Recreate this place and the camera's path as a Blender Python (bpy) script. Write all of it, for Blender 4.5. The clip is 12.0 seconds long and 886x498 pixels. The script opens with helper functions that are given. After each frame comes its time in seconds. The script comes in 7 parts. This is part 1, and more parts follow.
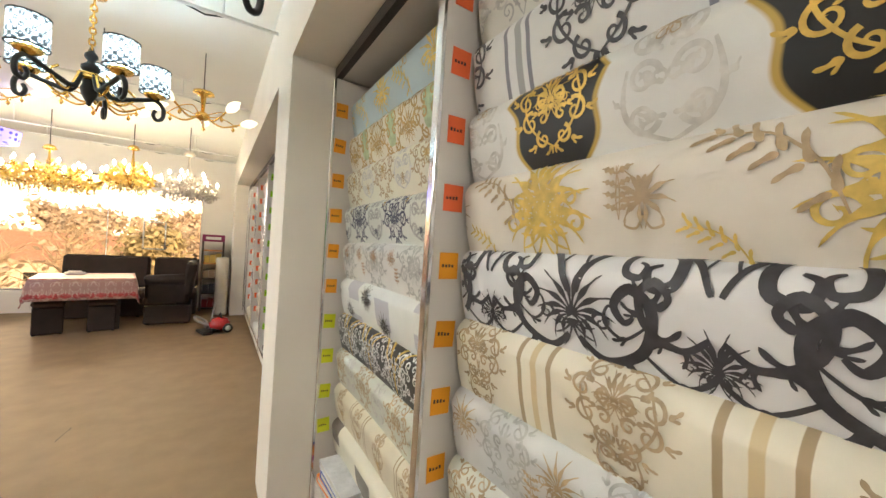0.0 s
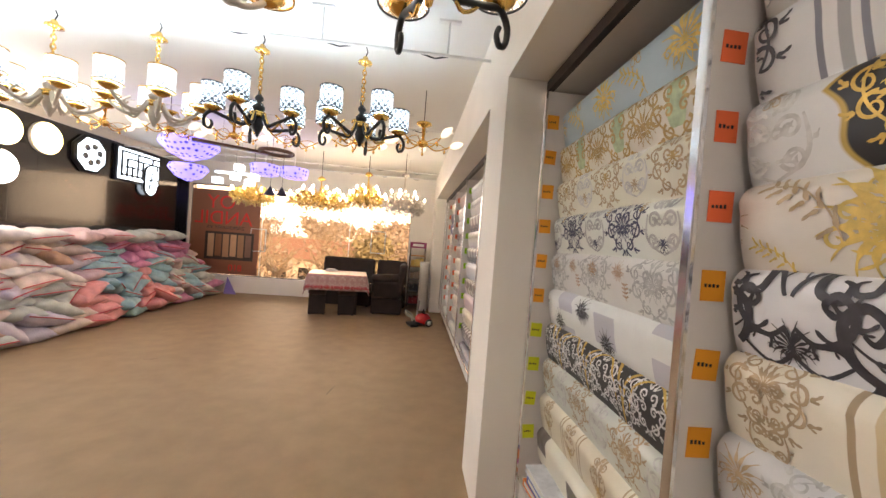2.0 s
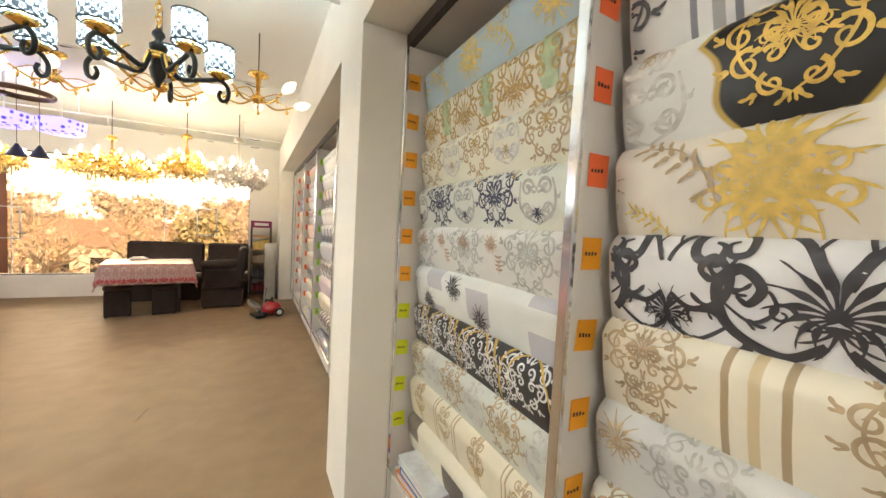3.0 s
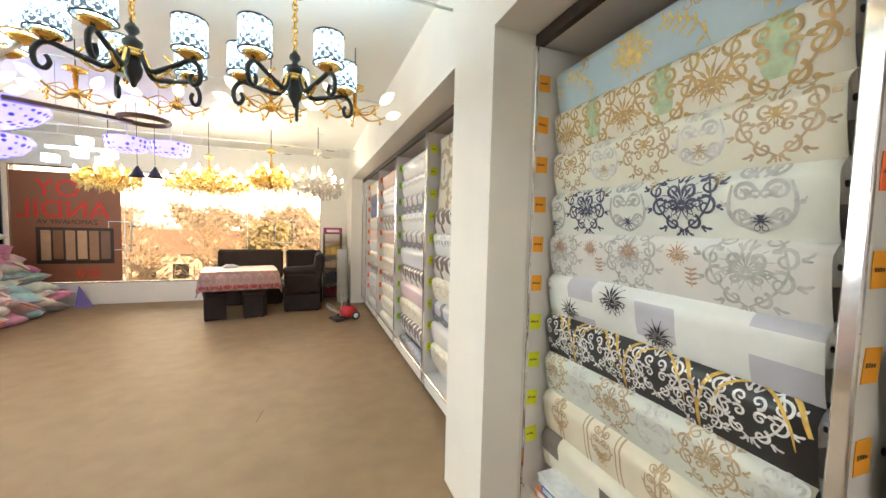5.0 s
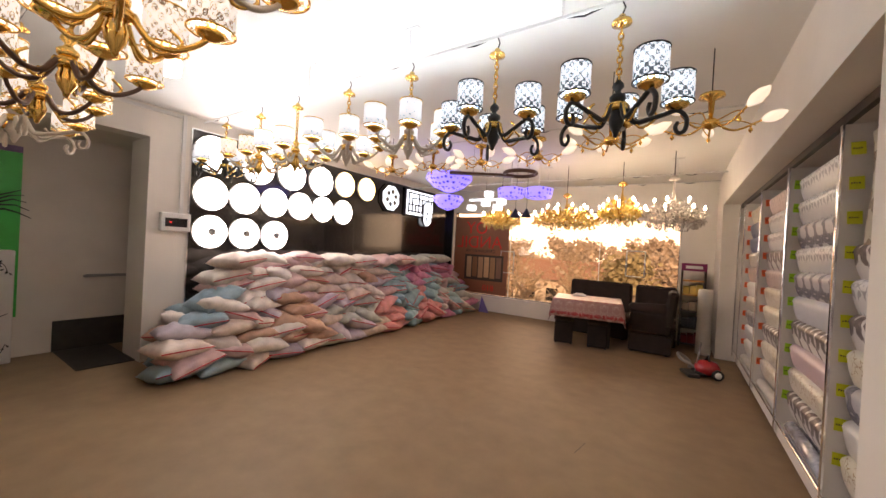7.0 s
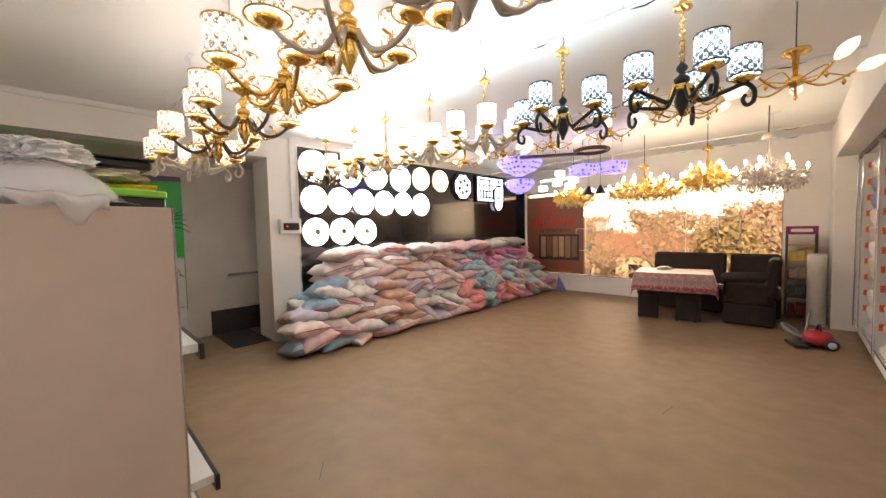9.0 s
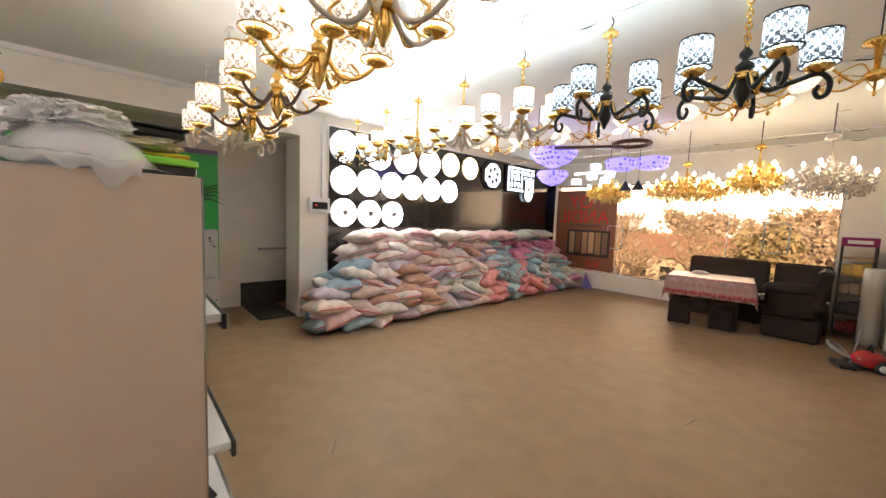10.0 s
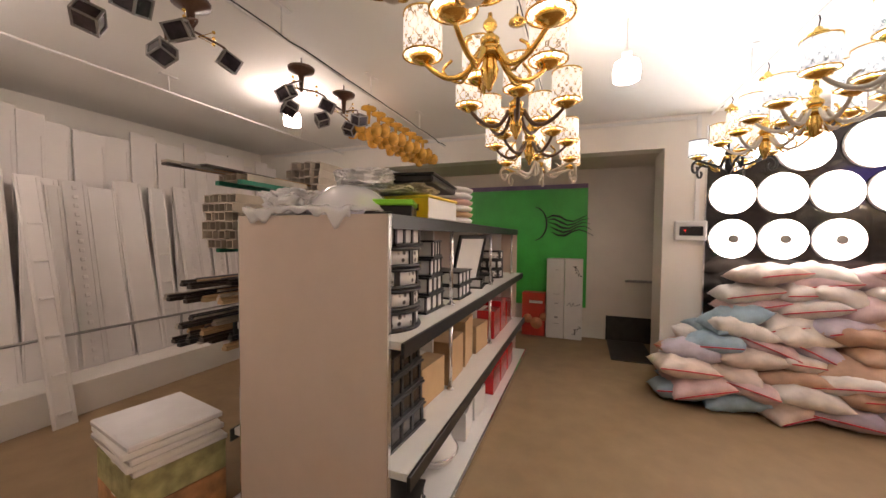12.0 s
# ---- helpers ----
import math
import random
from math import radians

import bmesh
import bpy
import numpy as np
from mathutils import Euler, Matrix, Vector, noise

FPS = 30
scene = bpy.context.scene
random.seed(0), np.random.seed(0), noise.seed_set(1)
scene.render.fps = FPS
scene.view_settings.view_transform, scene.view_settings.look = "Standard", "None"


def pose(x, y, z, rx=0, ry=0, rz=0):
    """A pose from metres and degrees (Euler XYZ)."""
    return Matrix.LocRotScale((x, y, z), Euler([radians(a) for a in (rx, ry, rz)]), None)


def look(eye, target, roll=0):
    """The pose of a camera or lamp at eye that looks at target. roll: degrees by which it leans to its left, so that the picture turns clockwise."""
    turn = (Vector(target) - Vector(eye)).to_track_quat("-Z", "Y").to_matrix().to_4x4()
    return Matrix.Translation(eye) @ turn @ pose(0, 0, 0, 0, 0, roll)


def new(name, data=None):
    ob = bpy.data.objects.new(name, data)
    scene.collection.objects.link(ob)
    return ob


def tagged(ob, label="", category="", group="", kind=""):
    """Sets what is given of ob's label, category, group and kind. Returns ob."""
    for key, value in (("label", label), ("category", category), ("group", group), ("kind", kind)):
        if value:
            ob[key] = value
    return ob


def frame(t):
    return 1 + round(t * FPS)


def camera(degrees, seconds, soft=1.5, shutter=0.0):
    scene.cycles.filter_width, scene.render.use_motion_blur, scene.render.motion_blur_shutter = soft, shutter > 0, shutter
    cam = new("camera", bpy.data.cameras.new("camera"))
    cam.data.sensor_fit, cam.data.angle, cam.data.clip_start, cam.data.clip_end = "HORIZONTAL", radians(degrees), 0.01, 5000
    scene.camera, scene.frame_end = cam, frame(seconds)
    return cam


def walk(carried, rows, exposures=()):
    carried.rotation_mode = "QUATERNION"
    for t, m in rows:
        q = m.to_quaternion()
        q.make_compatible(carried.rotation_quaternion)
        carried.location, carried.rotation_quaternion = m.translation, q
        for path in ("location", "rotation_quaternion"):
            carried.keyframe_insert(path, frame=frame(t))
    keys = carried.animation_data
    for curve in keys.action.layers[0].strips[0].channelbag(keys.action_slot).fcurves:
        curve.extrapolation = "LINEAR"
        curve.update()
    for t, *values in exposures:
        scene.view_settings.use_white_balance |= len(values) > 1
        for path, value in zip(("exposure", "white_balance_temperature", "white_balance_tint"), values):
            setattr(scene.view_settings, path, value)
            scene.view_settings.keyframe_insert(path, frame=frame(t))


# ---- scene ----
cam = camera(101.6, 12.0)
PATH = [
    (0, (0.627, 1.115, 1.469), (1.693, 2.807, 1.459), 3.6),
    (0.5, (0.627, 1.146, 1.483), (1.664, 2.855, 1.422), 3.1),
    (1, (0.531, 1.18, 1.465), (0.956, 3.133, 1.396), 3.2),
    (1.5, (0.464, 1.147, 1.482), (0.482, 3.146, 1.417), 3.0),
    (2, (0.465, 1.154, 1.472), (0.635, 3.146, 1.435), 4.4),
    (2.5, (0.517, 1.238, 1.453), (1.243, 3.099, 1.354), 6.6),
    (2.7, (0.528, 1.305, 1.458), (1.343, 3.128, 1.36), 5.0),
    (4.3, (0.174, 1.531, 1.43), (1.432, 3.075, 1.25), 3.6),
    (4.5, (0.211, 1.582, 1.48), (1.36, 3.213, 1.346), 3.9),
    (5, (0.149, 1.585, 1.478), (0.845, 3.456, 1.362), 1.4),
    (5.5, (0.1, 1.605, 1.509), (0.08, 3.604, 1.561), -0.1),
    (6, (0.188, 1.641, 1.533), (-0.476, 3.525, 1.634), 3.8),
    (6.5, (0.252, 1.635, 1.509), (-0.776, 3.35, 1.469), 3.4),
    (6.7, (0.29, 1.688, 1.491), (-0.805, 3.361, 1.481), 3.3),
    (8.5, (0.571, 1.37, 1.478), (-0.462, 3.078, 1.358), 1.2),
    (9, (0.496, 1.326, 1.489), (-0.893, 2.761, 1.386), -1.3),
    (9.5, (0.418, 1.283, 1.486), (-1.131, 2.542, 1.354), 0.2),
    (10, (0.459, 1.364, 1.48), (-1.022, 2.697, 1.31), 2.2),
    (10.5, (0.43, 1.512, 1.465), (-1.304, 2.499, 1.332), -1.7),
    (11, (0.259, 1.775, 1.507), (-1.721, 2.037, 1.419), -1.0),
    (11.5, (0.213, 2.144, 1.501), (-1.748, 1.753, 1.49), 0.8),
    (12, (0.122, 2.372, 1.504), (-1.746, 1.66, 1.436), 0.5),
]
EXPOSURES = [
    (0, 0.89, 6100, 3), (0.5, 1.24, 5950, -5), (1.0, 1.0, 5950, 0), (1.5, 0.62, 6150, 10), (2.0, 0.58, 6250, 14), (2.5, 0.84, 6250, 6), (4.5, 1.1, 5800, 1), (5.0, 1.03, 5750, 1), (5.5, 0.6, 6300, 7), (6.0, -0.08, 6600, 16),
    (6.5, -0.08, 6750, 22), (8.5, 0.36, 6500, 17), (9.0, 0.43, 6350, 15), (9.5, 0.35, 6250, 13), (10.5, 0.35, 6400, 11), (11, 0.21, 6850, 22), (11.5, 0.16, 6800, 21), (12, 0.16, 7000, 22),
]
walk(cam, [(t, look(eye, target, roll)) for t, eye, target, roll in PATH], EXPOSURES)


# ---- light ----
world = bpy.data.worlds.new("world")
scene.world = world
world.use_nodes = True
_sky = world.node_tree.nodes.new("ShaderNodeTexSky")
_sky.sky_type = "NISHITA"
_sky.sun_disc = False
_sky.sun_elevation, _sky.sun_rotation = radians(24), radians(160)
_bg = world.node_tree.nodes["Background"]
_bg.inputs["Strength"].default_value = 0.15
world.node_tree.links.new(_sky.outputs[0], _bg.inputs["Color"])


def lamp(name, kind, energy, colour, m, size=0.1):
    data = bpy.data.lights.new(name, kind)
    data.energy, data.color = energy, colour
    if kind == "AREA":
        data.shape, data.size = "DISK", size
    elif kind == "SUN":
        data.angle = radians(size)
    else:
        data.shadow_soft_size = size
    ob = new(name, data)
    ob.matrix_world = m
    return ob


lamp("sun", "SUN", 5.0, (1.0, 0.85, 0.66), look((6, -20, 14), (-2, 20, 0)), 0.5)


# ---- materials ----
def material(name, colour, rough=0.6, metal=0.0, spread=0.08, scale=8.0, bump=0.1, fine=120.0, emit=None, power=0.0, random_tint=0.0, coat=0.0):
    """A principled material with variation at two scales."""
    m = bpy.data.materials.new(name)
    m.use_nodes = True
    n, l = m.node_tree.nodes, m.node_tree.links
    b = n["Principled BSDF"]
    co = n.new("ShaderNodeTexCoord")
    big, small = n.new("ShaderNodeTexNoise"), n.new("ShaderNodeTexNoise")
    big.inputs["Scale"].default_value, big.inputs["Detail"].default_value = scale, 5
    small.inputs["Scale"].default_value, small.inputs["Detail"].default_value = fine, 2
    for t in (big, small):
        l.new(co.outputs["Object"], t.inputs["Vector"])
    mix = n.new("ShaderNodeMix")
    mix.data_type = "RGBA"
    lo = [max(0.0, c * (1 - spread)) for c in colour]
    hi = [min(1.0, c * (1 + spread)) for c in colour]
    mix.inputs[6].default_value, mix.inputs[7].default_value = (*lo, 1), (*hi, 1)
    ramp = n.new("ShaderNodeMapRange")
    ramp.inputs[1].default_value, ramp.inputs[2].default_value = 0.3, 0.7
    l.new(big.outputs["Fac"], ramp.inputs[0])
    l.new(ramp.outputs[0], mix.inputs[0])
    out = mix.outputs[2]
    if random_tint:
        info, hsv, mr = n.new("ShaderNodeObjectInfo"), n.new("ShaderNodeHueSaturation"), n.new("ShaderNodeMapRange")
        mr.inputs[3].default_value, mr.inputs[4].default_value = 1 - random_tint, 1 + random_tint
        l.new(info.outputs["Random"], mr.inputs[0])
        l.new(mr.outputs[0], hsv.inputs["Value"])
        l.new(out, hsv.inputs["Color"])
        out = hsv.outputs["Color"]
    l.new(out, b.inputs["Base Color"])
    rr = n.new("ShaderNodeMapRange")
    rr.inputs[3].default_value, rr.inputs[4].default_value = max(0.02, rough - 0.08), min(1, rough + 0.08)
    l.new(small.outputs["Fac"], rr.inputs[0])
    l.new(rr.outputs[0], b.inputs["Roughness"])
    b.inputs["Metallic"].default_value = metal
    b.inputs["Coat Weight"].default_value = coat
    if bump:
        bm_ = n.new("ShaderNodeBump")
        bm_.inputs["Strength"].default_value, bm_.inputs["Distance"].default_value = bump, 0.004
        l.new(small.outputs["Fac"], bm_.inputs["Height"])
        l.new(bm_.outputs[0], b.inputs["Normal"])
    if emit:
        b.inputs["Emission Color"].default_value, b.inputs["Emission Strength"].default_value = (*emit, 1), power
    return m


PLASTER = material("white_plaster", (0.80, 0.76, 0.70), 0.75, spread=0.03, scale=2.5, bump=0.12)
CEIL = material("ceiling_paint", (0.82, 0.81, 0.78), 0.7, spread=0.025, scale=1.2, bump=0.06)
LINO = material("linoleum", (0.26, 0.176, 0.10), 0.54, spread=0.10, scale=5.0, bump=0.05, fine=220)
LINO.node_tree.nodes["Principled BSDF"].inputs["Specular IOR Level"].default_value = 0.18
BOARD = material("white_board", (0.72, 0.68, 0.64), 0.5, spread=0.02, bump=0.02)
DARKWOOD = material("dark_wood", (0.035, 0.022, 0.016), 0.45, spread=0.3, scale=14)
CHROME = material("chrome", (0.85, 0.85, 0.86), 0.14, 1.0, bump=0.0)
BLACKGLOSS = material("black_gloss_panel", (0.012, 0.010, 0.010), 0.16, spread=0.2, scale=3, bump=0.0, coat=0.5)
BLACK = material("black_metal", (0.010, 0.010, 0.011), 0.38, 0.0)
GOLD = material("gold_brass", (0.86, 0.56, 0.16), 0.2, 1.0, bump=0.02)


# ---- building blocks ----
def add_faces(bm, verts, faces, smooth=False):
    vs = [bm.verts.new(v) for v in verts]
    for f in faces:
        try:
            bm.faces.new([vs[i] for i in f]).smooth = smooth
        except ValueError:
            pass
    return vs


def add_box(bm, lo, hi, bevel=0.0, m=None):
    (a, b, c), (d, e, f) = lo, hi
    if bevel:
        k = bevel
        pts, idx = [], {}
        corners = [(x, y, z) for x in (0, 1) for y in (0, 1) for z in (0, 1)]
        lo_, hi_ = (a, b, c), (d, e, f)
        for cn in corners:
            for ax in range(3):
                p = [(hi_[i] if cn[i] else lo_[i]) if i == ax else ((hi_[i] - k) if cn[i] else (lo_[i] + k)) for i in range(3)]
                idx[cn, ax] = len(pts)
                pts.append(p)
        faces = []
        for ax in range(3):
            u, v = (ax + 1) % 3, (ax + 2) % 3
            for s in (0, 1):
                ring = []
                for p, q in ((0, 0), (1, 0), (1, 1), (0, 1)):
                    cn = [0, 0, 0]
                    cn[ax], cn[u], cn[v] = s, p, q
                    ring.append(idx[tuple(cn), ax])
                faces.append(ring if s else ring[::-1])
            for p in (0, 1):
                for q in (0, 1):
                    e0, e1 = [0, 0, 0], [0, 0, 0]
                    e0[u] = e1[u] = p
                    e0[v] = e1[v] = q
                    e1[ax] = 1
                    r = [idx[tuple(e0), u], idx[tuple(e1), u], idx[tuple(e1), v], idx[tuple(e0), v]]
                    faces.append(r if (p == q) else r[::-1])
        for cn in corners:
            r = [idx[cn, 0], idx[cn, 1], idx[cn, 2]]
            faces.append(r if sum(cn) % 2 else r[::-1])
        verts = pts
    else:
        verts = [(x, y, z) for x in (a, d) for y in (b, e) for z in (c, f)]
        faces = [(0, 1, 3, 2), (4, 6, 7, 5), (0, 4, 5, 1), (2, 3, 7, 6), (0, 2, 6, 4), (1, 5, 7, 3)]
    if m is not None:
        verts = [m @ Vector(v) for v in verts]
    add_faces(bm, verts, faces)


def frame_of(d):
    d = Vector(d).normalized()
    u = d.orthogonal().normalized() if abs(d.z) > 0.9 else Vector((0, 0, 1)).cross(d).normalized()
    return u, d.cross(u)


def add_tube(bm, pts, r, n=8, caps=True):
    pts = [Vector(p) for p in pts]
    rs = r if isinstance(r, (list, tuple)) else [r] * len(pts)
    verts, faces = [], []
    u = None
    for i, p in enumerate(pts):
        d = (pts[min(i + 1, len(pts) - 1)] - pts[max(i - 1, 0)]).normalized()
        if u is None:
            u, w = frame_of(d)
        else:
            u = (u - d * u.dot(d)).normalized()
            w = d.cross(u)
        for k in range(n):
            a = 2 * math.pi * k / n
            verts.append(p + (u * math.cos(a) + w * math.sin(a)) * rs[i])
    for i in range(len(pts) - 1):
        for k in range(n):
            faces.append((i * n + k, i * n + (k + 1) % n, (i + 1) * n + (k + 1) % n, (i + 1) * n + k))
    if caps:
        faces += [tuple(range(n))[::-1], tuple(range((len(pts) - 1) * n, len(pts) * n))]
    add_faces(bm, verts, faces, True)


def add_lathe(bm, profile, n=16, at=(0, 0, 0), wobble=0.0, m=None):
    verts, faces = [], []
    for r, z in profile:
        for k in range(n):
            a = 2 * math.pi * k / n
            rr = r * (1 + wobble * math.cos(6 * a))
            verts.append(Vector((at[0] + rr * math.cos(a), at[1] + rr * math.sin(a), at[2] + z)))
    if m is not None:
        verts = [m @ v for v in verts]
    for i in range(len(profile) - 1):
        for k in range(n):
            faces.append((i * n + k, i * n + (k + 1) % n, (i + 1) * n + (k + 1) % n, (i + 1) * n + k))
    if profile[0][0] > 1e-4:
        faces.append(tuple(range(n))[::-1])
    if profile[-1][0] > 1e-4:
        faces.append(tuple(range((len(profile) - 1) * n, len(profile) * n)))
    add_faces(bm, verts, faces, True)


def add_ball(bm, c, r, n=10, squash=(1, 1, 1)):
    prof = [(r * math.sin(math.pi * i / 6), -r * math.cos(math.pi * i / 6)) for i in range(7)]
    add_lathe(bm, [(a, b * squash[2]) for a, b in prof], n, c)


def finish(bm, name):
    bmesh.ops.recalc_face_normals(bm, faces=bm.faces)
    me = bpy.data.meshes.new(name)
    bm.to_mesh(me)
    bm.free()
    return me


def part(name, bm, mat, parent, label=""):
    """Links a bmesh as one mesh object under a thing or a part."""
    me = bm if isinstance(bm, bpy.types.Mesh) else finish(bm, name)
    if mat is not None and not me.materials:
        me.materials.append(mat)
    ob = new(name, me)
    ob.parent = parent
    if label:
        ob["label"] = label
    return ob


def thing(name, label, category, group="", at=(0, 0, 0), turn=0.0, kind=""):
    ob = new(name)
    ob.empty_display_size = 0.1
    ob.matrix_basis = pose(*at, 0, 0, turn)
    return tagged(ob, label, category, group, kind)


def solid(name, bm, mat, label, category, group="", kind="", at=None):
    me = finish(bm, name)
    me.materials.append(mat)
    ob = new(name, me)
    if at is not None:
        ob.matrix_basis = at
    return tagged(ob, label, category, group, kind)


def boxes(*spans, bevel=0.0):
    bm = bmesh.new()
    for lo, hi in spans:
        add_box(bm, lo, hi, bevel)
    return bm


def tube(pts, r, n=8):
    bm = bmesh.new()
    add_tube(bm, pts, r, n)
    return bm


def lathe(profile, n=16, at=(0, 0, 0)):
    bm = bmesh.new()
    add_lathe(bm, profile, n, at)
    return bm


def smooth_path(pts, per=5):
    pts = [Vector(p) for p in pts]
    out = []
    for i in range(len(pts) - 1):
        p0, p1, p2, p3 = pts[max(i - 1, 0)], pts[i], pts[i + 1], pts[min(i + 2, len(pts) - 1)]
        for k in range(per):
            f = k / per
            out.append(0.5 * (2 * p1 + (p2 - p0) * f + (2 * p0 - 5 * p1 + 4 * p2 - p3) * f * f + (3 * p1 - p0 - 3 * p2 + p3) * f ** 3))
    return out + [pts[-1]]


# ---- the large structure ----
XL, XR, YW, H = -4.63, 0.9, 9.53, 2.885
XS = -5.72  # back of the stair recess
NICHE, BACK = 1.11, 1.77
HEAD = 2.36
solid("floor", boxes(((XS - 0.2, -3.2, -0.2), (2.0, 9.8, 0))), LINO, "tan brown linoleum floor with faint scuffs", "floor", kind="structure")
solid("ceiling", boxes(((XS - 0.2, -3.2, H), (2.0, 9.8, H + 0.2))), CEIL, "white painted plaster ceiling", "ceiling", kind="structure")
solid("wall_right", boxes(
    ((XR, -3.2, HEAD), (NICHE, YW, H)), ((XR, 3.03, 0), (NICHE, 3.485, HEAD)), ((XR, 8.62, 0), (NICHE, YW, HEAD)), ((XR, -3.2, 0), (NICHE, 0.79, HEAD)),
    ((BACK, -3.2, 0), (BACK + 0.2, YW, H)), ((NICHE, -3.2, HEAD + 0.02), (BACK, YW, HEAD + 0.12)), ((NICHE, 8.62, 0), (BACK, 8.7, HEAD + 0.02)), ((NICHE, 0.69, 0), (BACK, 0.79, HEAD + 0.02))),
    PLASTER, "white plastered wall with two wide display niches", "wall", kind="structure")
solid("wall_window", boxes(
    ((XL - 0.2, YW, 0), (2.0, YW + 0.25, 0.36)), ((XL - 0.2, YW, 2.36), (2.0, YW + 0.25, H)), ((0.38, YW, 0.36), (2.0, YW + 0.25, 2.36)), ((XL - 0.2, YW, 0.36), (-4.46, YW + 0.25, 2.36))),
    PLASTER, "white wall with a broad shop window and low sill", "wall", kind="structure")
solid("wall_left", boxes(
    ((XL - 0.54, 3.24, 0), (XL, YW, H)), ((XS - 0.18, 4.0, 0), (XL - 0.541, 4.1, 2.53)), ((XL - 0.25, -3.2, 2.53), (XL, 3.24, H)), ((XS - 0.18, -3.2, 0), (XL, -0.4, 2.53))),
    PLASTER, "white plastered wall with a wide opening to the stairs", "wall", kind="structure")
solid("wall_back", boxes(((XS - 0.2, -3.0, 0), (2.0, -2.82, H))), PLASTER, "white plastered back wall", "wall", kind="structure")


# ---- patterned papers ----
class Nodes:
    """Short hand for wiring a material's nodes."""

    def __init__(self, name, rough=0.5):
        self.m = bpy.data.materials.new(name)
        self.m.use_nodes = True
        self.n, self.l = self.m.node_tree.nodes, self.m.node_tree.links
        self.b = self.n["Principled BSDF"]
        self.b.inputs["Roughness"].default_value = rough
        uv = self.n.new("ShaderNodeTexCoord").outputs["UV"]
        s = self.n.new("ShaderNodeSeparateXYZ")
        self.l.new(uv, s.inputs[0])
        self.u, self.v = s.outputs[0], s.outputs[1]

    def put(self, socket, v):
        if isinstance(v, (int, float)):
            socket.default_value = v
        else:
            self.l.new(v, socket)

    def op(self, kind, a, b=0.0, c=None):
        x = self.n.new("ShaderNodeMath")
        x.operation = kind
        self.put(x.inputs[0], a)
        self.put(x.inputs[1], b)
        if c is not None:
            self.put(x.inputs[2], c)
        return x.outputs[0]

    def mirror(self, a, period):
        """Distance from the middle of each repeat, so that a motif is symmetric."""
        f = self.op("FRACT", self.op("DIVIDE", a, period))
        return self.op("MULTIPLY", self.op("ABSOLUTE", self.op("SUBTRACT", f, 0.5)), period)

    def noise(self, x, y, seed, scale, detail=2.0, warp=0.0):
        c = self.n.new("ShaderNodeCombineXYZ")
        self.put(c.inputs[0], x)
        self.put(c.inputs[1], y)
        c.inputs[2].default_value = seed
        t = self.n.new("ShaderNodeTexNoise")
        t.inputs["Scale"].default_value, t.inputs["Detail"].default_value, t.inputs["Distortion"].default_value = scale, detail, warp
        self.l.new(c.outputs[0], t.inputs["Vector"])
        return t.outputs["Fac"]

    def step(self, a, lo, hi):
        r = self.n.new("ShaderNodeMapRange")
        self.put(r.inputs[0], a)
        r.inputs[1].default_value, r.inputs[2].default_value = lo, hi
        return r.outputs[0]

    def mix(self, fac, a, b):
        x = self.n.new("ShaderNodeMix")
        x.data_type = "RGBA"
        self.put(x.inputs[0], fac)
        for s, v in ((x.inputs[6], a), (x.inputs[7], b)):
            if isinstance(v, tuple):
                s.default_value = (*v, 1)
            else:
                self.l.new(v, s)
        return x.outputs[2]


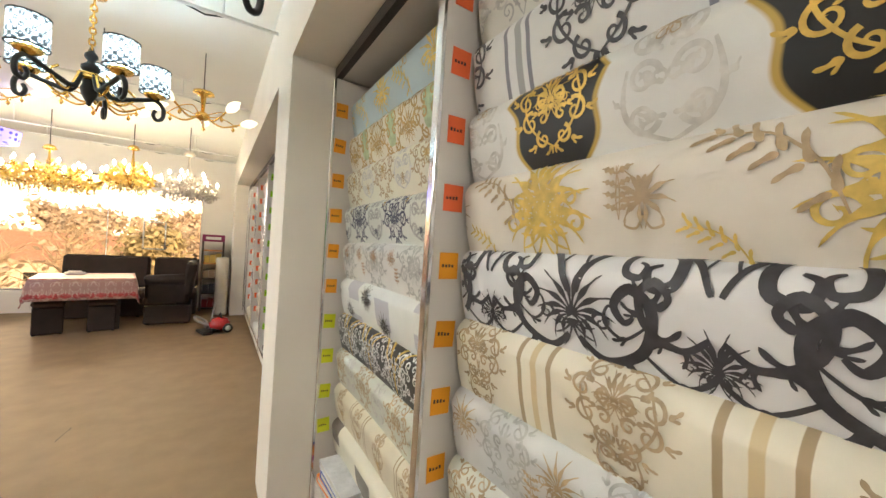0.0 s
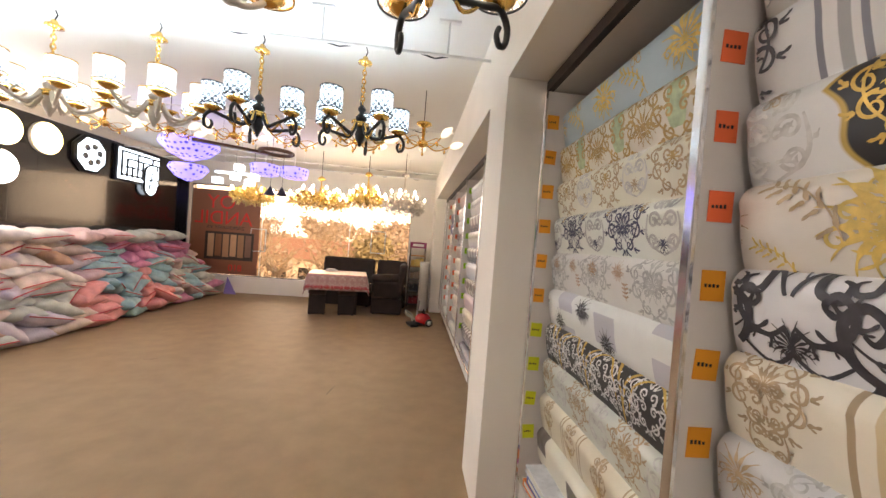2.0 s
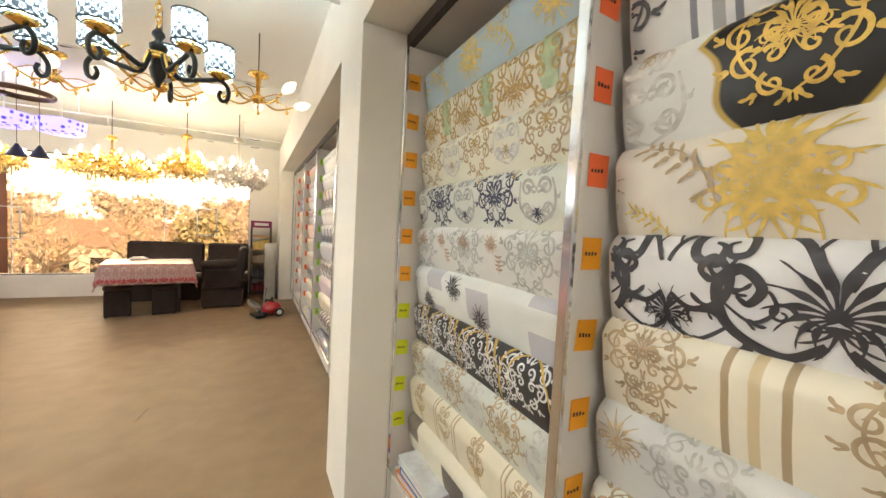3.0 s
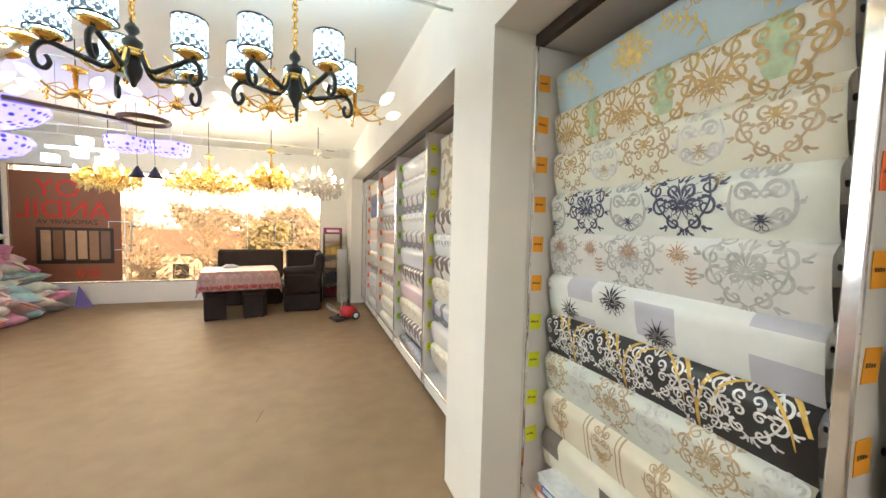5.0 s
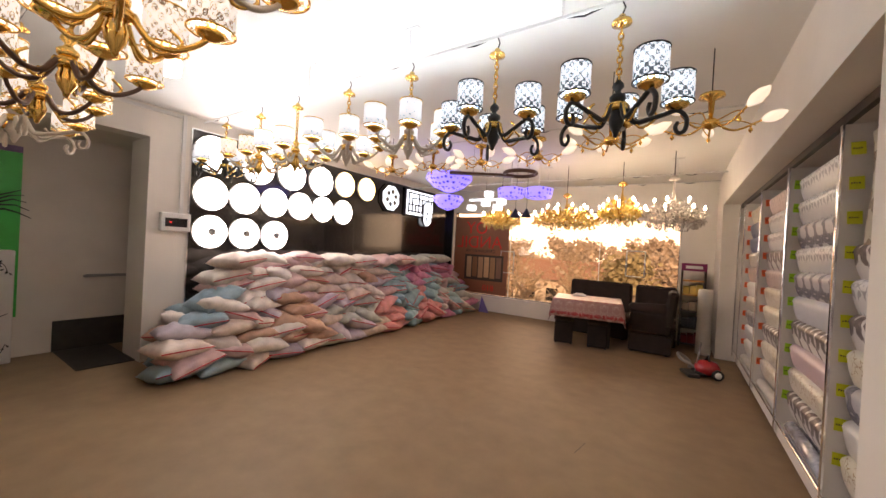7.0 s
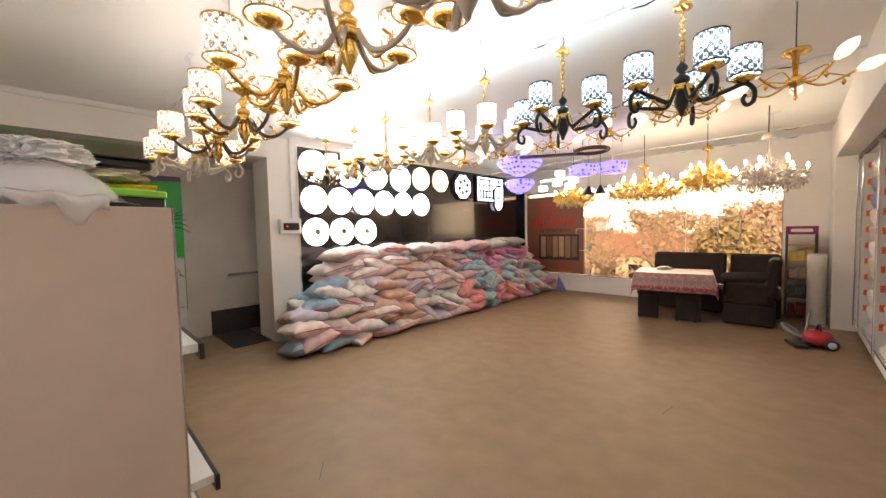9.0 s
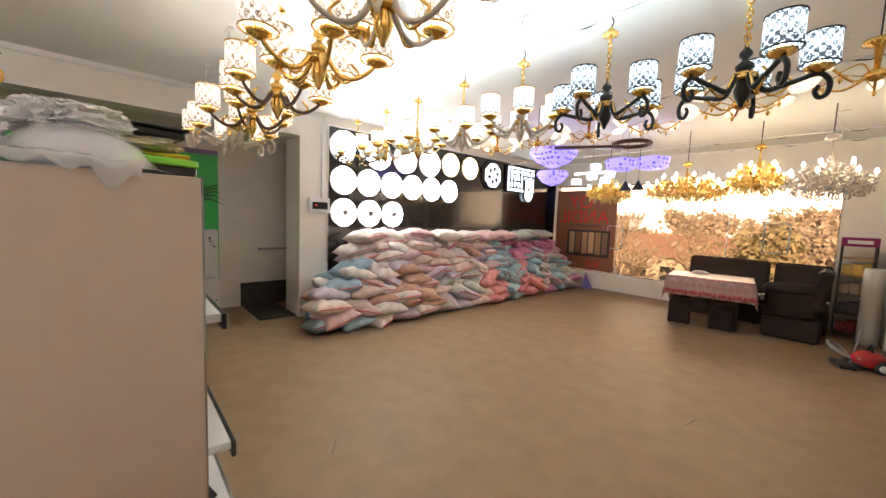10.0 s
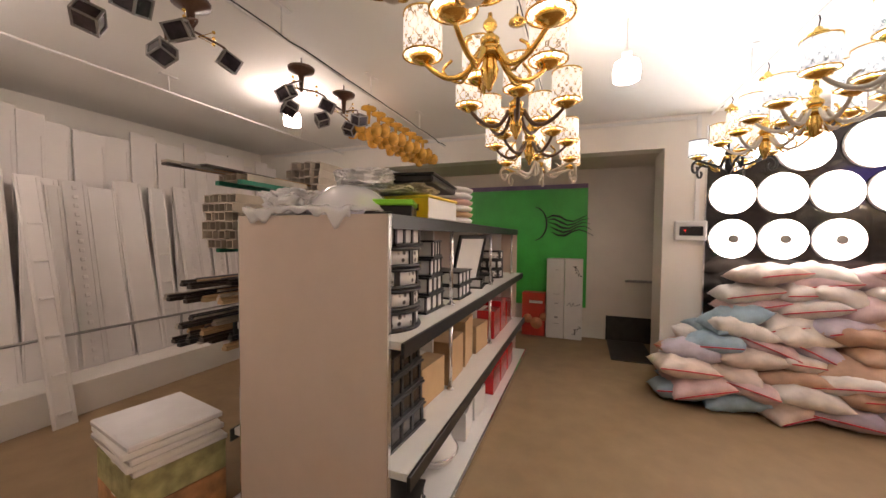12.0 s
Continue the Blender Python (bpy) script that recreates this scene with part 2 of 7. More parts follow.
def paper(name, ground, inks=(), stripes=(), medal=None, blocks=None, seed=1.0, rough=0.42):
    """Wallpaper: a mottled ground, symmetric scrolled motifs, stripes, medallions and blocks.
    inks: (colour, repeat, scale, threshold, line): leaves where line is 0, scroll lines of that width otherwise."""
    g = Nodes(name, rough)
    n0 = g.noise(g.u, g.v, seed, 14, 5)
    col = g.mix(n0, tuple(c * 0.9 for c in ground), tuple(min(1, c * 1.06) for c in ground))
    if blocks:
        colour, a, b = blocks
        fu, fv = g.op("FRACT", g.op("DIVIDE", g.u, a)), g.op("FRACT", g.op("ADD", g.op("DIVIDE", g.v, b), g.op("MULTIPLY", g.op("FLOOR", g.op("DIVIDE", g.u, a)), 0.37)))
        col = g.mix(g.op("MULTIPLY", g.op("LESS_THAN", fu, 0.42), g.op("LESS_THAN", fv, 0.62)), col, colour)
    for colour, period, at, width in stripes:
        f = g.op("MULTIPLY", g.op("FRACT", g.op("DIVIDE", g.u, period)), period)
        d = g.op("ABSOLUTE", g.op("SUBTRACT", f, at))
        col = g.mix(g.step(d, width * 0.55, width * 0.45), col, colour)
    for i, (colour, period, scale, thr, line) in enumerate(inks):
        mu, mv = g.mirror(g.u, period), g.mirror(g.op("ADD", g.v, 0.11 * i), period * 1.15)
        # motifs keep to the middle of each repeat
        rad = g.op("SQRT", g.op("ADD", g.op("POWER", mu, 2.0), g.op("POWER", mv, 2.0)))
        fall = g.op("MULTIPLY", g.op("DIVIDE", rad, period), 0.17)
        f = g.noise(mu, g.v if i % 2 else mv, seed + 3.7 * i, scale, 1.3, 0.7)
        f2 = g.op("SUBTRACT", f, fall)
        if line:
            wave = g.op("ABSOLUTE", g.op("SUBTRACT", g.op("FRACT", g.op("MULTIPLY", f, 7.0)), 0.5))
            mask = g.op("MULTIPLY", g.step(wave, line, line * 0.6), g.step(f2, thr, thr + 0.03))
        else:
            mask = g.step(f2, thr, thr + 0.025)
            vein = g.noise(mu, g.v, seed + 9 + i, scale * 5, 1.0, 0.5)
            colour = g.mix(g.step(vein, 0.4, 0.62), tuple(c * 0.7 for c in colour), tuple(min(1, c * 1.25) for c in colour))
        col = g.mix(mask, col, colour)
    if medal:
        inner, rim, period, across, shift = medal
        f = g.op("SUBTRACT", g.op("MULTIPLY", g.op("FRACT", g.op("DIVIDE", g.op("ADD", g.u, shift), period)), period), period / 2)
        h = g.op("SUBTRACT", g.op("MULTIPLY", g.op("FRACT", g.op("DIVIDE", g.v, 0.53)), 0.53), 0.12)
        au, ah = g.op("ABSOLUTE", f), g.op("ABSOLUTE", h)
        wob = g.op("MULTIPLY", g.op("SINE", g.op("MULTIPLY", ah, 42.0)), 0.012)
        e = g.op("SUBTRACT", g.op("ADD", g.op("ADD", au, wob), g.op("MULTIPLY", ah, 0.35)), across)
        col = g.mix(g.step(e, 0.012, 0.006), col, rim)
        col = g.mix(g.step(e, 0.001, -0.004), col, inner)
    g.l.new(col, g.b.inputs["Base Color"])
    bp = g.n.new("ShaderNodeBump")
    bp.inputs["Strength"].default_value, bp.inputs["Distance"].default_value = 0.12, 0.002
    g.l.new(g.noise(g.u, g.v, seed + 5, 260, 3), bp.inputs["Height"])
    g.l.new(bp.outputs[0], g.b.inputs["Normal"])
    return g.m


CREAM, IVORY, PEARL, GREY = (0.72, 0.66, 0.52), (0.76, 0.73, 0.64), (0.74, 0.74, 0.72), (0.55, 0.55, 0.56)
INK, OCHRE, TAN, SILVER, NAVY = (0.03, 0.028, 0.035), (0.52, 0.34, 0.07), (0.40, 0.30, 0.18), (0.42, 0.42, 0.42), (0.05, 0.055, 0.10)
FAR_COLUMN = [
    ("pale blue paper with ochre flowers", paper("paper_blue", (0.42, 0.52, 0.58), [], seed=2)),
    ("ivory paper with green and bronze crests", paper("paper_crest", IVORY, [], seed=8)),
    ("ivory paper with fine gold scrolls", paper("paper_goldscroll", (0.76, 0.74, 0.62), [], seed=5)),
    ("white paper with navy damask motifs", paper("paper_navy", (0.74, 0.76, 0.70), [], seed=11)),
    ("white paper with grey and rust medallions", paper("paper_rust", (0.73, 0.72, 0.70), [], seed=14)),
    ("white paper with grey blocks and black roses", paper("paper_blocks", (0.74, 0.76, 0.75), [], blocks=((0.50, 0.50, 0.56), 0.34, 0.19), seed=17)),
    ("black paper with gold and silver arabesques", paper("paper_black", (0.022, 0.02, 0.022), [], seed=20)),
    ("pearl paper with pale green scrolls", paper("paper_pearlgreen", (0.66, 0.68, 0.62), [], seed=23)),
    ("cream paper with gold stripes and scrolls", paper("paper_cream", CREAM, [], [(TAN, 0.16, 0.03, 0.008), (TAN, 0.16, 0.05, 0.006)], seed=26)),
    ("cream paper with brown angular blocks", paper("paper_brown", (0.74, 0.70, 0.58), blocks=((0.16, 0.13, 0.11), 0.42, 0.21), seed=29)),
]
NEAR_COLUMN = [
    ("pearl paper with grey lace pattern", paper("paper_lace", (0.72, 0.71, 0.66), [], seed=32)),
    ("white paper with grey stripes and scrolls", paper("paper_greystripe", (0.72, 0.72, 0.72), [], [((0.20, 0.20, 0.24), 0.42, 0.02, 0.012), ((0.35, 0.35, 0.36), 0.42, 0.05, 0.02), ((0.2, 0.2, 0.24), 0.42, 0.09, 0.012)], seed=35)),
    ("white paper with black and gold shields", paper("paper_shield", (0.75, 0.75, 0.74), [], medal=((0.008, 0.008, 0.01), (0.5, 0.34, 0.07), 0.447, 0.122, 0.3405), seed=38)),
    ("beige paper with gold flowers and leaves", paper("paper_flower", (0.76, 0.71, 0.64), [], seed=41)),
    ("white marbled paper with bold black damask", paper("paper_damask", (0.76, 0.76, 0.79), [], seed=44)),
    ("cream paper with gold stripes and posies", paper("paper_posy", (0.80, 0.75, 0.63), [], [(TAN, 0.36, 0.02, 0.012), ((0.62, 0.5, 0.3), 0.36, 0.06, 0.016), (TAN, 0.36, 0.10, 0.012)], seed=47)),
    ("silver paper with grey scrolls", paper("paper_silver", (0.62, 0.62, 0.62), [], seed=50)),
    ("white paper with olive damask", paper("paper_olive", (0.72, 0.73, 0.66), [], seed=53)),
    ("grey paper with pale scrolls", paper("paper_greypale", (0.5, 0.5, 0.5), [], seed=56)),
    ("ivory paper with tan leaves", paper("paper_tanleaf", IVORY, [], seed=59)),
]
OTHER_PAPERS = [
    ("white paper with grey waves", paper("paper_a", (0.70, 0.70, 0.69), [((0.34, 0.34, 0.36), 0.2, 10, 0.42, 0.2)], seed=61)),
    ("light grey plain paper", paper("paper_b", (0.62, 0.63, 0.67), [], seed=64)),
    ("grey paper with dark leaves", paper("paper_c", (0.52, 0.52, 0.54), [((0.16, 0.16, 0.2), 0.2, 12, 0.44, 0)], seed=67)),
    ("cream paper with beige scrolls", paper("paper_d", (0.70, 0.66, 0.56), [(TAN, 0.26, 9, 0.42, 0.16)], seed=70)),
    ("lilac pink plain paper", paper("paper_e", (0.58, 0.46, 0.50), [], seed=73)),
    ("white paper with brown zigzag leaves", paper("paper_f", (0.68, 0.66, 0.64), [((0.12, 0.09, 0.09), 0.22, 9, 0.40, 0)], seed=76)),
    ("rose beige paper", paper("paper_g", (0.56, 0.44, 0.40), [((0.44, 0.33, 0.3), 0.3, 10, 0.42, 0)], seed=79)),
    ("dark blue paper", paper("paper_h", (0.07, 0.08, 0.17), [((0.16, 0.18, 0.3), 0.3, 10, 0.42, 0)], seed=82)),
    ("white plain embossed paper", paper("paper_i", (0.76, 0.75, 0.73), [], seed=85)),
]


def sheet_mesh(length, drop, r=0.055, name="sheet"):
    """A sample that comes over a roll and hangs down in front, bent back at its foot; u runs along the roll, v down the sheet, in metres."""
    prof = [(0.0 + r * math.sin(a), r * math.cos(a)) for a in [radians(d) for d in range(-50, 81, 13)]]
    prof = [(-x, z) for x, z in prof]
    x0, z0 = prof[-1]
    for k in range(1, 9):
        f = k / 8
        prof.append((x0 + 0.055 * f * f + 0.004, z0 - drop * f))
    cols = 15
    verts, uvs, faces = [], [], []
    s, run = 0.0, []
    for i, p in enumerate(prof):
        s += 0 if i == 0 else math.dist(p, prof[i - 1])
        run.append(s)
    for j in range(cols):
        y = length * j / (cols - 1)
        for i, (x, z) in enumerate(prof):
            sag = 0.006 * math.sin(5.1 * y + i * 0.3) * (i / len(prof)) ** 2
            verts.append((x + sag, y - length / 2, z + 0.004 * math.sin(3 * y + 1)))
            uvs.append((y, run[i]))
    m = len(prof)
    for j in range(cols - 1):
        for i in range(m - 1):
            faces.append((j * m + i, (j + 1) * m + i, (j + 1) * m + i + 1, j * m + i + 1))
    me = bpy.data.meshes.new(name)
    me.from_pydata(verts, [], faces)
    layer = me.uv_layers.new(name="UVMap")
    for loop in me.loops:
        layer.data[loop.index].uv = uvs[loop.vertex_index]
    for p in me.polygons:
        p.use_smooth = True
    return me


# ---- printed ornaments, raised a little over the paper ----
def sheet_profile(drop, r=0.055):
    prof = [(-r * math.sin(a), r * math.cos(a)) for a in [radians(d) for d in range(-50, 81, 13)]]
    x0, z0 = prof[-1]
    for k in range(1, 9):
        f = k / 8
        prof.append((x0 + 0.055 * f * f + 0.004, z0 - drop * f))
    run = [0.0]
    for p, q in zip(prof[:-1], prof[1:]):
        run.append(run[-1] + math.dist(p, q))
    return prof, run


def on_sheet(prof, run, length, u, v, lift):
    i = 0
    while i < len(run) - 2 and run[i + 1] < v:
        i += 1
    f = (v - run[i]) / (run[i + 1] - run[i])
    (xa, za), (xb, zb) = prof[i], prof[i + 1]
    x, z = xa + (xb - xa) * f, za + (zb - za) * f
    nx, nz = (zb - za), -(xb - xa)
    k = math.hypot(nx, nz)
    ii = i + f
    sag = 0.006 * math.sin(5.1 * u + ii * 0.3) * (ii / len(prof)) ** 2
    return (x + sag + nx / k * lift, u - length / 2, z + 0.004 * math.sin(3 * u + 1) + nz / k * lift)


def spiral(cx, cy, r, a0, turns, w, out):
    """A scroll that winds into its middle."""
    n = int(16 * abs(turns)) + 4
    pts = []
    for k in range(n + 1):
        f = k / n
        a = a0 + turns * 2 * math.pi * f
        q = r * (1 - 0.86 * f)
        pts.append((cx + q * math.cos(a), cy + q * math.sin(a), w * (1 - 0.55 * f)))
    pts[-1] = (pts[-1][0], pts[-1][1], w * 1.3)
    out.append(pts)


def leaf(x, y, a, ln, w, out, lobes=3, bend=0.0):
    n = 14
    pts = []
    for k in range(n + 1):
        f = k / n
        b = a + bend * f
        pts.append((x + ln * f * math.cos(b), y + ln * f * math.sin(b), w * math.sin(math.pi * min(1, f * 0.98 + 0.02)) ** 0.7 * (1 + 0.45 * math.cos(2 * math.pi * lobes * f)) * (1.15 - 0.4 * f)))
    out.append(pts)


def vine(p, q, curve, w, out, leaves=0, leaf_len=0.03, rnd=None):
    """A stem from p to q with leaves in pairs."""
    n = 18
    dx, dy = q[0] - p[0], q[1] - p[1]
    pts = []
    for k in range(n + 1):
        f = k / n
        o = curve * math.sin(math.pi * f)
        pts.append((p[0] + dx * f - dy * o, p[1] + dy * f + dx * o, w * (0.6 + 0.6 * math.sin(math.pi * f))))
    out.append(pts)
    base = math.atan2(dy, dx)
    for k in range(leaves):
        x, y, _ = pts[int((k + 0.8) / (leaves + 0.6) * n)]
        for s in (-1, 1):
            leaf(x, y, base + s * 0.8, leaf_len * (0.8 + 0.4 * ((k + (s > 0)) % 2)), leaf_len * 0.2, out, 2, -s * 0.5)


def sweep(pts, w, s, out):
    """A calligraphic stroke through pts, swelling in its middle."""
    pts = smooth_path([(x * s, y * s, 0) for x, y in pts], 6)
    m = len(pts) - 1
    out.append([(p.x, p.y, s * w * (0.25 + 0.75 * math.sin(math.pi * min(1.0, 0.12 + 0.88 * i / m)) ** 0.8)) for i, p in enumerate(pts)])


def motif(kind, s, rnd):
    """Strokes (x, y, half width) of one motif, s metres tall, about its middle."""
    half = []
    if kind == "damask":
        for k in range(5):
            a = math.pi / 2 - 0.36 * k
            leaf(0.012 * s * k, 0.10 * s, a, s * (0.46 - 0.05 * k), s * 0.062, half, 3, -0.25)
            leaf(0.01 * s * k, -0.12 * s, -a, s * (0.34 - 0.04 * k), s * 0.05, half, 3, 0.3)
        spiral(0.42 * s, 0.08 * s, 0.22 * s, math.pi * 1.1, -1.5, 0.026 * s, half)
        spiral(0.40 * s, -0.26 * s, 0.16 * s, math.pi * 0.9, 1.5, 0.022 * s, half)
        vine((0.05 * s, -0.08 * s), (0.52 * s, -0.42 * s), 0.35, 0.022 * s, half, 3, 0.12 * s)
        vine((0.20 * s, 0.26 * s), (0.62 * s, 0.34 * s), -0.3, 0.024 * s, half, 2, 0.14 * s)
        spiral(0.64 * s, 0.26 * s, 0.09 * s, 0, 1.3, 0.016 * s, half)
        spiral(0.18 * s, -0.38 * s, 0.10 * s, 0.4, 1.4, 0.016 * s, half)
    elif kind == "crest":
        for k in range(3):
            spiral((0.13 + 0.02 * k) * s, (0.26 - 0.25 * k) * s, 0.11 * s, math.pi * (0.9 + 0.1 * k), -1.5 if k % 2 else 1.5, 0.022 * s, half)
            leaf(0.02 * s, (0.15 - 0.2 * k) * s, 0.5 - 0.3 * k, 0.20 * s, 0.03 * s, half, 2, 0.4)
        vine((0.0, -0.42 * s), (0.26 * s, 0.10 * s), -0.28, 0.018 * s, half, 2, 0.09 * s)
        leaf(0, 0.30 * s, math.pi / 2 - 0.2, 0.18 * s, 0.03 * s, half, 1)
        spiral(0.04 * s, -0.02 * s, 0.06 * s, 0, 1.0, 0.014 * s, half)
    elif kind == "plume":
        # an acanthus palmette: curling leaves that fan out of one base, with a smaller fan below
        for k in range(7):
            f = k / 6
            leaf(0.0, -0.12 * s, 1.52 - 1.75 * f, s * (0.56 - 0.25 * f), s * (0.024 - 0.006 * f), half, 2, -0.2 - 0.9 * f)
        for k in range(4):
            leaf(0.0, -0.16 * s, -0.5 - 0.33 * k, s * (0.20 + 0.04 * k), s * 0.017, half, 1, 0.8 - 0.15 * k)
        spiral(0.30 * s, -0.14 * s, 0.09 * s, 2.8, -1.2, 0.018 * s, half)
    elif kind == "scrollwork":
        # an open frame of c-scrolls round the middle, each ending in a curl with small leaves
        for cx, cy, r, a0, turns in ((0.20, 0.30, 0.13, 2.6, -1.3), (0.34, 0.08, 0.12, 2.2, -1.3), (0.30, -0.16, 0.13, 1.9, -1.25), (0.13, -0.36, 0.10, 1.2, -1.2), (0.10, 0.06, 0.09, 4.6, 1.2), (0.12, -0.14, 0.08, 0.6, 1.2)):
            spiral(cx * s, cy * s, r * s, a0, turns, 0.021 * s, half)
        for x_, y_, a_, n_ in ((0.05, 0.36, 1.2, 0.16), (0.33, 0.34, 0.7, 0.13), (0.46, 0.10, 0.2, 0.12), (0.43, -0.16, -0.3, 0.13), (0.24, -0.40, -0.8, 0.13), (0.03, -0.44, -1.3, 0.13), (0.22, 0.16, 0.3, 0.12), (0.20, -0.06, -0.2, 0.12), (0.02, 0.16, 1.1, 0.16)):
            leaf(x_ * s, y_ * s, a_, n_ * s, 0.026 * s, half, 1, 0.5)
            leaf(x_ * s, y_ * s, a_ - 0.7, n_ * 0.75 * s, 0.020 * s, half, 1, 0.4)
        sweep([(0.0, -0.46), (0.22, -0.30), (0.36, -0.05), (0.30, 0.22), (0.10, 0.42)], 0.014, s, half)
    elif kind == "volute":
        # long s-curved stems that wind into large curls, with leaves along them
        for pts, w in (([(0.04, -0.30), (0.22, -0.42), (0.46, -0.30), (0.52, -0.06), (0.40, 0.06), (0.30, -0.04), (0.36, -0.14), (0.42, -0.10)], 0.034),
                       ([(0.03, 0.0), (0.16, 0.26), (0.40, 0.40), (0.62, 0.30), (0.64, 0.12), (0.52, 0.08), (0.49, 0.18), (0.55, 0.22)], 0.032),
                       ([(0.46, -0.30), (0.66, -0.44), (0.82, -0.32), (0.78, -0.18), (0.70, -0.22)], 0.016), ([(0.10, 0.16), (0.06, 0.36), (0.16, 0.46), (0.22, 0.38)], 0.014)):
            sweep(pts, w, s, half)
        for x_, y_, a_, n_ in ((0.20, 0.28, 2.3, 0.17), (0.34, 0.38, 1.6, 0.15), (0.50, 0.38, 0.7, 0.15), (0.20, -0.41, -2.0, 0.15), (0.36, -0.38, -1.2, 0.15), (0.52, -0.20, -0.1, 0.17), (0.50, -0.02, 0.5, 0.14), (0.64, -0.42, -0.9, 0.13)):
            leaf(x_ * s, y_ * s, a_, n_ * s, 0.026 * s, half, 1, 0.6)
            leaf(x_ * s, y_ * s, a_ - 0.6, n_ * 0.75 * s, 0.020 * s, half, 1, 0.5)
    elif kind == "arch":
        sweep([(0.0, 0.44), (0.22, 0.36), (0.40, 0.16), (0.50, -0.20), (0.50, -0.46)], 0.022, s, half)
        sweep([(0.0, 0.32), (0.16, 0.24), (0.30, 0.06), (0.36, -0.2)], 0.016, s, half)
        leaf(0.0, 0.30 * s, 1.2, 0.2 * s, 0.03 * s, half, 1, 0.3)
    elif kind == "cartouche":
        sweep([(0.0, -0.46), (0.0, -0.2), (0.0, 0.1), (0.0, 0.40)], 0.20, s, half)
        return half
    elif kind == "rosette":
        for k in range(5):
            leaf(0.0, 0.0, 1.57 - 0.63 * k, 0.34 * s, 0.06 * s, half, 1, 0.2)
            leaf(0.05 * s * math.cos(1.3 - 0.63 * k), 0.05 * s * math.sin(1.3 - 0.63 * k), 1.26 - 0.63 * k, 0.48 * s, 0.028 * s, half, 2, -0.3)
        sweep([(0.0, -0.3), (0.12, -0.5), (0.3, -0.46), (0.28, -0.34)], 0.022, s, half)
    elif kind == "sprig":
        sweep([(0.0, -0.40), (0.12, -0.10), (0.34, 0.10), (0.62, 0.16)], 0.010, s, half)
        for k in range(6):
            f = k / 5
            x_, y_ = 0.04 + 0.55 * f, -0.28 + 0.45 * f ** 0.6
            leaf(x_ * s, y_ * s, 1.3 - 0.5 * f, 0.20 * s, 0.030 * s, half, 1, 0.25)
            leaf((x_ + 0.03) * s, (y_ - 0.01) * s, -0.35 + 0.25 * f, 0.17 * s, 0.028 * s, half, 1, -0.25)
        return half
    elif kind == "lace":
        for k in range(4):
            spiral((0.10 + 0.10 * (k % 2)) * s, (0.36 - 0.24 * k) * s, 0.09 * s, math.pi * (0.5 + k), 1.35 * (-1) ** k, 0.012 * s, half)
            leaf(0.03 * s, (0.28 - 0.22 * k) * s, 0.3 + 0.5 * (k % 2), 0.12 * s, 0.02 * s, half, 2)
        vine((0, -0.48 * s), (0.22 * s, -0.02 * s), 0.4, 0.010 * s, half, 2, 0.06 * s)
        vine((0, 0.48 * s), (0.22 * s, 0.02 * s), -0.4, 0.010 * s, half, 2, 0.06 * s)
    elif kind == "arabesque":
        for k in range(3):
            vine((0, (0.45 - 0.3 * k) * s), (0.40 * s, (0.45 - 0.3 * k - 0.22) * s), 0.4 * (-1) ** k, 0.022 * s, half, 1, 0.10 * s)
            spiral(0.20 * s, (0.30 - 0.3 * k) * s, 0.12 * s, 1.0 + k, 1.5 * (-1) ** k, 0.02 * s, half)
            leaf(0.02 * s, (0.18 - 0.26 * k) * s, 0.2, 0.26 * s, 0.04 * s, half, 3, 0.3)
    elif kind == "leafspray":
        for k in range(4):
            leaf(0.0, (0.3 - 0.2 * k) * s, 0.55, 0.30 * s, 0.045 * s, half, 3, -0.2)
        vine((0, -0.46 * s), (0.02 * s, 0.42 * s), 0.05, 0.012 * s, half)
    return half + [[(-x, y, w) for x, y, w in p] for p in half]


def print_on(roll, length, drop, layers, seed):
    """Lays the motifs of each layer over a roll's sheet: (material, kind, size, repeat along, first, at height, mirror every other)."""
    rnd = random.Random(seed)
    prof, run = sheet_profile(drop)
    for li, (mat, kind, size, repeat, first, height) in enumerate(layers):
        strokes = motif(kind, size, rnd)
        verts, faces = [], []
        lift = 0.0018 + 0.0004 * li
        u0 = first
        while u0 < length + size:
            for st in strokes:
                prev = None
                for i, (x, y, w) in enumerate(st):
                    xa, ya, _ = st[max(i - 1, 0)]
                    xb, yb, _ = st[min(i + 1, len(st) - 1)]
                    dx, dy = xb - xa, yb - ya
                    k = math.hypot(dx, dy) or 1
                    px, py = -dy / k * w, dx / k * w
                    pair = [(u0 + x + px, height - y - py), (u0 + x - px, height - y + py)]
                    if all(0.004 < u < length - 0.004 and 0.004 < v < run[-1] - 0.004 for u, v in pair):
                        n = len(verts)
                        verts += [on_sheet(prof, run, length, u, v, lift) for u, v in pair]
                        if prev is not None:
                            faces.append((prev, prev + 1, n + 1, n))
                        prev = n
                    else:
                        prev = None
            u0 += repeat
        if faces:
            me = bpy.data.meshes.new("printed_ornament")
            me.from_pydata(verts, [], faces)
            for p in me.polygons:
                p.use_smooth = True
            tagged(part("printed_ornament", me, mat, roll), kind="stuff")


def ink(name, c, rough=0.45, metal=0.0):
    return material(name, c, rough, metal, spread=0.25, scale=40, bump=0.1, fine=300)


